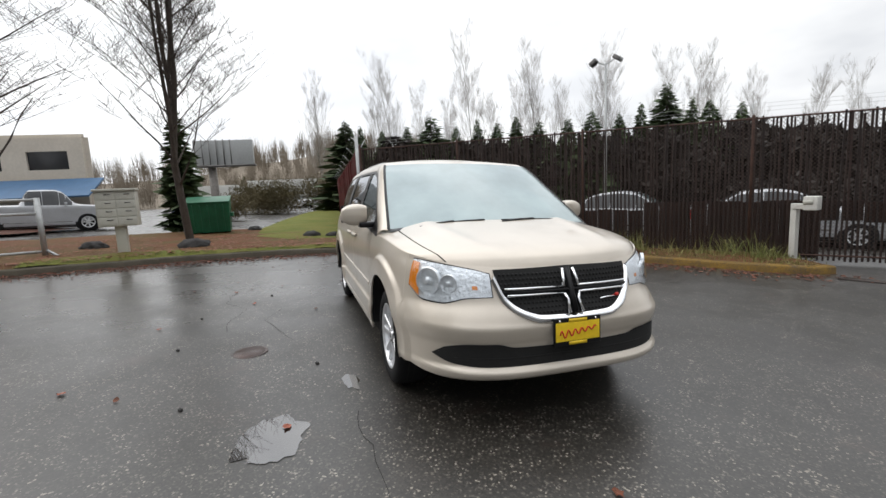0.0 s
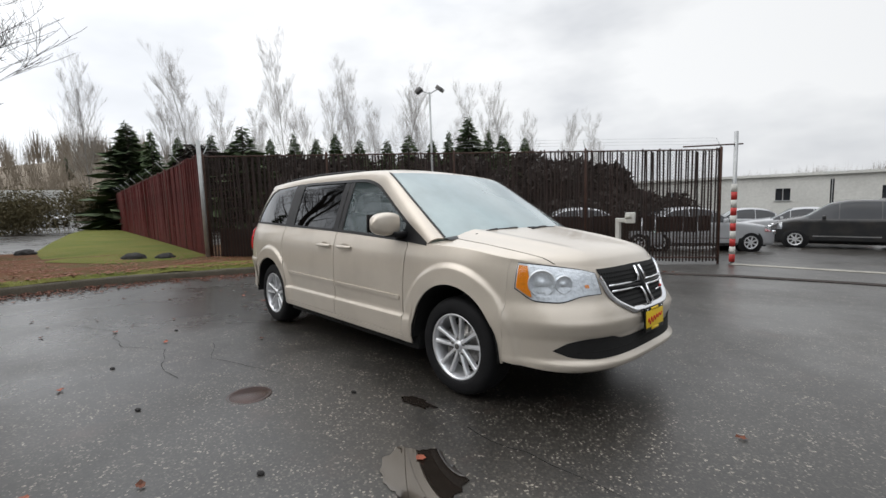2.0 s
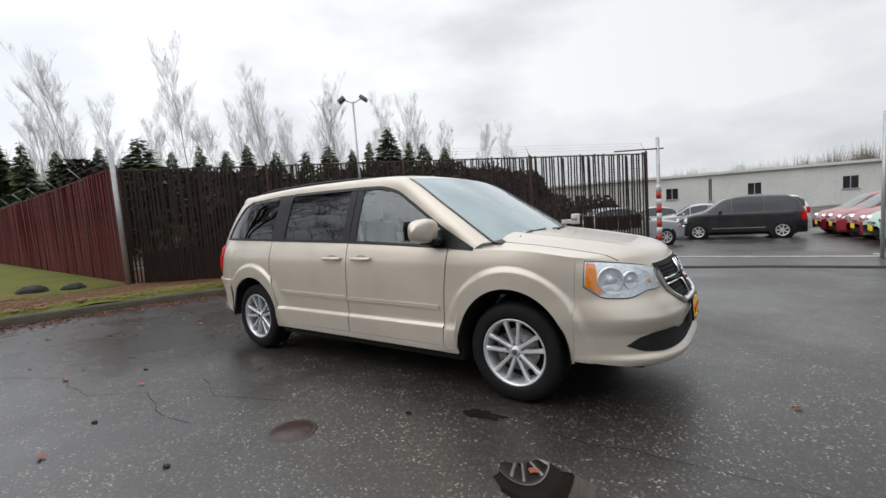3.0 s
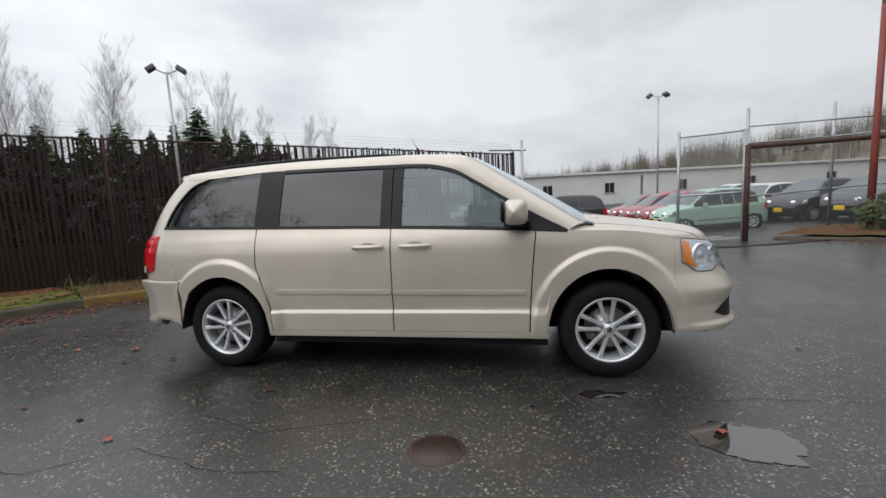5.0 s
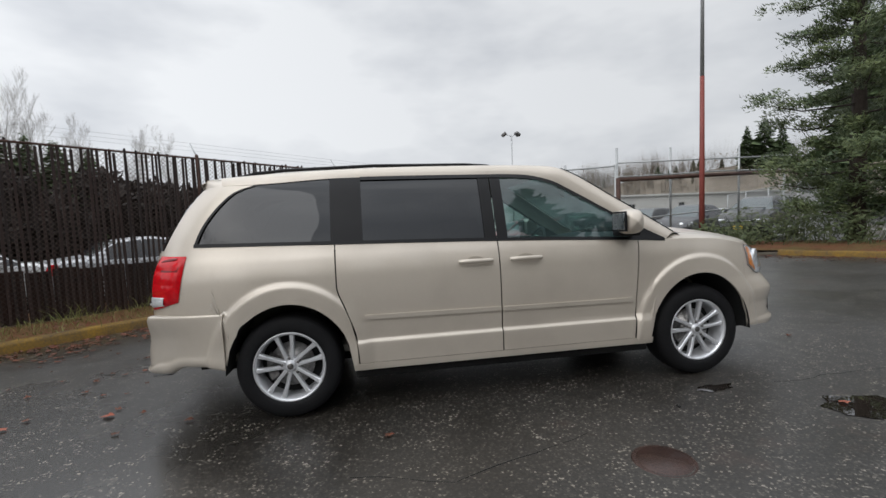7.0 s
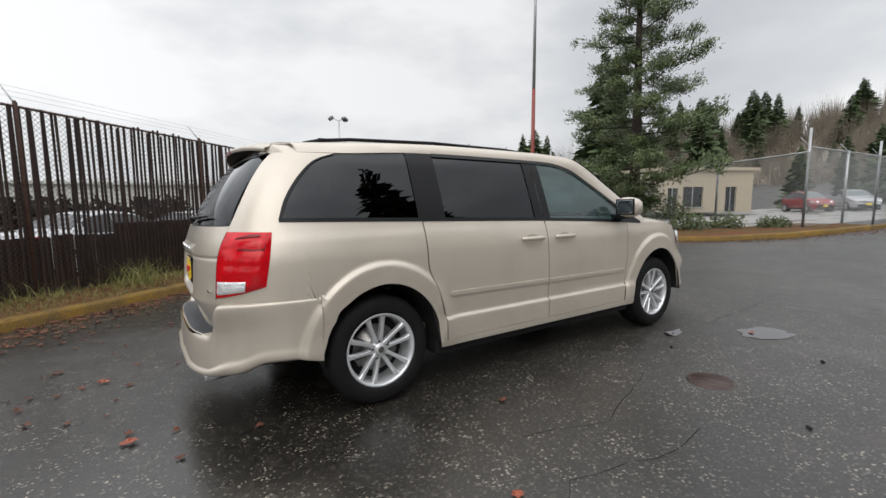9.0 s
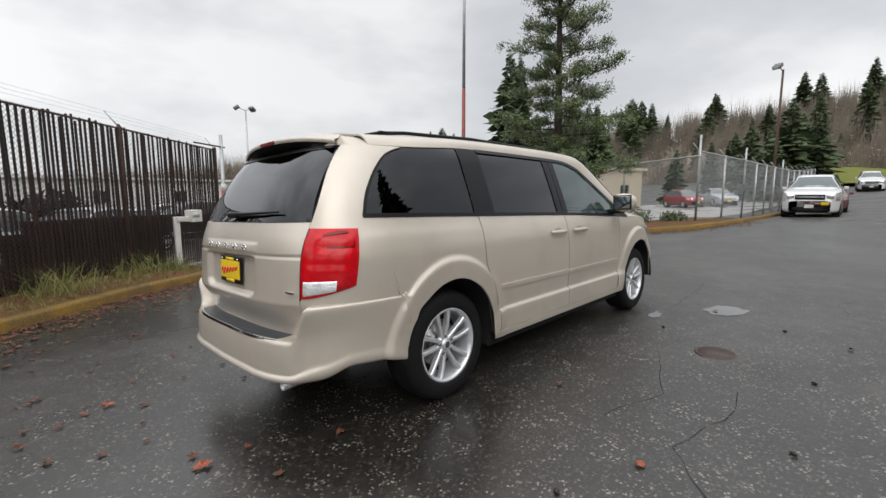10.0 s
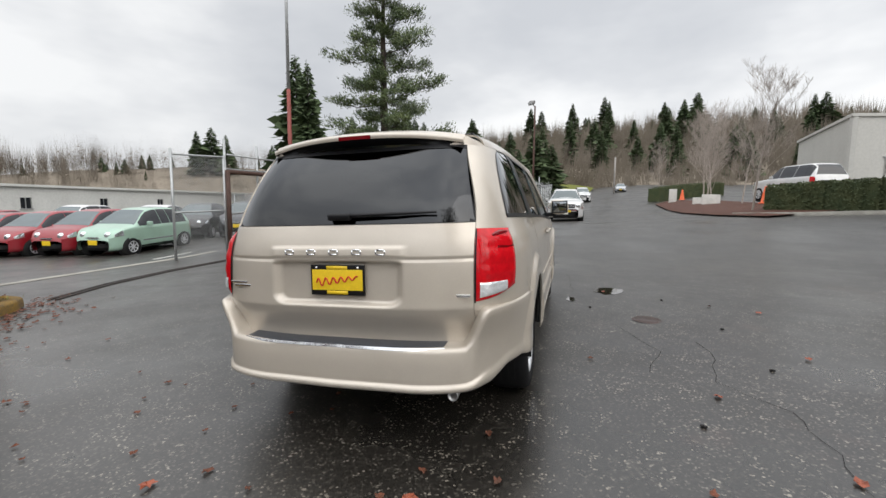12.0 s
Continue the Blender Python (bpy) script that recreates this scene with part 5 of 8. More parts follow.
verge(KERB_N, lambda t: 2.6, M["verge"], "verge", "strip of grass, soil and dead leaves under the fence")
verge(KERB_W, lambda t: 7.5, M["verge"], "verge", "bed of mossy soil and red dead leaves", 0.08)
verge(KERB_W[2:], lambda t: 0.62 + 0.25 * math.sin(9 * t), M["lawn"], "verge", "mossy yellow-green grass edge behind the kerb", 0.075, 0.128)
drape([(-9.2, 0.6), (-8.6, -0.4), (-8.7, -1.7), (-10.2, -2.7), (-14, -2.8), (-20, -2.2), (-30, -1.0), (-42, 1.0), (-42, 2.2), (-30, 2.0), (-20, 1.4), (-13, 1.0)], 0.20, M["lawn"], "lawn", "mossy green lawn along the fence", "lawn", 0.05)


# ---- brown slatted fence ----
def pt2(a, b, t):
    return lerp(a[0], b[0], t), lerp(a[1], b[1], t)


FW, FE, FR = (-8.8, 0.5), (0.62, 9.25), (-50.0, 3.2)


def slat_mesh(name, w, h, material):
    bm = bmesh.new()
    v = [bm.verts.new(c) for c in ((-w / 2, -0.010, 0), (w / 2, -0.010, 0), (w / 2, 0.010, 0), (-w / 2, 0.010, 0), (-w / 2, -0.010, h - 0.01), (w / 2, -0.010, h - 0.01), (w / 2, 0.010, h - 0.01), (-w / 2, 0.010, h - 0.01), (0, -0.010, h), (0, 0.010, h))]
    for f in ((0, 1, 5, 8, 4), (2, 3, 7, 9, 6), (1, 2, 6, 5), (3, 0, 4, 7), (4, 8, 9, 7), (8, 5, 6, 9), (3, 2, 1, 0)):
        bm.faces.new([v[k] for k in f])
    me = bpy.data.meshes.new(name)
    bm.to_mesh(me)
    bm.free()
    me.materials.append(material)
    return me


def fence(a, b, height, label, slat_material, post_material, pitch, width, limit, seed, arms=True):
    rnd = random.Random(seed)
    L = math.hypot(b[0] - a[0], b[1] - a[1])
    ang = math.atan2(b[1] - a[1], b[0] - a[0])
    top = thing("slatted_fence", label, "fence", kind="structure")
    base = lambda t: gh(*pt2(a, b, t)) + 0.10
    # posts, rails, barbed-wire arms
    npost = max(2, round(L / 3.0))
    for k in range(npost + 1):
        x, y = pt2(a, b, k / npost)
        z = base(k / npost)
        bm = bmesh.new()
        tube(bm, [(x, y, z - 0.15), (x, y, z + height + 0.02), (x, y, z + height + 0.05)], [0.03, 0.03, 0.012], 8)
        p = part("post", bm, post_material, top)
        if arms:
            bm = bmesh.new()
            nx, ny = math.sin(ang), -math.cos(ang)
            tube(bm, [(x, y, z + height), (x - nx * 0.24, y - ny * 0.24, z + height + 0.28)], [0.014, 0.010], 5)
            part("barb_arm", bm, M["galv"], p)
    wm = bmesh.new()
    uvl = wm.loops.layers.uv.new("UVMap")
    for k in range(12):
        nx, ny = math.sin(ang) * 0.012, -math.cos(ang) * 0.012
        (x0, y0), (x1, y1) = pt2(a, b, k / 12), pt2(a, b, (k + 1) / 12)
        f = wm.faces.new([wm.verts.new(c) for c in ((x0 + nx, y0 + ny, base(k / 12)), (x1 + nx, y1 + ny, base((k + 1) / 12)), (x1 + nx, y1 + ny, base((k + 1) / 12) + height), (x0 + nx, y0 + ny, base(k / 12) + height))])
        for lp, uv in zip(f.loops, ((L * k / 12, 0), (L * (k + 1) / 12, 0), (L * (k + 1) / 12, height), (L * k / 12, height))):
            lp[uvl].uv = uv
    part("wire_mesh", wm, M["old_wire"], top, "weathered chain-link wire", smooth=False)
    for hgt in (height - 0.03, 0.06):
        bm = bmesh.new()
        tube(bm, [(*pt2(a, b, k / 12), base(k / 12) + hgt) for k in range(13)], 0.019, 6)
        part("rail", bm, post_material, top)
    if arms:
        for o in (0.10, 0.17, 0.24):
            nx, ny = math.sin(ang), -math.cos(ang)
            bm = bmesh.new()
            tube(bm, [(pt2(a, b, k / 24)[0] - nx * o, pt2(a, b, k / 24)[1] - ny * o, base(k / 24) + height + o * 1.17 - 0.02 * math.sin(math.pi * (k % 2))) for k in range(25)], 0.002, 4)
            part("barbed_wire", bm, M["galv"], top)
    # slats
    meshes = [slat_mesh("slat", width * w, height + dh, slat_material) for w, dh in ((1.0, 0.02), (0.92, 0.05), (1.06, -0.02), (0.85, 0.0))]
    n = int(L / pitch)
    rest = None
    for k in range(n):
        t = (k + 0.5) / n
        x, y = pt2(a, b, t)
        if k < limit:
            ob = new("slat", meshes[rnd.randrange(4)])
            ob.matrix_world = pose(x, y, base(t) - 0.02 - rnd.random() * 0.03, rnd.uniform(-0.5, 0.5), rnd.uniform(-0.9, 0.9), math.degrees(ang) + rnd.uniform(-9, 9))
            ob.parent = top
        else:
            rest = rest or bmesh.new()
            cube(rest, (x, y, base(t) + height / 2), (width, 0.006, height + rnd.uniform(-0.03, 0.03)), Euler((0, 0, ang)).to_matrix())
    if rest:
        link("slats", rest, slat_material, top, smooth=False, kind="stuff")
    return top


def build_fences():
    fence(FW, FE, 2.70, "tall chain-link fence filled with dark brown slats", M["slat_brown"], M["rust_post"], 0.080, 0.035, 300, 3)
    top = thing("board_screen", "low dark brown board screen standing behind the slats", "boards", kind="structure")
    rb = random.Random(77)
    for f0, f1, h0, h1 in ((0.02, 0.45, 0.0, 0.84), (0.45, 0.60, 0.0, 0.92), (0.60, 0.835, 0.0, 1.10), (0.833, 0.99, 0.72, 1.10)):
        n = int((f1 - f0) * 12.86 / 0.30)
        for k in range(n):
            f = lerp(f0, f1, (k + 0.5) / n)
            x, y = pt2(FW, FE, f)
            bm = bmesh.new()
            cube(bm, (0, 0, (h0 + h1) / 2 + rb.uniform(-0.02, 0.02)), (0.297, 0.02, h1 - h0))
            ob = part("board", bm, M["board"], top, smooth=False)
            ob.matrix_basis = pose(x - 0.06, y + 0.065, gh(x, y) + 0.08, 0, 0, 42.9)
    fence((FW[0] - 0.1, FW[1]), FR, 2.78, "long chain-link fence filled with red-brown slats", M["slat_red"], M["rust_post"], 0.083, 0.078, 290, 4)


def foliage(bm, c, r, n, size, rnd, squash=1.0, elong=1.0, up=0.0):
    """n small leaf quads scattered in an uneven ball."""
    for _ in range(n):
        d = Vector((rnd.gauss(0, 1), rnd.gauss(0, 1), rnd.gauss(0, 1) * squash))
        d = d.normalized() * r * rnd.random() ** 0.45
        d.z *= squash
        p = Vector(c) + d
        a = Vector((rnd.gauss(0, 1), rnd.gauss(0, 1), rnd.gauss(0, 1) + up)).normalized()
        b = a.orthogonal().normalized()
        s = size * rnd.uniform(0.6, 1.4)
        a, b = a * s * elong, b * s
        v = [bm.verts.new(p + q) for q in (-a, b * 0.5, a, -b * 0.5)]
        bm.faces.new(v)


def twigs(bm, c, spread, n, length, rad, rnd, lean=0.5):
    """Bare brushwood: thin tapering stems from the ground."""
    for _ in range(n):
        p = Vector((c[0] + rnd.uniform(-1, 1) * spread[0], c[1] + rnd.uniform(-1, 1) * spread[1], c[2]))
        d = Vector((rnd.gauss(0, lean), rnd.gauss(0, lean), 1)).normalized()
        L = length * rnd.uniform(0.5, 1.1)
        q = p + d * L * 0.5
        d2 = (d + Vector((rnd.gauss(0, 0.4), rnd.gauss(0, 0.4), 0.2))).normalized()
        e = q + d2 * L * 0.5
        tube(bm, [p, q, e], [rad, rad * 0.7, rad * 0.2], 3, cap=False)


def thicket(name, label, spots, material, seed, leaf=0.09):
    rnd = random.Random(seed)
    bm = bmesh.new()
    for x, y, r, h, n in spots:
        z = gh(x, y)
        for _ in range(max(2, int(h / (r * 0.8)))):
            foliage(bm, (x + rnd.uniform(-r, r) * 0.5, y + rnd.uniform(-r, r) * 0.5, z + rnd.uniform(0.25, 0.8) * h), r, n, leaf, rnd, 0.8, 1.4)
        twigs(bm, (x, y, z), (r, r), 26, h, 0.012, rnd)
    return tagged(link(name, bm, material, smooth=False), label, "bushes", kind="stuff")


# dark belt far behind the lot, and growth just behind the fence
rnd = random.Random(15)
spots = []
for k in range(56):
    a, d = lerp(112.5, 166, k / 55), rnd.uniform(38, 44)
    h = d * math.tan(radians(interp(a, [(112, 0.6), (115, 3.3), (119, 4.9), (130, 6.2), (166, 6.4)]))) + 2.3
    spots.append((4 + d * math.cos(radians(a)), -2.5 + d * math.sin(radians(a)), 1.9, h * rnd.uniform(0.86, 1.0), 520))
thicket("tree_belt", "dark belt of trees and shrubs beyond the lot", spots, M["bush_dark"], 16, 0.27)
spots = []
rnd = random.Random(5)
for k in range(5):
    x, y = pt2(FW, FE, k / 4 * 0.16)
    spots.append((x - 2.3 + rnd.uniform(-0.5, 0.5), y + 2.6 + rnd.uniform(-0.5, 0.5), 0.95, 2.35, 420))
for k in range(8):
    spots.append((lerp(-8.0, -2.4, k / 7), 14.6 + rnd.uniform(-0.6, 0.6), 0.8, 1.75, 260))
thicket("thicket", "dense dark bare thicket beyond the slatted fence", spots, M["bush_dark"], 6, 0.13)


# ---- trees ----
def bare_tree(name, label, height, seed, material, trunk_r, levels=4, spread=0.55, first=0.25, nfork=7, m=None, bend=0.12, tip=0.004, cat="tree", leaders=0, reach=1.0, thin=0.55):
    rnd = random.Random(seed)
    top = thing(name, label, cat, m)
    tr, cr = bmesh.new(), bmesh.new()

    def grow(p, d, L, r, lev, lead=0):
        pts, rads = [p], [r]
        k = 4 if lev < 2 else 3
        for i in range(k):
            d = (d + Vector((rnd.gauss(0, bend), rnd.gauss(0, bend), 0.06 if lev else 0.02))).normalized()
            p = p + d * L / k
            pts.append(p)
            rads.append(max(tip, r * (1 - 0.72 * (i + 1) / k)))
        tube(tr if lev == 0 else cr, pts, rads, 7 if lev == 0 else 5 if lev == 1 else 3, cap=False)
        if lev >= levels:
            return
        for i in range(lead):
            az = i * 2.1 + rnd.uniform(-0.3, 0.3)
            q = pts[1].lerp(pts[2], 0.1 + 0.25 * i) if i else pts[0].lerp(pts[1], 0.8)
            grow(q, (Vector((math.cos(az), math.sin(az), 0)) * 0.20 + Vector((0, 0, 1))).normalized(), L * rnd.uniform(0.66, 0.8), r * 0.58, 0)
        cnt = nfork if lev == 0 else rnd.randint(4, 6)
        for i in range(cnt):
            t = lerp(first, 0.97, (i + rnd.random() * 0.7) / cnt) if lev == 0 else lerp(0.25, 0.95, rnd.random())
            j = min(k - 1, int(t * k))
            q = pts[j].lerp(pts[j + 1], t * k - j)
            rr = lerp(rads[j], rads[j + 1], t * k - j)
            az = rnd.uniform(0, 2 * math.pi) if lev else i * 2.4 + rnd.uniform(-0.4, 0.4)
            out = Vector((math.cos(az), math.sin(az), 0))
            nd = (d * (1 - spread) + out * spread + Vector((0, 0, 0.22))).normalized()
            grow(q, nd, L * (rnd.uniform(0.42, 0.62) if lev == 0 else rnd.uniform(0.45, 0.65)) * (reach * (1.1 - 0.45 * t) if lev == 0 else 1), max(tip, rr * thin), lev + 1)
    grow(Vector((0, 0, -0.1)), Vector((rnd.gauss(0, 0.03), rnd.gauss(0, 0.03), 1)), height, trunk_r, 0, leaders)
    part("trunk", tr, material, top)
    part("crown", cr, material, top)
    return top


bare_tree("bare_tree", "large bare tree with dark branches beside the dumpster", 9.6, 21, M["bark"], 0.115, 4, 0.62, 0.16, 18, pose(-9.8, -4.45, gh(-9.8, -4.45) + 0.12, 0, 0, 40), bend=0.11, leaders=3, thin=0.32, reach=0.62)
bare_tree("bare_tree", "bare street tree with drooping branches near the pickup", 7.0, 33, M["bark"], 0.13, 4, 0.75, 0.25, 13, pose(-10.6, -9.6, gh(-10.6, -9.6), 0, 0, 130), thin=0.42, bend=0.14)
birch = [bare_tree("bare_birch", "slender pale bare tree beyond the fence", 12.0, 50 + k, M["pale_bark"], 0.075, 4, 0.42, 0.18, 24, None, 0.06, 0.0035, reach=0.55, thin=0.34) for k in range(3)]
rnd = random.Random(12)
BIRCH = [(175, 46, 14.0), (165.2, 48, 15.8), (155.7, 47, 17.8), (146.9, 48, 16.4), (141.6, 50, 15.4), (134.3, 50, 13.4), (128.5, 52, 12.2), (168, 50, 12), (162, 54, 12.5), (159.5, 50, 12), (152, 52, 12), (149.5, 56, 13), (144, 56, 12.5), (138, 52, 13), (131, 54, 13), (125, 54, 11), (121, 56, 10.5), (117, 60, 9.5)]
for k, (az, d, h) in enumerate(BIRCH):
    x, y = 4.0 + d * math.cos(radians(az)), -2.7 + d * math.sin(radians(az))
    h = 2.6 + d * math.tan(radians(h - 2.0))
    s = h / 12.0
    m = pose(x, y, -1.2, 0, 0, rnd.uniform(0, 360)) @ Matrix.Diagonal((s * 0.72, s * 0.72, s, 1))
    if k < 3:
        birch[k].matrix_world = m
        tagged(birch[k], group="bare trees beyond the fence")
    else:
        copy_thing(birch[k % 3], m @ Matrix.Diagonal((*[1 / c for c in birch[k % 3].scale], 1)))


def pine(name, label, height, radius, m, seed, nb=70, clear=0.10):
    """A pine with a bare-looking trunk, layered limbs and tufts of needles."""
    rnd = random.Random(seed)
    top = thing(name, label, "tree", m)
    bm = bmesh.new()
    tube(bm, [(0, 0, -0.2), (0.05, 0.03, height * 0.3), (-0.05, 0.08, height * 0.65), (0, 0, height)], [0.20, 0.16, 0.09, 0.02], 9)
    part("trunk", bm, M["bark"], top)
    br, nd = bmesh.new(), bmesh.new()
    for i in range(nb):
        t = clear + (1 - clear) * (i + rnd.random()) / nb
        z = height * t
        az = i * 2.4 + rnd.uniform(-0.3, 0.3)
        prof = min(1, (1 - t) * 1.55 + 0.10) * (0.68 + 0.32 * math.sin(t * 46))
        L = radius * prof * rnd.uniform(0.62, 1.05)
        d = Vector((math.cos(az), math.sin(az), 0))
        p0 = Vector((0, 0, z))
        p1 = p0 + d * L * 0.55 + Vector((0, 0, -0.03 * L))
        p2 = p0 + d * L + Vector((0, 0, 0.10 * L))
        tube(br, [p0, p1, p2], [0.035 * (1.2 - t), 0.02, 0.006], 4, cap=False)
        side_d = Vector((-d.y, d.x, 0))
        for k in range(int(7 + L * 10)):
            u = rnd.uniform(0.28, 1.05)
            q = p0.lerp(p2, u) + side_d * rnd.gauss(0, 0.20) * L * (0.35 + 0.5 * u) + Vector((0, 0, rnd.gauss(0.02, 0.09)))
            for _ in range(34):
                a = (d * 0.5 + side_d * rnd.gauss(0, 0.7) + Vector((0, 0, rnd.gauss(0.45, 0.5)))).normalized() * rnd.uniform(0.07, 0.14)
                b = a.orthogonal().normalized() * 0.024
                o = q + Vector((rnd.gauss(0, 0.12), rnd.gauss(0, 0.12), rnd.gauss(0, 0.07)))
                v = [nd.verts.new(o + w) for w in (-a * 0.2, b, a, -b)]
                nd.faces.new(v)
    part("branchwork", br, M["bark"], top)
    part("crown", nd, M["needle"], top)
    return top


pine("pine_tree", "tall dark green pine in the kerbed island", 11.8, 3.0, pose(11.7, 5.9, gh(12, 5.8), 0, 0, 20), 9, 84, 0.06)


def spruce(seed, h=12.0, r=2.3, sparse=1.0):
    """A far conifer: whorls of drooping, ragged sprays round a thin trunk."""
    rnd = random.Random(seed)
    top = thing("conifer", "dark green conifer on the far hillside", "tree")
    bm = bmesh.new()
    tube(bm, [(0, 0, -0.5), (0, 0, h)], [0.18, 0.02], 5)
    part("trunk", bm, M["bark"], top)
    bm = bmesh.new()
    n = int(64 * sparse)
    for i in range(n):
        t = 0.06 + 0.94 * i / n
        R = r * (1 - t) ** 0.7 * rnd.uniform(0.6, 1.2) + 0.14
        for k in range(int(20 * sparse) + 2):
            az = rnd.uniform(0, 2 * math.pi)
            d = Vector((math.cos(az), math.sin(az), 0))
            s = (Vector((-d.y, d.x, 0)) + Vector((0, 0, rnd.gauss(0, 0.8)))) * R * rnd.uniform(0.08, 0.18)
            z = h * t + rnd.gauss(0, 0.22)
            LL = R * rnd.uniform(0.45, 1.12)
            dip = rnd.uniform(-0.15, 0.42) * R
            root = d * LL * rnd.uniform(0.0, 0.35) + Vector((0, 0, z + 0.10))
            v = [bm.verts.new(p) for p in (root, d * LL * 0.7 + s + Vector((0, 0, z - 0.5 * dip)), d * LL + Vector((0, 0, z - dip)), d * LL * 0.65 - s + Vector((0, 0, z - 0.8 * dip)))]
            bm.faces.new(v)
    part("crown", bm, M["far_needle"], top)
    return top


spruces = [spruce(70, 12, 2.3), spruce(71, 12, 1.8), spruce(72, 12, 2.9, 0.8)]
used = [False] * 3


def put_spruce(x, y, z, h, wide=1.0, k=None):
    k = rnd.randrange(3) if k is None else k
    s = h / 12
    m = pose(x, y, z, 0, 0, rnd.uniform(0, 360)) @ Matrix.Diagonal((s * wide, s * wide, s, 1))
    if not used[k]:
        spruces[k].matrix_world = m
        tagged(spruces[k], group="conifers")
        used[k] = True
    else:
        copy_thing(spruces[k], m @ Matrix.Diagonal((*[1 / c for c in spruces[k].scale], 1)))


# conifers beyond the fence, seen over its top
for az, e in ((171.5, 9.1), (169.5, 8.4), (167, 7.9), (163.8, 8.3), (160.5, 9.3), (157.5, 8.0), (154.8, 8.6), (152.2, 8.1), (149.9, 8.7), (147, 8.0), (143.5, 7.9), (140.8, 8.5), (137.8, 7.9), (135.6, 8.7), (133, 10.3), (130.5, 8.6), (128.8, 8.2), (126, 7.6)):
    d = 41 + 3 * math.sin(az * 7)
    put_spruce(4.0 + d * math.cos(radians(az)), -2.7 + d * math.sin(radians(az)), -0.8, 2.2 + d * math.tan(radians(e)), 2.3 if e > 9 else 1.5)



# ---- wooded hills, far ----
def hill(name, label, az0, az1, d0, d1, top_el, seed, trees, trunks=0, origin=(-2.0, -2.5)):
    """A far wooded slope: a ridge of ground with bare crowns as stuff and conifers as things."""
    r2 = random.Random(seed)
    bm = bmesh.new()
    nu, nv = 40, 8

    def ridge(u, v):
        az = radians(lerp(az0, az1, u))
        d = lerp(d0, d1, v)
        x, y = origin[0] + d * math.cos(az), origin[1] + d * math.sin(az)
        h = interp(lerp(az0, az1, u), top_el)
        z0 = gh(x, y) - 1.5
        z1 = 1.4 + math.tan(radians(h)) * d1
        return Vector((x, y, lerp(z0, z1, sstep(0, 1, v)) + 1.2 * noise.noise(Vector((x * 0.05, y * 0.05, seed)))))
    grid(ridge, nu, nv, bm=bm)
    bmesh.ops.recalc_face_normals(bm, faces=bm.faces)
    tagged(link(name + "_slope", bm, M["far_brown"], kind="structure"), "brown wooded " + label, "hill")
    bm = bmesh.new()
    for _ in range(trunks):
        p = ridge(r2.random(), r2.random() ** 0.8)
        h = r2.uniform(0.04, 0.065) * (p.xy - Vector(origin)).length
        for _ in range(34):
            d = Vector((r2.gauss(0, 0.14), r2.gauss(0, 0.14), 1)).normalized()
            w = d.orthogonal().normalized() * 0.00055 * (p.xy - Vector(origin)).length
            q = p + Vector((r2.gauss(0, 0.6), r2.gauss(0, 0.6), r2.uniform(-0.5, h * 0.35)))
            v = [bm.verts.new(c) for c in (q - w, q + w, q + d * h * r2.uniform(0.5, 0.9))]
            bm.faces.new(v)
        foliage(bm, p + Vector((0, 0, h * 0.30)), h * 0.42, 14, h * 0.03, r2, 0.9, 1.3)
    if trunks:
        tagged(link("bare_wood", bm, M["far_brown"], smooth=False), "bare grey-brown wood on the far slope", "wood", kind="stuff")
    for az, v, hel in trees:
        p = ridge((az - az0) / (az1 - az0), v)
        put_spruce(p.x, p.y, p.z - 0.5, math.tan(radians(hel)) * (p.xy - Vector(origin)).length, r2.uniform(1.1, 1.7))


r3 = random.Random(8)
hill("east_hill", "hillside at the end of the road", -42, 34, 105, 190, [(-42, 6.0), (-20, 6.8), (-5, 7.0), (10, 6.2), (22, 5.4), (34, 4.2)], 1,
     [(r3.uniform(-40, 33), r3.uniform(0.25, 0.98), r3.uniform(2.6, 6.2)) for _ in range(110)], 1500)
hill("north_hill", "hillside beyond the long building", 34, 100, 120, 200, [(34, 3.8), (44, 3.8), (55, 2.9), (62, 2.2), (70, 1.2), (76, 0.4), (82, -0.6), (100, -2.0)], 2,
     [(r3.uniform(35, 86), r3.uniform(0.5, 1.0), r3.uniform(0.9, 2.0)) for _ in range(26)] + [(43, 0.6, 4.6), (44.5, 0.6, 5.4), (46, 0.6, 5.0), (38, 0.6, 4.0)], 700)
hill("west_hill", "olive hillside behind the warehouses", 150, 215, 95, 170, [(150, 2.0), (165, 4.4), (174, 5.2), (182, 4.4), (195, 2.5), (215, 2.0)], 3,
     [(r3.uniform(152, 200), r3.uniform(0.3, 0.9), r3.uniform(1.0, 2.4)) for _ in range(10)], 500, (4.0, -2.0))

hill("south_hill", "wooded hillside across the road, mirrored in the windows", -160, -48, 60, 120, [(-160, 3.0), (-120, 6.0), (-90, 7.0), (-48, 6.0)], 4,
     [(r3.uniform(-155, -52), r3.uniform(0.1, 0.6), r3.uniform(5.0, 11.0)) for _ in range(24)], 300, (0.0, -2.0))
for x, y, h in ((6.2, -12.6, 14.5), (9.8, -14.5, 12.5), (2.5, -15.5, 11.0), (3.6, -22.5, 15.5), (6.8, -24.0, 13.0), (0.2, -22, 13.0), (-3.5, -24, 15.0), (-7.5, -23, 12.0), (9.5, -25, 14.0)):
    put_spruce(x, y, gh(x, y) - 0.2, h, 1.25)
# ---- other cars ----
CAR_PAINT = {}


def car_paint(name, c):
    if name not in CAR_PAINT:
        CAR_PAINT[name] = paint(name + "_paint", c, 0.15, 0.4)
    return CAR_PAINT[name]


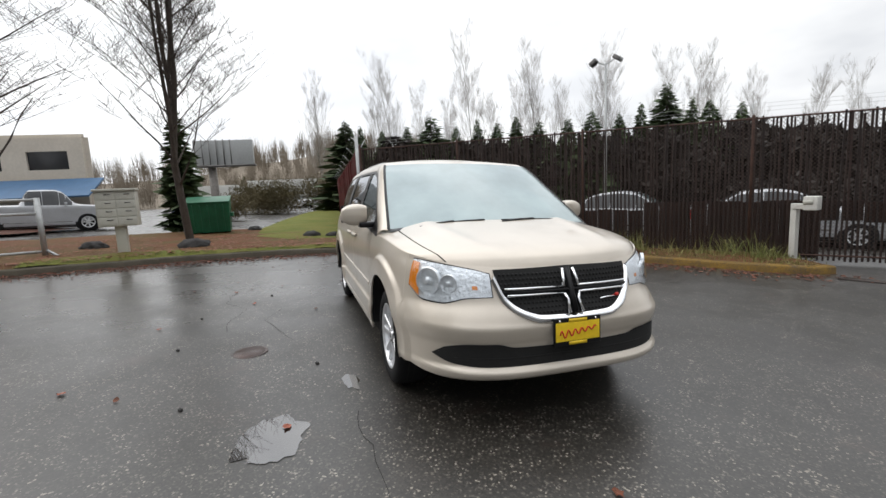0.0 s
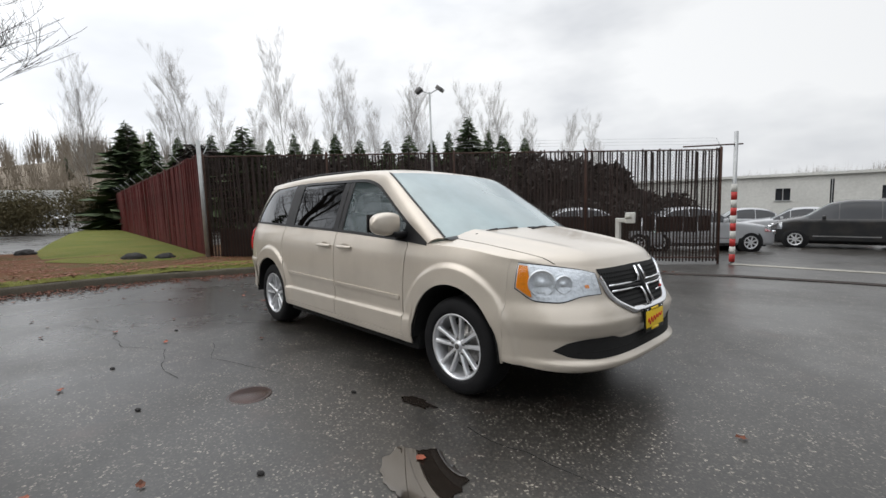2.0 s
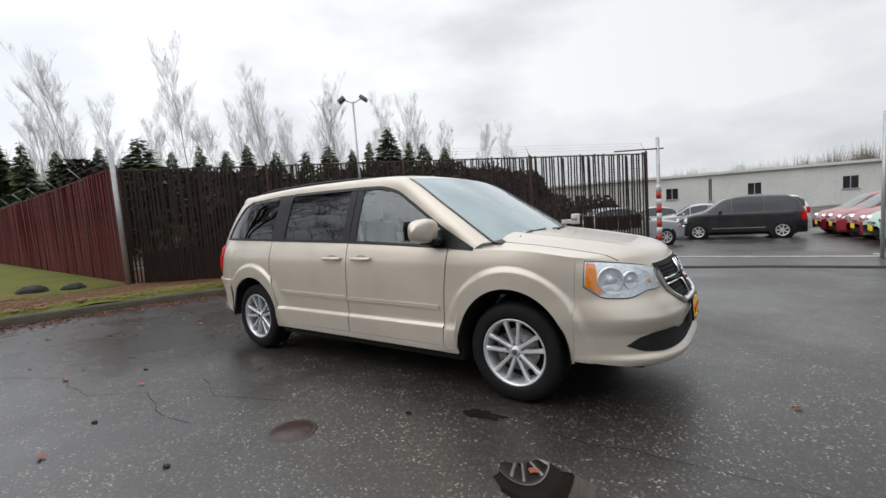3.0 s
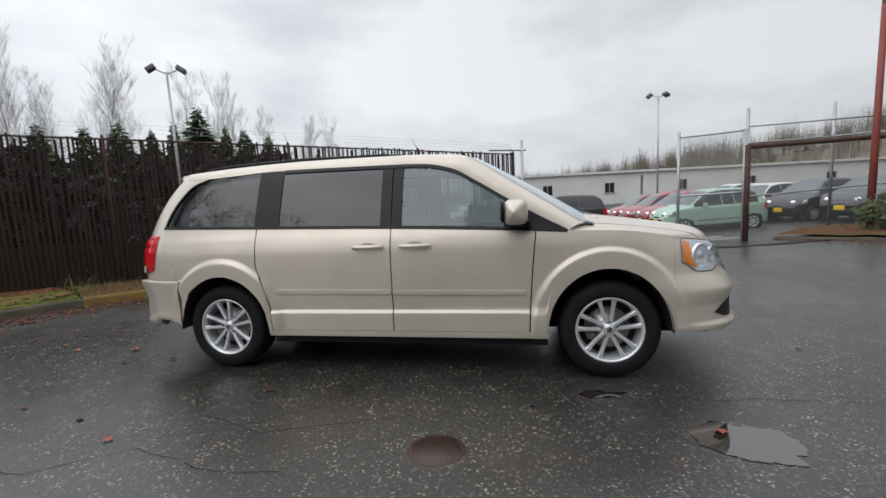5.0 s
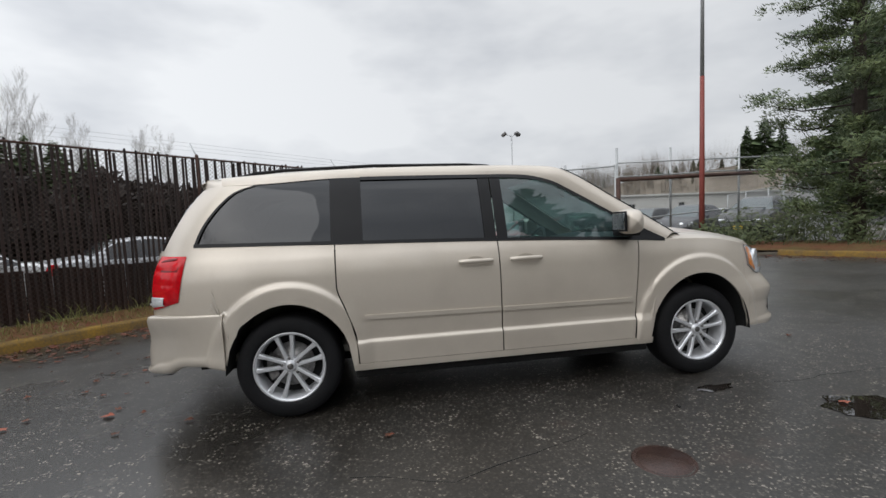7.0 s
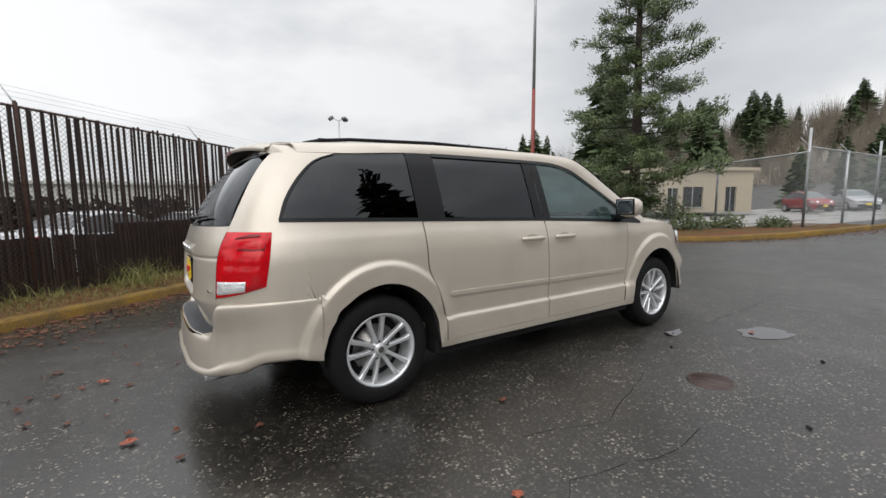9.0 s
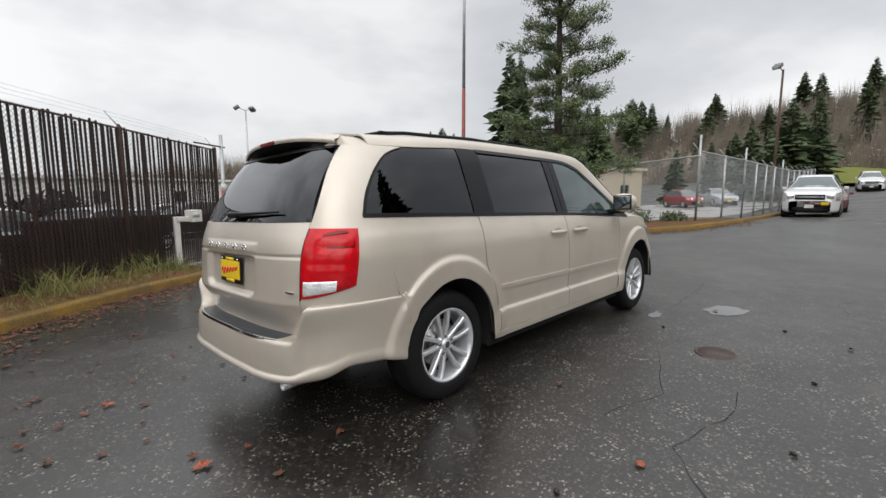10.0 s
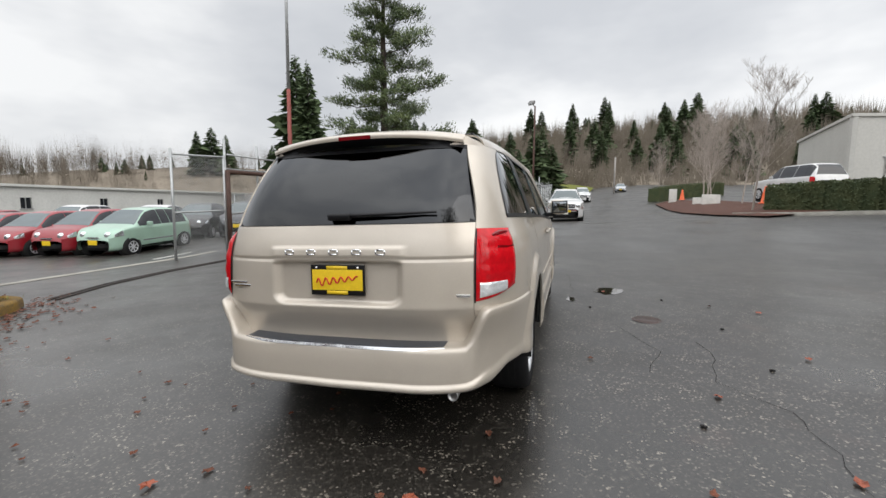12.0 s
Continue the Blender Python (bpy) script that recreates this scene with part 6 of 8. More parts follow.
STYLES = {
    # length, width, belt height, top line (x share from rear to front, height), wheel radius, wheel x, glass span, roof span
    "hatch": dict(L=3.55, W=1.63, belt=0.92, top=[(0, 0.72), (0.02, 0.98), (0.10, 1.30), (0.22, 1.47), (0.45, 1.50), (0.56, 1.44), (0.78, 0.99), (0.90, 0.90), (0.97, 0.76), (1, 0.55)], wr=0.29, wx=(0.17, 0.82), glass=(0.11, 0.72), ws=(0.565, 0.765), rg=(0.025, 0.17)),
    "wagon": dict(L=4.25, W=1.78, belt=1.02, top=[(0, 0.8), (0.02, 1.08), (0.07, 1.45), (0.15, 1.62), (0.45, 1.66), (0.58, 1.58), (0.76, 1.12), (0.90, 0.98), (0.97, 0.82), (1, 0.55)], wr=0.33, wx=(0.18, 0.81), glass=(0.06, 0.73), ws=(0.585, 0.75), rg=(0.02, 0.11)),
    "suv": dict(L=5.0, W=2.0, belt=1.18, top=[(0, 1.0), (0.015, 1.25), (0.06, 1.75), (0.12, 1.87), (0.5, 1.88), (0.58, 1.80), (0.69, 1.24), (0.86, 1.16), (0.97, 1.05), (1, 0.7)], wr=0.38, wx=(0.2, 0.8), glass=(0.05, 0.66), ws=(0.59, 0.685), rg=(0.018, 0.075)),
    "sedan": dict(L=4.5, W=1.78, belt=0.94, top=[(0, 0.72), (0.02, 0.96), (0.16, 1.04), (0.30, 1.38), (0.45, 1.45), (0.55, 1.40), (0.72, 1.0), (0.90, 0.88), (0.97, 0.75), (1, 0.5)], wr=0.32, wx=(0.19, 0.81), glass=(0.24, 0.69), ws=(0.56, 0.71), rg=(0.175, 0.295)),
    "pickup": dict(L=5.6, W=2.0, belt=1.16, top=[(0, 0.9), (0.012, 1.2), (0.40, 1.22), (0.425, 1.6), (0.46, 1.86), (0.6, 1.88), (0.65, 1.80), (0.74, 1.24), (0.88, 1.16), (0.97, 1.05), (1, 0.7)], wr=0.40, wx=(0.22, 0.8), glass=(0.43, 0.71), ws=(0.655, 0.735), rg=(0.415, 0.45)),
}
CAR_BASE = {}
M["car_screen"] = mat("car_windscreen", (0.10, 0.125, 0.13), 0.06, var=0.1, scale=2, spec=0.8)


def build_car(style, col, label, cat):
    s = STYLES[style]
    L, W, B = s["L"], s["W"] / 2, s["belt"]
    topz = lambda t: interp(t, s["top"])
    wid = lambda t: W * min(1, 1 - 0.30 * max(0, (t - 0.84) / 0.16) ** 2.2, 1 - 0.22 * max(0, (0.12 - t) / 0.12) ** 2.2)

    def sec(t, v, off=0.0):
        """v: 0 sill, 0.5 belt, 0.8 roof corner, 1 middle, on the right side."""
        z1, w = topz(t), wid(t)
        b = min(B, z1 - 0.04)
        rise = max(0.0, z1 - B - 0.04)
        wr = w - 0.30 * min(1, rise / 0.5) * (W / 0.9)
        y = interp(v, [(0, w * 0.90), (0.12, w * 0.985), (0.3, w), (0.46, w * 0.985), (0.5, w * 0.965), (0.8, wr * 0.93), (0.88, wr * 0.80), (1, 0)])
        z = interp(v, [(0, 0.22), (0.12, 0.30), (0.3, 0.62), (0.46, b - 0.03), (0.5, b), (0.8, z1 - 0.045), (0.88, z1 - 0.012), (1, z1)])
        return Vector((t * L - L / 2, -(y + off), z + off * 0.6))
    top = thing("parked_" + cat.replace(" ", "_"), label, cat)
    bm = bmesh.new()
    for sg in (1, -1):
        grid(lambda u, v: Vector((1, sg, 1)) * sec(u, v), 48, 22, flip=sg < 0, bm=bm)
    bmesh.ops.remove_doubles(bm, verts=bm.verts, dist=0.0005)
    bd = part("body", bm, col, top)
    g0, g1 = s["glass"]
    for sg in (1, -1):
        cuts = [g0, lerp(g0, g1, 0.36), lerp(g0, g1, 0.37), lerp(g0, g1, 0.72 if style != "hatch" else 0.55), lerp(g0, g1, 0.73 if style != "hatch" else 0.56), g1]
        for a, b in ((cuts[0], cuts[1]), (cuts[2], cuts[3]), (cuts[4], cuts[5])):
            part("side_window", grid(lambda u, v: Vector((1, sg, 1)) * sec(lerp(a, b, u), lerp(0.515, 0.775, v), 0.004), 10, 6, flip=sg < 0), M["dark_glass"], top)
        a = s["wx"][1]
        lamp = part("headlight", grid(lambda u, v: Vector((1, sg, 1)) * sec(lerp(0.90, 0.965, u), lerp(0.33, 0.47, v), 0.008), 6, 4, flip=sg < 0), M["reflector"], top)
        part("tail_light", grid(lambda u, v: Vector((1, sg, 1)) * sec(lerp(0.008, 0.05, u), lerp(0.33, 0.48, v), 0.006), 4, 4, flip=sg < 0), M["red_lens"], top)
        bm = bmesh.new()
        cube(bm, (lerp(g0, g1, 0.86) * L - L / 2, -sg * (W + 0.09), B + 0.08), (0.10, 0.17, 0.13), bevel=0.03)
        part("mirror", bm, col, top)
        part("sill_trim", grid(lambda u, v: Vector((1, sg, 1)) * sec(lerp(0.28, 0.72, u), lerp(0.02, 0.11, v), 0.006), 8, 2, flip=sg < 0), M["black_trim"], top)
        part("door_trim", grid(lambda u, v: Vector((1, sg, 1)) * sec(lerp(0.30, 0.70, u), lerp(0.205, 0.225, v), 0.006), 8, 1, flip=sg < 0), M["chrome"], top)
    part("windscreen", grid(lambda u, v: (lambda p: Vector((p.x, p.y * (1 if v < 0.5 else -1), p.z)))(sec(lerp(s["ws"][0], s["ws"][1], u), 1 - 0.17 * abs(v * 2 - 1), 0.006)), 8, 16, flip=False), M["car_screen"], top)
    part("windscreen_back", grid(lambda u, v: (lambda p: Vector((p.x, p.y * (1 if v < 0.5 else -1), p.z)))(sec(lerp(s["ws"][0], s["ws"][1], u), 1 - 0.17 * abs(v * 2 - 1), 0.003)), 8, 16), M["dash"], top)
    part("rear_window", grid(lambda u, v: (lambda p: Vector((p.x, p.y * (1 if v < 0.5 else -1), p.z)))(sec(lerp(s["rg"][0], s["rg"][1], u), 1 - 0.17 * abs(v * 2 - 1), 0.006)), 8, 16), M["dark_glass"], top)
    part("front_intake", grid(lambda u, v: (lambda p: Vector((p.x, p.y * (1 if v < 0.5 else -1), p.z)))((lambda p: Vector((p.x + 0.02, p.y, p.z)))(Vector((L / 2 - 0.012 - 0.30 * abs(v * 2 - 1) ** 2.2, -wid(1) * abs(v * 2 - 1) * 0.86, lerp(0.30, 0.44, u))))), 3, 14), M["under"], top)
    gz = {"suv": 0.86, "pickup": 0.86, "wagon": 0.72}.get(style, 0.62)
    bm = bmesh.new()
    cube(bm, (L / 2 - 0.035, 0, gz), (0.10, W * (0.45 if style == "hatch" else 1.0), 0.20 if gz > 0.8 else 0.04 if style == "hatch" else 0.07), bevel=0.015)
    grl = part("grille", bm, M["under"], top)
    bm = bmesh.new()
    cube(bm, (L / 2 + 0.016, 0, gz), (0.012, W * (0.62 if style == "hatch" else 0.94), 0.03 if style != "hatch" else 0.018), bevel=0.004)
    part("grille_bar", bm, M["chrome"], grl)
    for sg in (1, -1):
        bm = bmesh.new()
        if style == "hatch":
            lathe(bm, [(0.001, 0.045), (0.06, 0.038), (0.095, 0.012), (0.105, -0.03), (0.10, -0.12)], 20)
            bmesh.ops.transform(bm, matrix=pose(L / 2 - 0.085, sg * W * 0.56, gz + 0.085, 0, 0, -90 + sg * 14), verts=bm.verts)
            part("front_lamp", bm, M["reflector"], top)
            continue
        cube(bm, (L / 2 - 0.075, sg * W * 0.66, gz + 0.01), (0.12, W * 0.24, 0.17 if gz > 0.8 else 0.12), Euler((0, 0, radians(-sg * 14))).to_matrix(), bevel=0.035)
        part("front_lamp", bm, M["reflector"], top)
    bm = bmesh.new()
    cube(bm, (L / 2 + 0.012, 0, 0.47), (0.02, 0.31, 0.15), bevel=0.004)
    part("number_plate", bm, M["white_paint"] if style in ("suv", "pickup") else M["plate_yellow"], top)
    bm = bmesh.new()
    cube(bm, (0, 0, 0.24), (L * 0.86, W * 1.7, 0.12), bevel=0.03)
    part("underbody", bm, M["under"], top)
    for t in s["wx"]:
        for sg in (1, -1):
            x, r = t * L - L / 2, s["wr"]
            bm = bmesh.new()
            lathe(bm, [(0.001, 0.012), (r * 1.16, 0.010), (r * 1.18, 0.0), (r * 1.18, -0.25)], 24)
            bmesh.ops.transform(bm, matrix=pose(x, -sg * (W * 0.985), r, 0, 0, 180 if sg > 0 else 0), verts=bm.verts)
            part("wheel_arch", bm, M["under"], top)
            wh = new("wheel")
            wh.parent = top
            wh.matrix_basis = pose(x, -sg * (W * 0.985), r, 0, 0, 180 if sg > 0 else 0)
            bm = bmesh.new()
            lathe(bm, [(r * 0.62, 0.025), (r * 0.7, 0.03), (r * 0.92, 0.026), (r, 0.0), (r, -0.18), (r * 0.6, -0.2)], 24)
            part("tyre", bm, M["rubber"], wh)
            bm = bmesh.new()
            lathe(bm, [(0.001, 0.018), (r * 0.2, 0.018), (r * 0.24, 0.012)], 20)
            lathe(bm, [(r * 0.55, 0.02), (r * 0.64, 0.03), (r * 0.66, 0.02)], 20)
            for k in range(7):
                a = 2 * math.pi * k / 7
                cube(bm, (r * 0.38 * math.cos(a), 0.014, r * 0.38 * math.sin(a)), (r * 0.45, 0.012, r * 0.14), Euler((0, -a, 0)).to_matrix())
            part("rim", bm, M["alloy"], wh, smooth=False)
            bm = bmesh.new()
            lathe(bm, [(0.001, 0.006), (r * 0.62, 0.006)], 20)
            part("wheel_back", bm, M["under"], wh)
    return top


def car(style, colname, c, x, y, head, label, cat="car", z=None, group="cars parked in the lot"):
    key = (style, colname)
    zz = gh(x, y) if z is None else z
    slope = math.degrees(math.atan2(gh(x + math.cos(radians(head)), y + math.sin(radians(head))) - zz, 1)) if z is None else 0
    m = pose(x, y, zz, 0, -slope, head)
    if key not in CAR_BASE:
        CAR_BASE[key] = build_car(style, car_paint(colname, c), label, cat)
        CAR_BASE[key].matrix_world = m
        return tagged(CAR_BASE[key], group=group)
    return tagged(copy_thing(CAR_BASE[key], m), label, cat, group)


RED, MINT, BLACK, WHITE, SILVER, DARK = (0.27, 0.005, 0.014), (0.34, 0.50, 0.40), (0.012, 0.013, 0.015), (0.72, 0.72, 0.72), (0.42, 0.43, 0.45), (0.035, 0.038, 0.045)
car("wagon", "black", BLACK, 2.4, 17.5, 186, "black compact wagon parked side-on in the lot", "car")
car("hatch", "red", RED, 7.0, 17.4, 188, "small red hatchback parked in the row", "small car")
car("hatch", "red", RED, 7.3, 15.4, 188, "small red hatchback parked in the row", "small car")
car("hatch", "red", RED, 6.8, 19.4, 188, "small red hatchback parked in the row", "small car")
car("hatch", "mint", MINT, 7.4, 13.5, 188, "small mint green hatchback parked in the row", "small car")
car("hatch", "white", WHITE, 10.6, 16.4, 206, "small white hatchback parked behind the mesh gate", "small car")
car("hatch", "black", BLACK, 11.7, 15.0, 206, "small black hatchback parked behind the mesh gate", "small car")
car("hatch", "charcoal", DARK, 12.6, 13.3, 207, "small dark grey hatchback parked near the pole", "small car")
car("wagon", "black", BLACK, 14.4, 11.6, 207, "black wagon parked behind the shrubs", "car")
car("sedan", "silver", SILVER, 0.8, 20.3, 188, "silver car behind the black wagon", "car")
car("sedan", "silver", SILVER, -1.6, 22.0, 200, "silver car parked near the gate", "car")
car("wagon", "white", WHITE, 3.2, 25.5, 186, "white wagon in the second row", "car")
car("hatch", "red", RED, 9.6, 25.5, 205, "small red hatchback in the second row", "small car")
car("wagon", "white", WHITE, 12.5, 24.0, 200, "white wagon in the second row", "car")
car("sedan", "silver", SILVER, 16.0, 22.0, 200, "silver car in the second row", "car")
car("sedan", "silver", SILVER, 20.0, 20.5, 205, "silver car in the second row", "car")
car("hatch", "red", RED, 37.5, 8.6, 230, "small red car in the far yard", "small car", group="cars in the far yard")
car("sedan", "silver", SILVER, 39.5, 6.6, 215, "silver car in the far yard", "car", group="cars in the far yard")
# behind the slatted fence
for x, y, h, col, cc in ((-3.6, 10.6, 42, "silver", SILVER), (-6.6, 8.4, 40, "silver", SILVER), (-9.4, 6.3, 44, "white", WHITE), (-1.2, 13.4, 40, "silver", SILVER)):
    car("sedan", col, cc, x, y, h, "pale car half hidden behind the slatted fence", "car", group="cars behind the fence")
# along the road
car("suv", "white_truck", (0.66, 0.66, 0.65), 23.4, -0.85, 181, "white sport utility parked at the kerb, facing downhill", "suv", group="cars along the road")
car("sedan", "dark_red", (0.12, 0.015, 0.02), 29.6, -1.0, 181, "dark red car parked behind the white one", "car", group="cars along the road")
car("suv", "white_truck", (0.66, 0.66, 0.65), 58, -2.6, 183, "white sport utility further up the road", "suv", group="cars along the road")
car("sedan", "silver", SILVER, 80, -9.6, 176, "silver car parked far up the road", "car", group="cars along the road")
car("suv", "white_truck", (0.66, 0.66, 0.65), 24.2, -13.0, 12, "white sport utility behind the hedge", "suv", z=gh(24.2, -13.0) + 0.35, group="cars along the road")
car("pickup", "silver", SILVER, -20.0, -12.5, 113, "silver pickup truck across the street", "pickup", group="cars across the street")
car("suv", "white_truck", (0.66, 0.66, 0.65), -62, -0.5, 15, "white sport utility far down the street", "suv", group="cars across the street")
car("sedan", "blue", (0.03, 0.06, 0.14), -34, -9.5, 10, "dark blue car by the far road", "car", group="cars across the street")


# ---- buildings ----
def box_building(name, label, corners, z0, z1, wall, roof_edge=0.25, windows=(), parent_m=None, thick=0.3):
    """A flat-roofed building on a plan of corners, with real window openings set in as framed, recessed panes."""
    top = thing(name, label, "building")
    n = len(corners)
    for i in range(n):
        a, b = Vector(corners[i]), Vector(corners[(i + 1) % n])
        L = (b - a).length
        d = (b - a) / L
        nrm = Vector((d.y, -d.x))
        ws = sorted([w for w in windows if w[0] == i], key=lambda w: w[1])

        def slab(s0, s1, h0, h1):
            if s1 - s0 < 0.01 or h1 - h0 < 0.01:
                return
            bm = bmesh.new()
            c = a + d * (s0 + s1) / 2 - nrm * thick / 2
            cube(bm, (c.x, c.y, (h0 + h1) / 2), (s1 - s0, thick, h1 - h0), Euler((0, 0, math.atan2(d.y, d.x))).to_matrix())
            part("wall_panel", bm, wall, top, smooth=False)
        s = 0
        for _, w0, w1, h0, h1 in ws:
            slab(s, w0, z0, z1)
            slab(w0, w1, z0, h0)
            slab(w0, w1, h1, z1)
            s = w1
        slab(s, L, z0, z1)
        for _, w0, w1, h0, h1 in ws:
            rot = Euler((0, 0, math.atan2(d.y, d.x))).to_matrix()
            c = a + d * (w0 + w1) / 2 - nrm * 0.14
            bm = bmesh.new()
            cube(bm, (c.x, c.y, (h0 + h1) / 2), (w1 - w0, 0.03, h1 - h0), rot)
            win = part("window", bm, M["dark_glass"], top, smooth=False)
            bm = bmesh.new()
            c2 = a + d * (w0 + w1) / 2 + nrm * 0.02
            cube(bm, (c2.x, c2.y, h0 - 0.04), (w1 - w0 + 0.2, 0.16, 0.07), rot)
            cube(bm, (c2.x - nrm.x * 0.1, c2.y - nrm.y * 0.1, (h0 + h1) / 2), (0.06, 0.06, h1 - h0), rot)
            part("frame", bm, M["galv"], win, smooth=False)
    bm = bmesh.new()
    cx, cy = sum(c[0] for c in corners) / n, sum(c[1] for c in corners) / n
    vs = [bm.verts.new((c[0] + math.copysign(roof_edge, c[0] - cx), c[1] + math.copysign(roof_edge, c[1] - cy), z1 + h)) for h in (0.0, 0.22) for c in corners]
    bm.faces.new(vs[:n][::-1])
    bm.faces.new(vs[n:])
    for i in range(n):
        bm.faces.new((vs[i], vs[(i + 1) % n], vs[n + (i + 1) % n], vs[n + i]))
    part("roof", bm, wall, top, smooth=False)
    return top


wins = [(0, s, s + 1.0, 0.55, 1.55) for s in (14, 22.5, 29, 35.5, 43, 50, 58, 66)] + [(0, 26, 26.25, 0.2, 2.2), (0, 39.2, 39.45, 0.2, 2.2)]
box_building("long_warehouse", "long low weathered white warehouse with small windows", [(-26, 40.5), (58, 52), (55, 75), (-29, 62)], -0.95, 2.55, M["bld_white"], 0.3, wins)
box_building("tan_building", "low tan building beyond the mesh fence", [(27.0, 13.6), (33.6, 10.7), (38, 18), (31, 21)], 0.2, 3.15, M["bld_tan"], 0.3, [(0, 0.4, 1.2, 0.25, 1.9), (0, 1.6, 3.2, 0.6, 2.0), (0, 5.0, 5.9, 0.25, 2.0)])
box_building("corner_building", "pale grey two-storey office building behind the hedge", [(35.8, -21.0), (39.0, -35), (56, -38), (51, -24)], 0.6, 7.9, M["bld_grey"], 0.15, [(0, 2.5, 12.5, 5.0, 6.6), (0, 2.5, 12.5, 2.2, 3.6)])
west = box_building("awning_building", "two-storey pale office building with a blue canopy", [(-35, -15.8), (-38, -40), (-70, -46), (-66, -29)], 0.2, 6.6, M["bld_cream"], 0.1, [(0, 1.0, 3.6, 4.3, 5.6), (0, 5.2, 8.6, 4.3, 5.6), (0, 10, 14, 4.3, 5.6), (0, 16, 20, 4.3, 5.6), (3, 2.0, 7.0, 4.3, 5.6)])
bm = bmesh.new()
grid(lambda u, v: (lerp(-34.2, -36.9, u) + 3.0 * v, lerp(-14.6, -38, u), lerp(3.6, 2.3, v)), 12, 3, bm=bm, thick=0.12)
bmesh.ops.recalc_face_normals(bm, faces=bm.faces)
part("canopy", bm, M["blue_roof"], west, "blue sheet canopy", smooth=False)
box_building("white_shed", "white industrial shed across the street", [(-70, 2), (-70, -8), (-85, -8), (-85, 2)], 0, 4.2, M["bld_white"], 0.2, [(0, 2, 4, 0.5, 2.5)])
box_building("white_shed", "low white store far down the street", [(-62, -9), (-62, -14), (-72, -14), (-72, -9)], 0, 3.4, M["bld_white"], 0.2, [(0, 1, 3.5, 0.6, 2.2)])


# ---- poles, gates, mesh fences ----
def pole(name, label, x, y, h, r0, r1, material, heads=(), zig=0.0):
    z = gh(x, y)
    top = thing(name, label, "pole")
    bm = bmesh.new()
    tube(bm, [(x, y, z - 0.2), (x, y, z + h * 0.5), (x + zig, y, z + h)], [r0, (r0 + r1) / 2, r1], 10)
    p = part("shaft", bm, material, top)
    for az in heads:
        d = Vector((math.cos(radians(az)), math.sin(radians(az)), 0))
        o = Vector((x, y, z + h))
        bm = bmesh.new()
        tube(bm, [o - Vector((0, 0, 0.1)), o + d * 0.45 + Vector((0, 0, 0.1))], 0.03, 6)
        part("arm", bm, material, top)
        bm = bmesh.new()
        rot = d.to_track_quat('X', 'Z').to_matrix() @ Euler((0, radians(35), 0)).to_matrix()
        cube(bm, o + d * 0.62 + Vector((0, 0, 0.12)), (0.42, 0.44, 0.22), rot, bevel=0.05)
        hd = part("flood_lamp", bm, M["steel_dark"], top)
        bm = bmesh.new()
        cube(bm, o + d * 0.62 + Vector((0, 0, 0.12)) + rot @ Vector((0.215, 0, 0)), (0.01, 0.38, 0.17), rot)
        part("lamp_glass", bm, M["galv"], hd)
    return top


pole("flood_light_pole", "tall grey pole with two floodlights behind the fence", -15.4, 14.6, 8.2, 0.075, 0.05, M["galv"], (30, 215))
pole("flood_light_pole", "slim grey lamp pole in the car lot", 10.7, 31.8, 8.3, 0.07, 0.05, M["galv"], (20, 150))
pole("flood_light_pole", "rust-brown lamp pole by the mesh fence", 31.0, 1.75, 8.6, 0.09, 0.06, M["rust_post"], (160,))
rp = pole("red_pole", "tall rust-red steel pole with a grey upper half beside the gate", 9.3, 8.55, 5.4, 0.085, 0.066, M["red_pole"])
bm = bmesh.new()
z = gh(9.3, 8.55)
tube(bm, [(9.3, 8.55, z + 5.35), (9.3, 8.55, z + 11.5)], [0.062, 0.038], 10)
part("upper_shaft", bm, M["galv"], rp, "grey steel upper shaft")
pole("utility_pole", "weathered pole on the hillside road", 74, -8.0, 6.0, 0.14, 0.12, M["pale_bark"])


def mesh_fence(pts, h, label, posts=3.0, base=0.05, extra=0.0, arms=False, top_rail=True, mid=False, name="mesh_fence", mesh="thin_veil"):
    top = thing(name, label, "fence", kind="structure")
    total = 0
    fb = bmesh.new()
    uvl = fb.loops.layers.uv.new("UVMap")
    for a, b in zip(pts, pts[1:]):
        a, b = Vector(a), Vector(b)
        L = (b - a).length
        k = max(1, round(L / posts))
        for i in range(k + 1):
            p = a.lerp(b, i / k)
            z = gh(p.x, p.y) + base
            bm = bmesh.new()
            tube(bm, [(p.x, p.y, z - 0.2), (p.x, p.y, z + h + (extra if i in (0,) else 0.04))], 0.038, 8)
            po = part("post", bm, M["galv"], top)
            if arms:
                bm = bmesh.new()
                tube(bm, [(p.x, p.y, z + h), (p.x + 0.05, p.y + 0.25, z + h + 0.3)], 0.012, 4)
                part("barb_arm", bm, M["galv"], po)
        for hh in [h] * top_rail + [h * 0.45] * mid:
            bm = bmesh.new()
            tube(bm, [(*a.lerp(b, i / 8), gh(*a.lerp(b, i / 8)) + base + hh) for i in range(9)], 0.026, 6)
            part("rail", bm, M["galv"], top)
        for i in range(8):
            p, q = a.lerp(b, i / 8), a.lerp(b, (i + 1) / 8)
            z0, z1 = gh(p.x, p.y) + base, gh(q.x, q.y) + base
            f = fb.faces.new([fb.verts.new(c) for c in ((p.x, p.y, z0), (q.x, q.y, z1), (q.x, q.y, z1 + h), (p.x, p.y, z0 + h))])
            for lp, uv in zip(f.loops, ((total + L * i / 8, 0), (total + L * (i + 1) / 8, 0), (total + L * (i + 1) / 8, h), (total + L * i / 8, h))):
                lp[uvl].uv = uv
        total += L
    part("wire_mesh", fb, M[mesh], top, smooth=False)
    return top


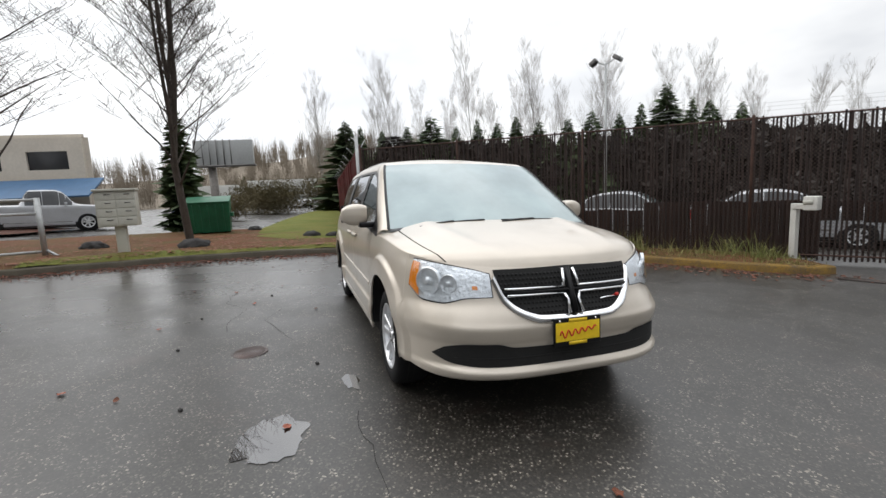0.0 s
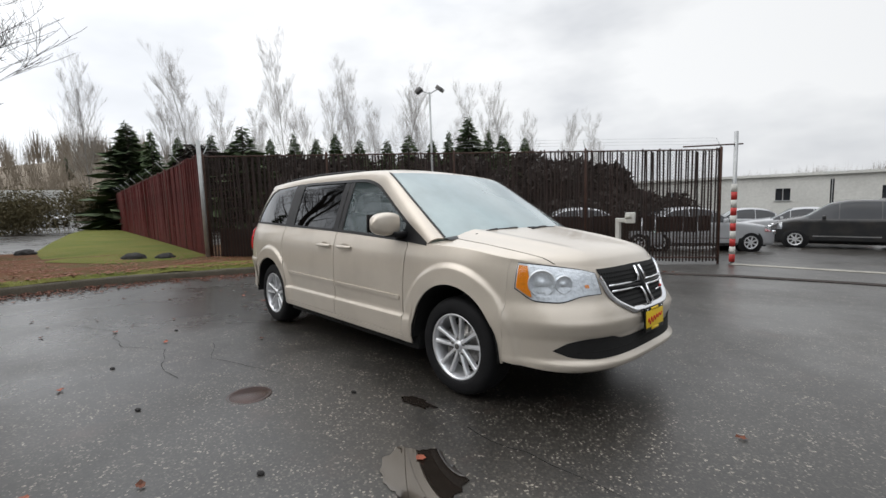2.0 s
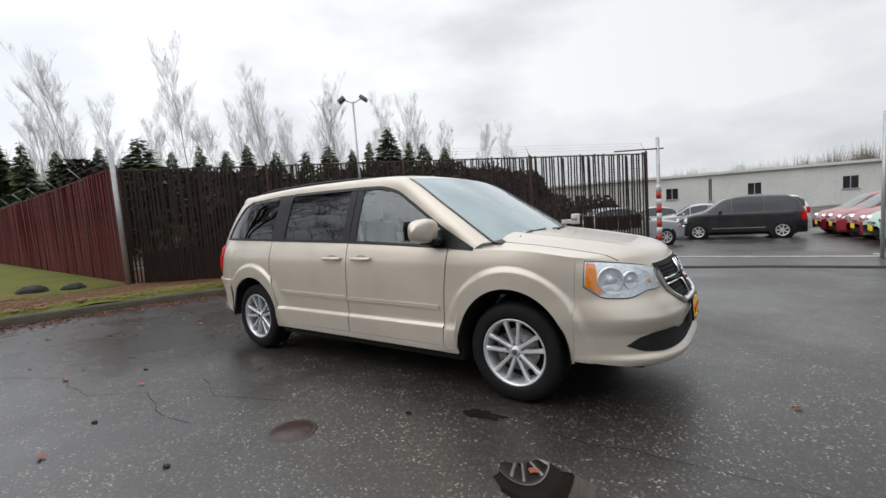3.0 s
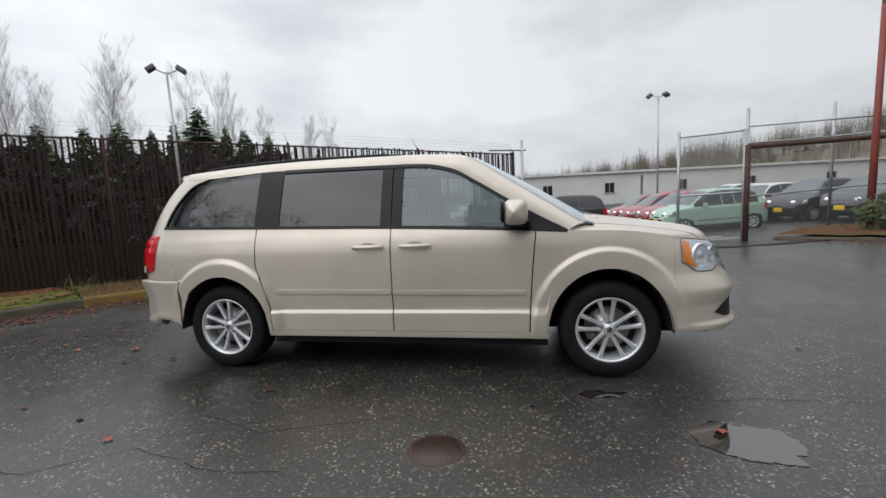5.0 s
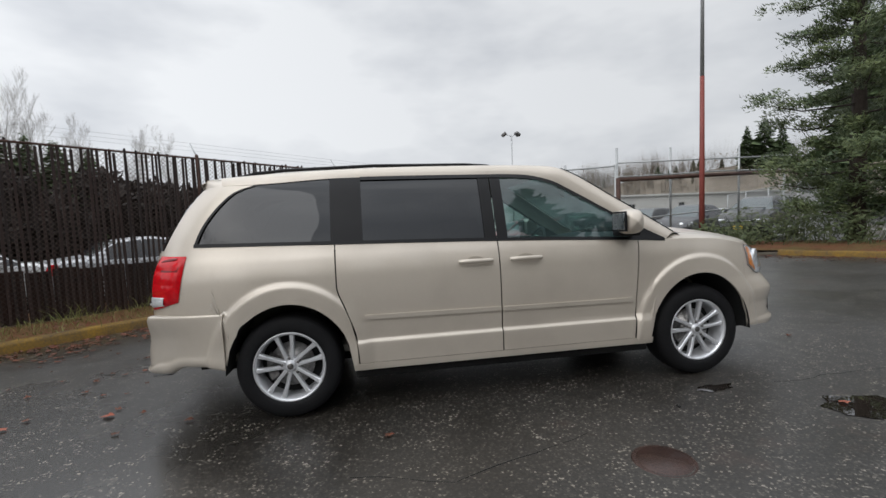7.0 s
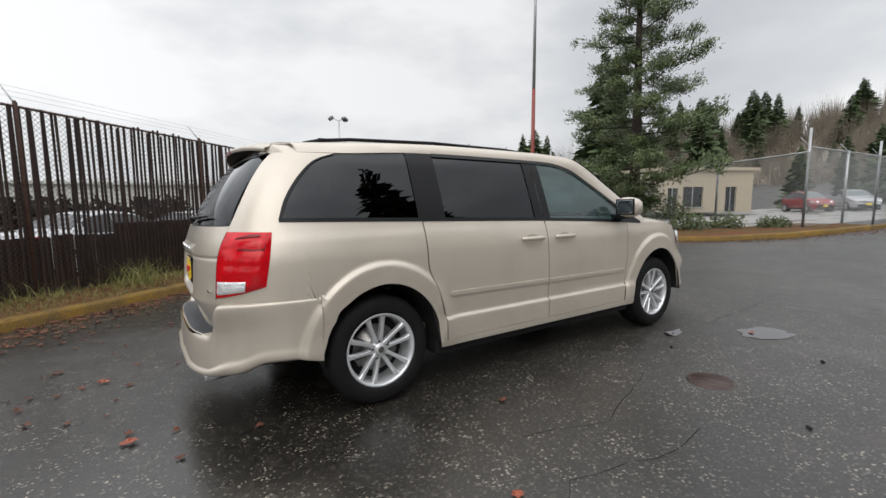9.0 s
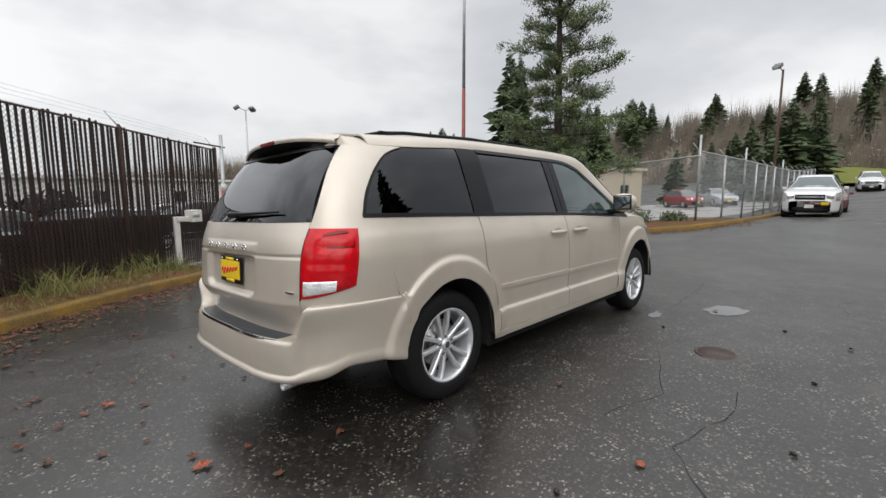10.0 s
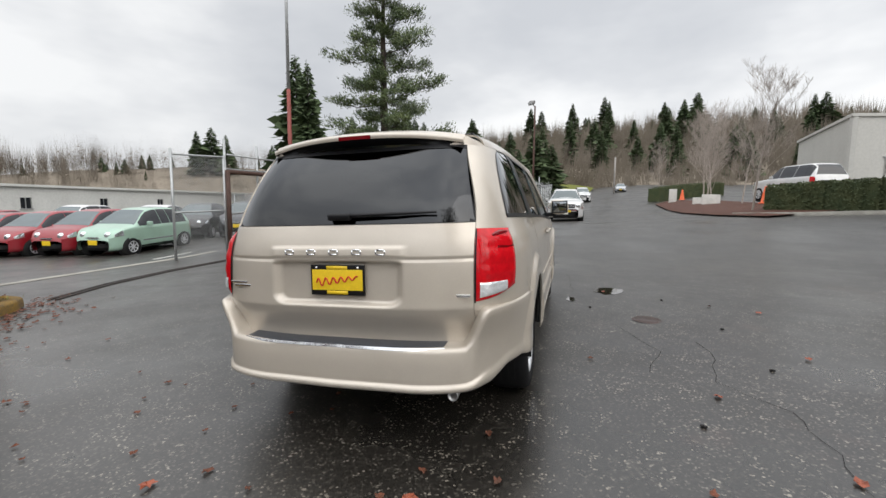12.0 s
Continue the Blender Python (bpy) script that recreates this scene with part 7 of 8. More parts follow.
mesh_fence([(13.75, 1.6), (20, 1.35), (30, 1.2), (48, 1.0)], 2.45, "galvanised chain-link fence along the road", 2.6, 0.1, 0.55, arms=True, mesh="veil")
mesh_fence([(13.75, 1.6), (15.1, 4.7), (18.5, 12.0), (24, 24)], 2.3, "galvanised chain-link fence round the car lot", 3.4, 0.1)
mesh_fence([(6.75, 9.1), (9.2, 9.9), (12.5, 10.6), (17.0, 11.2)], 2.55, "mesh fence panels with a dark top beam", 2.4, 0.05, 0.9, mid=True)
mesh_fence([(5.2, 9.5), (6.7, 9.1)], 2.95, "tall mesh gate panel between two posts", 3, 0.0, 0.15, mid=True, name="mesh_gate")
top = thing("gate_beam", "dark steel beam over the mesh panels", "beam")
bm = bmesh.new()
tube(bm, [(6.72, 8.98, gh(6.7, 9) - 0.1), (6.72, 8.98, gh(6.7, 9) + 2.55)], 0.07, 8)
part("upright", bm, M["rust_post"], top)
bm = bmesh.new()
tube(bm, [(6.72, 8.98, gh(6.7, 9) + 2.5), (15.5, 10.9, gh(6.7, 9) + 2.75)], 0.07, 6)
part("crossbar", bm, M["rust_post"], top)
bm = bmesh.new()
tube(bm, [(6.72, 8.98, gh(6.7, 9) + 3.02), (15.5, 10.9, gh(6.7, 9) + 3.35)], 0.026, 6)
part("top_rail", bm, M["galv"], top)

# striped post at the fence end, gate track
px, py = 0.86, 9.5
top = thing("striped_post", "red and white striped post at the end of the slatted fence", "post")
z = gh(px, py)
bm = bmesh.new()
tube(bm, [(px, py, z - 0.1), (px, py, z + 3.2)], 0.045, 10)
part("shaft", bm, M["galv"], top)
for k in range(5):
    bm = bmesh.new()
    tube(bm, [(px, py, z + 0.05 + k * 0.38), (px, py, z + 0.24 + k * 0.38)], 0.064, 10)
    part("red_band", bm, M["red_paint"], top)
    bm = bmesh.new()
    tube(bm, [(px, py, z + 0.24 + k * 0.38), (px, py, z + 0.43 + k * 0.38)], 0.063, 10)
    part("white_band", bm, M["white_paint"], top)
bm = bmesh.new()
tube(bm, [(px - 0.9, py - 0.85, z + 2.88), (px + 0.12, py + 0.1, z + 2.9)], 0.02, 6)
part("cross_pipe", bm, M["rust_post"], top)
for off, r in ((0, 0.022), (0.14, 0.022)):
    bm = bmesh.new()
    pts = resample([(0.2, 6.4 + off), (1.5, 7.0 + off), (3.2, 7.4 + off), (5.0, 7.6 + off), (8.5, 7.9 + off)], 0.8)
    tube(bm, [(p.x, p.y, gh(p.x, p.y) + 0.008) for p in pts], r, 6)
    tagged(link("gate_track", bm, M["iron"], kind="structure"), "rusty steel gate track set in the asphalt", "rail")
bm = bmesh.new()
grid(lambda u, v: (lerp(0.9, 7.0, u), lerp(9.2, 9.75, u) + 0.22 * v, gh(lerp(0.9, 7.0, u), lerp(9.2, 9.75, u)) + 0.012), 12, 1, bm=bm, thick=0.01)
tagged(link("concrete_strip", bm, M["concrete"], kind="structure"), "pale concrete strip across the gateway", "strip")
for x in (5.2, 8.4):
    bm = bmesh.new()
    grid(lambda u, v: (x + lerp(0, 1.6, u), 10.3 + 0.25 * u + 0.1 * v, gh(x + lerp(0, 1.6, u), 10.4) + 0.008), 4, 1, bm=bm)
    tagged(link("parking_line", bm, M["white_paint"], kind="structure"), "worn white parking line", "line")

# drop box on a post
dx, dy = -0.92, 7.1
z = gh(dx, dy) + 0.1
top = thing("gate_keypad_post", "white bent post carrying a small pale gate control box", "post")
bm = bmesh.new()
cube(bm, (dx, dy, z + 0.5), (0.10, 0.10, 1.1), bevel=0.01)
cube(bm, (dx + 0.12, dy - 0.02, z + 1.0), (0.26, 0.10, 0.10), bevel=0.01)
part("post", bm, M["white_paint"], top)
bm = bmesh.new()
cube(bm, (dx + 0.30, dy - 0.04, z + 1.06), (0.20, 0.26, 0.24), Euler((0, 0, radians(18))).to_matrix(), bevel=0.015)
b = part("box", bm, M["white_paint"], top)
bm = bmesh.new()
cube(bm, (dx + 0.31, dy - 0.175, z + 1.08), (0.14, 0.01, 0.08), Euler((0, 0, radians(18))).to_matrix())
part("hood", bm, M["box_beige"], b)
# corner post of the fence
bm = bmesh.new()
tube(bm, [(FW[0] + 0.12, FW[1] - 0.12, -0.1), (FW[0] + 0.12, FW[1] - 0.12, 3.15)], 0.05, 8)
tagged(link("corner_post", bm, M["galv"]), "pale galvanised post at the fence corner", "post")

# ---- east island: kerb, shrubs ----
KERB_E = [(7.4, 9.0), (8.5, 7.4), (9.2, 5.8), (9.6, 3.7), (10.3, 2.2), (11.6, 1.1), (13.2, 0.72), (16.5, 0.5), (22, 0.3), (34, 0.0), (55, -0.5)]
kerb(KERB_E[:3], 1, M["kerb_moss"], "low mossy kerb at the gateway", 0.07)
kerb(KERB_E[2:], 1, M["kerb_yellow"], "yellow-painted kerb round the pine island")
verge(KERB_E[:8], lambda t: 2.2, M["verge"], "verge", "leafy bed behind the yellow kerb")
rs = random.Random(31)
sp = []
for x, y, r, h in ((9.9, 7.6, 0.6, 1.0), (10.6, 6.6, 0.7, 1.1), (10.8, 5.2, 0.6, 0.9), (11.6, 3.9, 0.55, 0.7), (12.4, 3.2, 0.5, 0.55), (13.2, 2.3, 0.4, 0.4), (9.4, 8.3, 0.5, 0.9), (12.2, 6.8, 0.8, 1.3), (13.2, 5.2, 0.7, 1.0), (12.9, 8.4, 0.9, 1.5), (11.0, 8.6, 0.8, 1.2)):
    sp.append((x, y, r, h, 260))
thicket("shrubs", "low evergreen shrubs under the pine", sp, M["shrub"], 41, 0.055)

# ---- south-east: hedges, mulch bed, small trees ----
drape([(15.6, -8.6), (18.5, -7.6), (24, -7.4), (32, -8.2), (42, -9.0), (46, -11), (42, -14), (32, -15), (22, -14), (17, -12)], 0.08, M["mulch"], "mulch_bed", "red-brown bark mulch bed", "bed", 0.25)


def hedge(name, label, pts, w, h, seed, n=480):
    rnd_ = random.Random(seed)
    p = resample(pts, 0.5)
    bm = bmesh.new()
    for i, q in enumerate(p):
        d = (p[min(i + 1, len(p) - 1)] - p[max(i - 1, 0)]).normalized()
        nn = Vector((-d.y, d.x))
        z = gh(q.x, q.y)
        for _ in range(n):
            e = rnd_.random()
            s_, t_ = rnd_.uniform(-1, 1), rnd_.random()
            if e < 0.4:
                s_ = math.copysign(1, s_)
            elif e < 0.75:
                t_ = 1.0
            c = Vector((*(q + nn * s_ * w / 2 + d * rnd_.uniform(-0.3, 0.3)), z + t_ * h + rnd_.gauss(0, 0.03)))
            a = Vector((rnd_.gauss(0, 1), rnd_.gauss(0, 1), rnd_.gauss(0, 1))).normalized() * rnd_.uniform(0.035, 0.07)
            b = a.orthogonal().normalized() * 0.035
            bm.faces.new([bm.verts.new(c + o) for o in (-a, b, a, -b)])
        cube(bm, (q.x, q.y, z + h * 0.47), (0.6, w * 0.92, h * 0.94), Euler((0, 0, math.atan2(d.y, d.x))).to_matrix())
    return tagged(link(name, bm, M["hedge"], smooth=False), label, "hedge")


hedge("hedge", "clipped dark green hedge along the driveway", [(18.9, -10.2), (17.2, -12.2), (15.4, -15.2), (13.7, -19)], 1.5, 1.2, 3)
hedge("hedge", "low dark hedge along the uphill road", [(47, -9.8), (50, -13), (52, -17)], 1.4, 1.5, 4, 120)
kerb([(18.2, -8.3), (16.3, -9.6), (14.6, -12.5), (12.5, -17)], -1, M["concrete"], "pale concrete kerb below the hedge")
small = bare_tree("young_tree", "young bare tree in the mulch bed", 5.2, 81, M["twig_bark"], 0.05, 4, 0.45, 0.20, 12, pose(18.9, -9.2, gh(18.9, -9.2), 0, 0, 0), 0.08, 0.003, reach=0.8, thin=0.40)
tagged(small, group="young bare trees")
for x, y, s in ((37, -12.0, 1.2), (33, -11.4, 1.15), (40, -12.6, 1.25), (29, -12.0, 0.95), (44, -14, 1.2), (49, -10.5, 1.0)):
    copy_thing(small, pose(x, y, gh(x, y), 0, 0, x * 40 % 360) @ Matrix.Diagonal((s, s, s, 1)))
for x, y, w, h in ((41.5, -10.4, 0.7, 1.3), (33.5, -10.6, 0.9, 0.7), (31.5, -10.9, 1.3, 0.9)):
    bm = bmesh.new()
    cube(bm, (x, y, gh(x, y) + h / 2 + 0.1), (0.08, w, h), Euler((0, 0, radians(14))).to_matrix(), bevel=0.01)
    tagged(link("yard_sign", bm, M["white_paint"]), "small white sign board in the mulch bed", "sign")
# orange objects of unknown kind, given a cone's shape
for x, y in ((24.2, -11.6), (42, -11.3)):
    bm = bmesh.new()
    lathe(bm, [(0.30, 0.0), (0.30, 0.05), (0.20, 0.06), (0.14, 0.5), (0.06, 0.95), (0.0, 0.96)], 16, 'Z')
    bmesh.ops.translate(bm, vec=(x, y, gh(x, y) + 0.3), verts=bm.verts)
    tagged(link("orange_marker", bm, M["orange"]), "bright orange object of unknown kind by the hedge, modelled as a cone", "cone")
for x, y, h, w in ((48, 3.0, 9.0, 1.5), (46, 5.6, 7.0, 1.5), (50, 1.2, 7.5, 1.5), (45, 3.6, 5.5, 1.6)):
    put_spruce(x, y, gh(x, y) - 0.2, h, w, 2)
for x, y, h in ((43, 11, 5.4), (47, 9.0, 6.0), (52, 8, 7.0), (55, 5.5, 7.0), (60, 2, 6), (40, 24, 7), (47, 28, 8), (52, 30, 8), (53, 36, 21), (56, 40, 23), (60, 42, 22), (49, 22, 12)):
    put_spruce(x, y, gh(x, y) - 0.2, h, 1.1 if h > 9 else 1.4, rs.randrange(3))
drape([(66, -1.5), (80, -4.5), (100, -6), (112, -3), (112, 14), (90, 14), (70, 8)], 0.45, M["lawn"], "grass_bank", "yellow-green grass bank at the road bend", "grass", 1.5, rings=14)

# sheet over the asphalt; its pale grey stands in for reflected sky
drape([(16.2, 4.6), (19, 2.6), (26, 2.2), (40, 2.2), (46, 6), (44, 12), (36, 15), (27, 12), (21, 12.5), (18.5, 9.5)], 0.02, M["pale_lot"], "pavement", "wet yard behind the chain-link fence, coloured pale for reflected sky", "pavement")

# ---- west side ----
dp = thing("dumpster", "dark green steel dumpster with a ribbed front", "dumpster", pose(-12.6, -4.35, gh(-12.6, -4.35) + 0.22, 0, 0, 4) @ Matrix.Diagonal((0.9, 0.78, 0.95, 1)))
bm = bmesh.new()
vs = [bm.verts.new(c) for c in ((0.45, -0.82, 0), (0.45, 0.82, 0), (-0.6, 0.82, 0), (-0.6, -0.82, 0), (0.62, -0.88, 1.05), (0.62, 0.88, 1.05), (-0.7, 0.88, 1.25), (-0.7, -0.88, 1.25))]
for f in ((3, 2, 1, 0), (0, 1, 5, 4), (1, 2, 6, 5), (2, 3, 7, 6), (3, 0, 4, 7)):
    bm.faces.new([vs[k] for k in f])
bmesh.ops.bevel(bm, geom=list(bm.edges), offset=0.02, segments=2, affect='EDGES')
part("bin", bm, M["dump_green"], dp, smooth=False)
bm = bmesh.new()
cube(bm, (-0.04, 0, 1.19), (1.42, 1.80, 0.05), Euler((0, radians(8.6), 0)).to_matrix(), bevel=0.015)
part("lid", bm, M["dump_green"], dp)
for y in (-0.6, -0.3, 0.0, 0.3, 0.6):
    bm = bmesh.new()
    cube(bm, (0.56, y, 0.52), (0.06, 0.07, 0.98), Euler((0, radians(9), 0)).to_matrix(), bevel=0.01)
    part("rib", bm, M["dump_green"], dp)
for sg in (1, -1):
    bm = bmesh.new()
    cube(bm, (0.0, sg * 0.92, 0.62), (0.9, 0.12, 0.14), bevel=0.01)
    part("lift_pocket", bm, M["dump_green"], dp)
for x in (0.3, -0.45):
    for y in (0.6, -0.6):
        bm = bmesh.new()
        lathe(bm, [(0.0, 0.03), (0.08, 0.03), (0.09, 0), (0.08, -0.03), (0.0, -0.03)], 12)
        bmesh.ops.translate(bm, vec=(x, y, -0.09), verts=bm.verts)
        part("castor", bm, M["rubber"], dp)

mb = thing("cluster_mailbox", "pale grey cluster mailbox on a square pedestal", "mailbox", pose(-6.95, -5.2, gh(-6.9, -5.2) + 0.12, 0, 0, 8) @ Matrix.Diagonal((0.9, 0.8, 0.97, 1)))
bm = bmesh.new()
cube(bm, (0, 0, 0.35), (0.20, 0.26, 0.75), bevel=0.02)
part("pedestal", bm, M["box_beige"], mb)
bm = bmesh.new()
cube(bm, (0, 0, 1.10), (0.46, 0.92, 0.80), bevel=0.02)
bx = part("cabinet", bm, M["box_beige"], mb)
bm = bmesh.new()
cube(bm, (0.02, 0, 1.52), (0.54, 0.98, 0.05), bevel=0.012)
part("cap", bm, M["box_beige"], mb)
for r in range(4):
    for c in range(2):
        bm = bmesh.new()
        cube(bm, (0.235, -0.22 + 0.44 * c, 0.82 + 0.19 * r), (0.012, 0.41, 0.165), bevel=0.004)
        d = part("door", bm, M["box_beige"], bx)
        bm = bmesh.new()
        cube(bm, (0.245, -0.22 + 0.44 * c + 0.05, 0.85 + 0.19 * r), (0.006, 0.14, 0.02))
        part("label_bar", bm, M["steel_dark"], d)

gt = thing("pipe_gate", "low galvanised pipe gate beside the mailbox", "gate")
z = gh(-7.2, -6.9) + 0.12
bm = bmesh.new()
tube(bm, [(-7.2, -6.75, z - 0.1), (-7.2, -6.75, z + 1.32)], 0.055, 8)
part("post", bm, M["galv"], gt)
for h in (1.28, 0.98, 0.15):
    bm = bmesh.new()
    tube(bm, [(-7.2, -6.75, z + h), (-6.6, -9.0, z + h + 0.02), (-6.0, -11.5, z + h + 0.05)], 0.03, 6)
    part("rail", bm, M["galv"], gt)
bm = bmesh.new()
tube(bm, [(-7.2, -6.75, z + 0.2), (-7.1, -6.3, z - 0.1)], 0.03, 6)
part("brace", bm, M["galv"], gt)

bb = thing("billboard", "back of a grey steel billboard on a single mast", "billboard")
bm = bmesh.new()
cube(bm, (-38, -6.9, 5.6), (0.35, 4.8, 2.1), Euler((0, 0, radians(-8))).to_matrix(), bevel=0.02)
part("panel", bm, M["galv"], bb)
bm = bmesh.new()
tube(bm, [(-38.4, -8.0, 0), (-38.4, -8.0, 5)], 0.35, 10)
part("mast", bm, M["pale_bark"], bb)
bm = bmesh.new()
cube(bm, (-37.6, -6.9, 4.45), (0.8, 5.0, 0.15), Euler((0, 0, radians(-8))).to_matrix())
part("catwalk", bm, M["steel_dark"], bb)
for k in range(9):
    bm = bmesh.new()
    cube(bm, (-37.75, -9.1 + 0.55 * k, 5.6), (0.08, 0.07, 2.2))
    part("stud", bm, M["steel_dark"], bb)
put_spruce(-14.6, -5.5, gh(-14, -5), 4.9, 1.5, 1)
for k, (x, y, s) in enumerate(((-7.75, -3.95, 0.34), (-9.6, -1.05, 0.26), (-9.3, -0.45, 0.22), (-13.4, -3.0, 0.25), (-8.4, -6.3, 0.3))):
    rr = random.Random(k)
    bm = bmesh.new()
    bmesh.ops.create_icosphere(bm, subdivisions=3, radius=s)
    for v in bm.verts:
        v.co *= 1 + 0.35 * noise.noise(v.co * 3 / s + Vector((k, 0, 0)))
        v.co.z *= 0.55
    bmesh.ops.translate(bm, vec=(x, y, gh(x, y) + 0.2), verts=bm.verts)
    tagged(link("boulder", bm, M["dirt"]), "dark wet rock lying in the leaf bed", "rock", "rocks in the bed")
drape([(-17, -12), (-15.5, -17), (-19, -22), (-22, -14), (-20, -11)], 0.12, M["mulch"], "planting_bed", "strip of bare red soil by the street", "bed", 0.1)
sp = [(-40 + rs.uniform(-6, 6), rs.uniform(-6, 10), 1.8, rs.uniform(2.2, 3.4), 900) for _ in range(14)] + [(-26, -5.5, 1.0, 1.2, 500), (-30, -6.5, 1.2, 1.4, 500)]
thicket("roadside_bushes", "olive brown bushes along the far road", sp, M["olive"], 51, 0.075)

# ---- on the asphalt: puddles, covers, cracks, leaves ----


def blot(cx, cy, rx, ry, rot, seed, n=64, jag=0.42):
    out = []
    for k in range(n):
        a = 2 * math.pi * k / n
        r = 1 + jag * (noise.noise(Vector((math.cos(a) * 1.6, math.sin(a) * 1.6, seed))) + 0.4 * noise.noise(Vector((math.cos(a) * 5, math.sin(a) * 5, seed + 3))))
        x, y = rx * r * math.cos(a), ry * r * math.sin(a)
        out.append((cx + x * math.cos(rot) - y * math.sin(rot), cy + x * math.sin(rot) + y * math.cos(rot)))
    return out


for cx, cy, rx, ry, rot, sd in ((2.06, -1.73, 0.26, 0.185, -0.25, 1), (1.42, -1.2, 0.14, 0.055, 0.1, 2)):
    drape(blot(cx, cy, rx, ry, rot, sd), 0.004, M["water"], "puddle", "shallow rain puddle mirroring the sky", "puddle", kind="thing", rings=2)
for cx, cy, r in ((0.47, -1.98, 0.145),):
    bm = bmesh.new()
    lathe(bm, [(0.0, 0.006), (r * 0.9, 0.006), (r * 0.92, 0.002), (r, 0.007), (r * 1.08, 0.0)], 32, 'Z')
    bmesh.ops.translate(bm, vec=(cx, cy, gh(cx, cy)), verts=bm.verts)
    tagged(link("manhole_cover", bm, M["rust_cover"]), "rusty round cover set in the asphalt", "cover")
for k, pts in enumerate(([(-0.3, -2.25), (-0.6, -2.3), (-1.2, -2.15), (-1.6, -2.45), (-2.4, -2.4), (-3.1, -2.75)], [(-1.1, -1.75), (-0.6, -1.9), (0.0, -1.72), (0.25, -1.6)], [(2.6, -2.7), (3.1, -2.6), (3.6, -2.85)], [(1.9, -1.22), (2.2, -1.23), (2.6, -1.19), (3.1, -1.18), (3.7, -1.12)])):
    bm = bmesh.new()
    p = resample(pts, 0.12)
    vs = []
    for i, q in enumerate(p):
        d = (p[min(i + 1, len(p) - 1)] - p[max(i - 1, 0)]).normalized()
        nn = Vector((-d.y, d.x)) * (0.001 + 0.0018 * rs.random())
        q = q + Vector((rs.gauss(0, 0.012), rs.gauss(0, 0.012)))
        vs.append([bm.verts.new((*(q + s_ * nn), gh(q.x, q.y) + 0.0035)) for s_ in (1, -1)])
    for a, b in zip(vs, vs[1:]):
        bm.faces.new((a[0], a[1], b[1], b[0]))
    bmesh.ops.recalc_face_normals(bm, faces=bm.faces)
    tagged(link("asphalt_crack", bm, M["crack"], kind="structure"), "thin dark crack in the asphalt", "crack")


def leaf_mesh(bm, p, s, rz, rnd_, curl=0.25):
    """A lobed, curled dead leaf."""
    n = 11
    c = bm.verts.new(Vector(p) + Vector((0, 0, s * 0.10)))
    ring = []
    for k in range(n):
        a = 2 * math.pi * k / n
        r = s * (0.9 if k % 2 else 0.62) * rnd_.uniform(0.65, 1.1)
        ring.append(bm.verts.new(Vector(p) + Vector((r * math.cos(a + rz), r * math.sin(a + rz) * 0.8, s * curl * abs(rnd_.gauss(0, 0.7)) + 0.002))))
    for k in range(n):
        bm.faces.new((c, ring[k], ring[(k + 1) % n]))


for x, y, s in ((1.96, -1.64, 0.055), (-1.47, -2.09, 0.06), (-2.88, -0.53, 0.075), (-3.07, 0.68, 0.065), (-2.9, 0.5, 0.05), (0.94, -3.16, 0.06), (-0.9, -1.35, 0.05), (-2.3, -2.4, 0.06), (-3.5, -0.6, 0.06), (-2.6, -3.0, 0.05), (1.2, -2.75, 0.05), (-0.6, -2.95, 0.055), (3.1, -0.2, 0.05), (-3.4, 0.1, 0.05)):
    bm = bmesh.new()
    leaf_mesh(bm, (x, y, gh(x, y) + 0.006), s * 0.8, rs.uniform(0, 6), rs)
    tagged(link("fallen_leaf", bm, M["orange_leaf"] if s > 0.05 else M["dead_leaf"], smooth=False), "curled reddish dead leaf on wet asphalt", "leaf", "loose leaves")
bm = bmesh.new()
for pts, n in ((KERB_W[1:], 2600), (KERB_N, 1100), (KERB_E[:8], 1100)):
    p = resample(pts, 0.3)
    for _ in range(n):
        i = rs.randrange(len(p) - 1)
        d = (p[i + 1] - p[i]).normalized()
        nn = Vector((-d.y, d.x))
        o = -abs(rs.gauss(0, 0.38)) - 0.02 if rs.random() < 0.7 else rs.uniform(0.15, 2.0)
        q = p[i].lerp(p[i + 1], rs.random()) + nn * o
        leaf_mesh(bm, (q.x, q.y, gh(q.x, q.y) + (0.008 if o < 0 else 0.18)), rs.uniform(0.025, 0.055), rs.uniform(0, 6), rs)
for _ in range(160):
    a, r = rs.uniform(0, 6.28), rs.uniform(2, 7)
    x, y = -4.2 + rs.gauss(0, 1.3), 1.5 + rs.gauss(0, 1.8)
    if x < -5.6 or y > x * 0.95 + 6.4:
        continue
    leaf_mesh(bm, (x, y, gh(x, y) + 0.006), rs.uniform(0.02, 0.045), a, rs)
tagged(link("leaf_litter", bm, M["dead_leaf"], smooth=False), "dead brown leaves gathered along the kerb", "leaves", kind="stuff")
bm = bmesh.new()
p = resample(KERB_W, 0.3)
for _ in range(5600):
    i = rs.randrange(len(p) - 1)
    d = (p[i + 1] - p[i]).normalized()
    q = p[i].lerp(p[i + 1], rs.random()) + Vector((-d.y, d.x)) * (0.25 + 5.5 * rs.random() ** 1.4)
    leaf_mesh(bm, (q.x, q.y, gh(q.x, q.y) + 0.20 + 0.035 * noise.noise(Vector((q.x * 1.7, q.y * 1.7, 3)))), rs.uniform(0.03, 0.06), rs.uniform(0, 6), rs, 0.10)
tagged(link("bed_leaves", bm, M["bed_leaf"], smooth=False), "orange brown dead leaves covering the bed", "leaves", kind="stuff")
bm = bmesh.new()
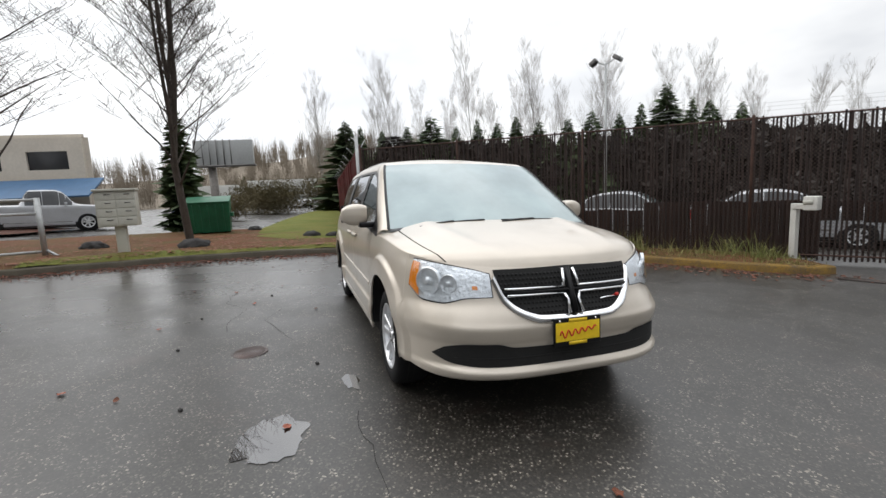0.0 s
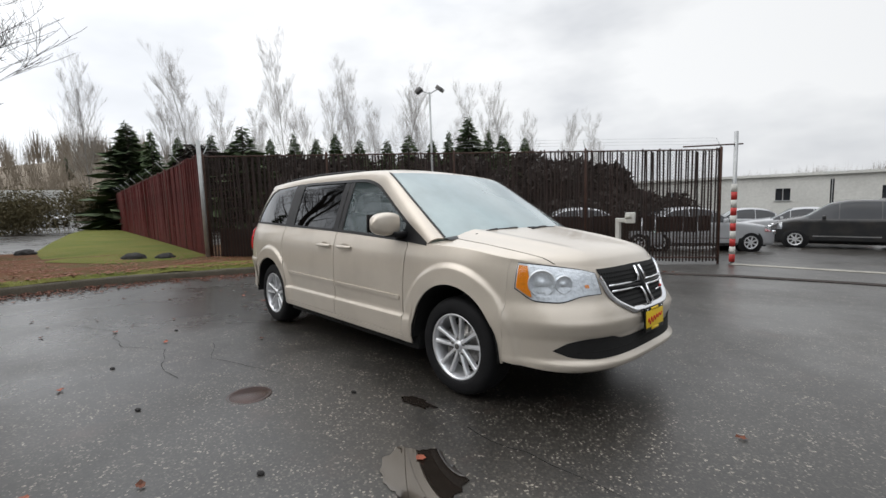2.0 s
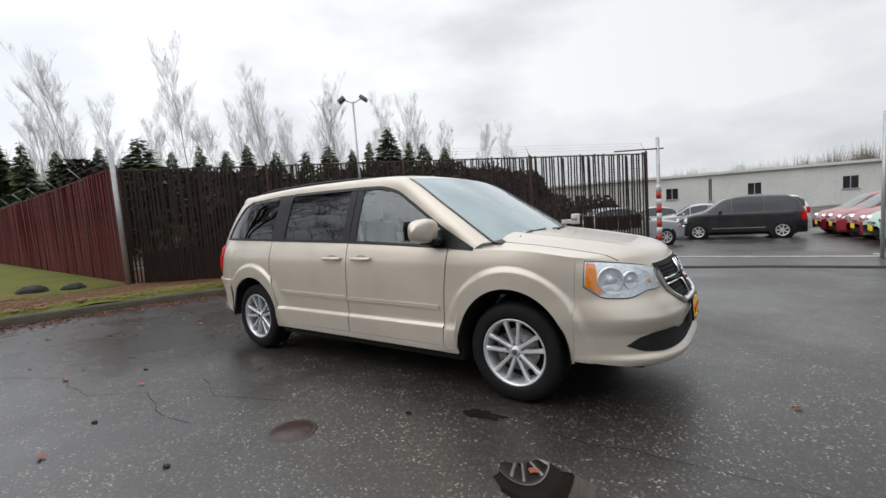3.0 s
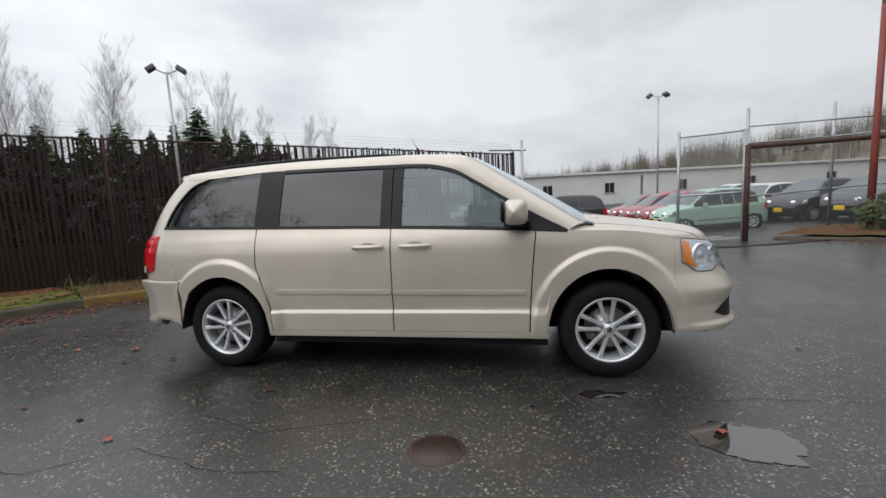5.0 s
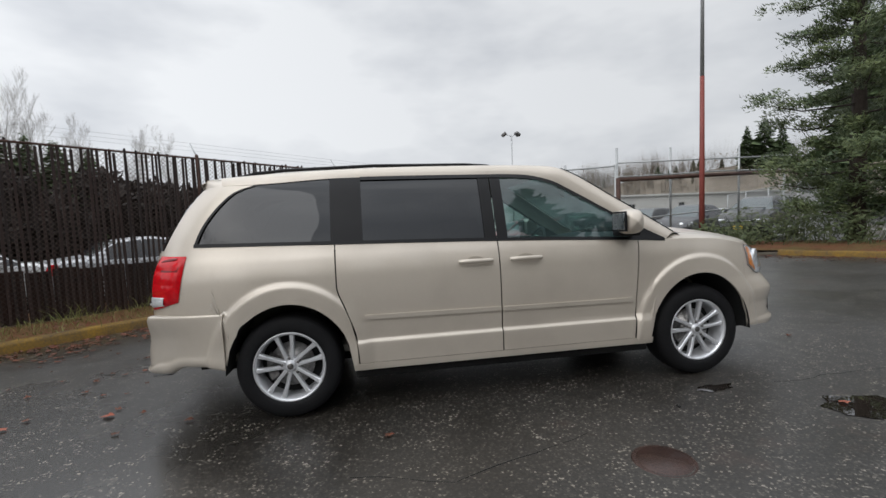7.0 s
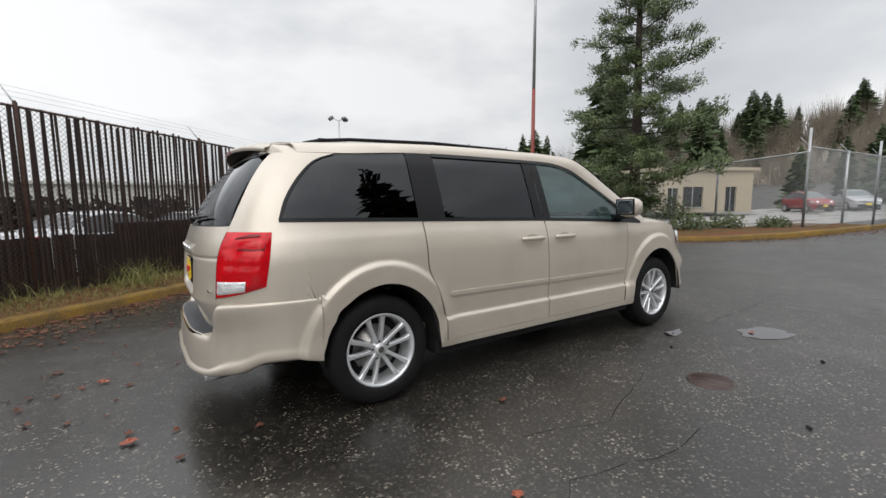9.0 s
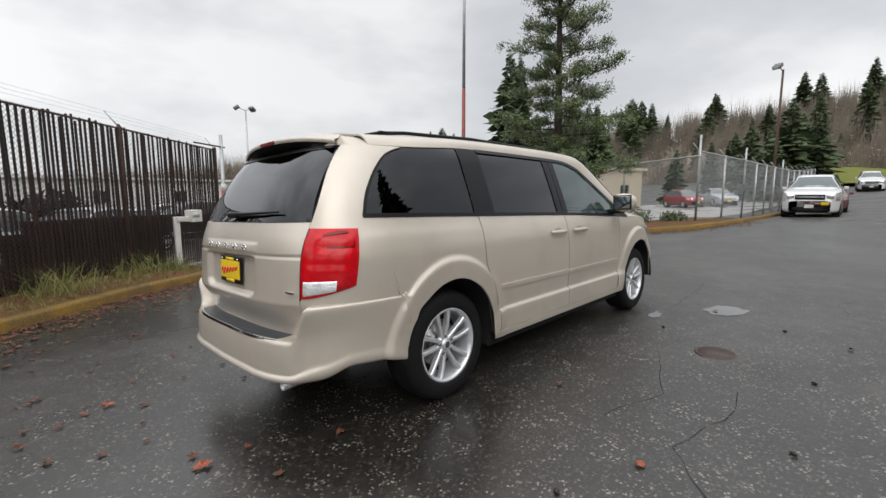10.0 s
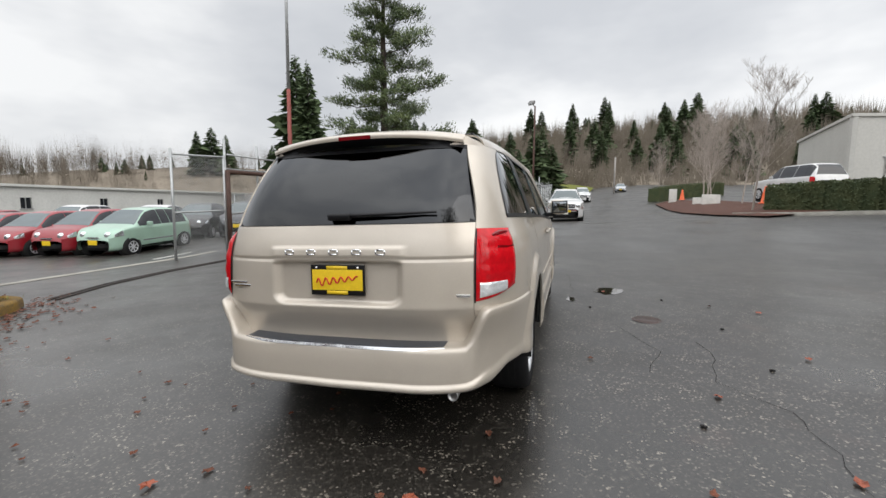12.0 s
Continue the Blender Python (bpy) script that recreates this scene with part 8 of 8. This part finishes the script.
for x, y in ((0.97, -1.42), (1.5, -2.3), (-1.9, -1.9), (0.2, -2.6), (-0.9, -2.6)):
    q = bmesh.ops.create_icosphere(bm, subdivisions=1, radius=0.016)
    bmesh.ops.transform(bm, matrix=pose(x, y, gh(x, y) + 0.008, 20, 10, 40) @ Matrix.Diagonal((1.5, 1, 0.6, 1)), verts=q["verts"])
tagged(link("pebbles", bm, M["dirt"]), "loose dark pebbles on the asphalt", "pebbles", kind="stuff")

# grass along the fence and in the west bed
bm = bmesh.new()


def blades(q, n, hgt, spread):
    for _ in range(n):
        x, y = q[0] + rs.gauss(0, spread), q[1] + rs.gauss(0, spread)
        z = gh(x, y) + 0.13
        d = Vector((rs.gauss(0, 0.4), rs.gauss(0, 0.4), 1)).normalized() * hgt * rs.uniform(0.4, 1.1)
        w = Vector((rs.gauss(0, 1), rs.gauss(0, 1), 0)).normalized() * 0.005
        o = Vector((x, y, z))
        m_ = o + d * 0.6
        e = o + d + Vector((d.x, d.y, -0.15 * hgt)) * 0.5
        a, b, c, d_ = bm.verts.new(o - w), bm.verts.new(o + w), bm.verts.new(m_ + w * 0.7), bm.verts.new(m_ - w * 0.7)
        t = bm.verts.new(e)
        bm.faces.new((a, b, c, d_))
        bm.faces.new((d_, c, t))


p = resample(KERB_N, 0.25)
for i in range(len(p) - 1):
    d = (p[i + 1] - p[i]).normalized()
    nn = Vector((-d.y, d.x))
    for o, n, h, s in ((0.35, 26, 0.07, 0.12), (0.65, 40, 0.13, 0.16), (1.0, 46, 0.17, 0.16)):
        blades(p[i] + nn * o, n, h, s)
    if rs.random() < 0.3:
        blades(p[i] + nn * 0.9, 30, 0.38, 0.12)
blades((-2.9, 5.15), 160, 0.55, 0.20)
blades((-1.6, 6.6), 80, 0.55, 0.2)
p = resample(KERB_W, 0.3)
for i in range(len(p) - 1):
    d = (p[i + 1] - p[i]).normalized()
    nn = Vector((-d.y, d.x))
    for o in (0.3, 0.6, 1.2, 2.0, 3.0):
        blades(p[i] + nn * o, 14, 0.07, 0.2)
tagged(link("grass", bm, M["grass"], smooth=False), "uneven green and straw-coloured grass by the kerb", "grass", kind="stuff")

build_fences()
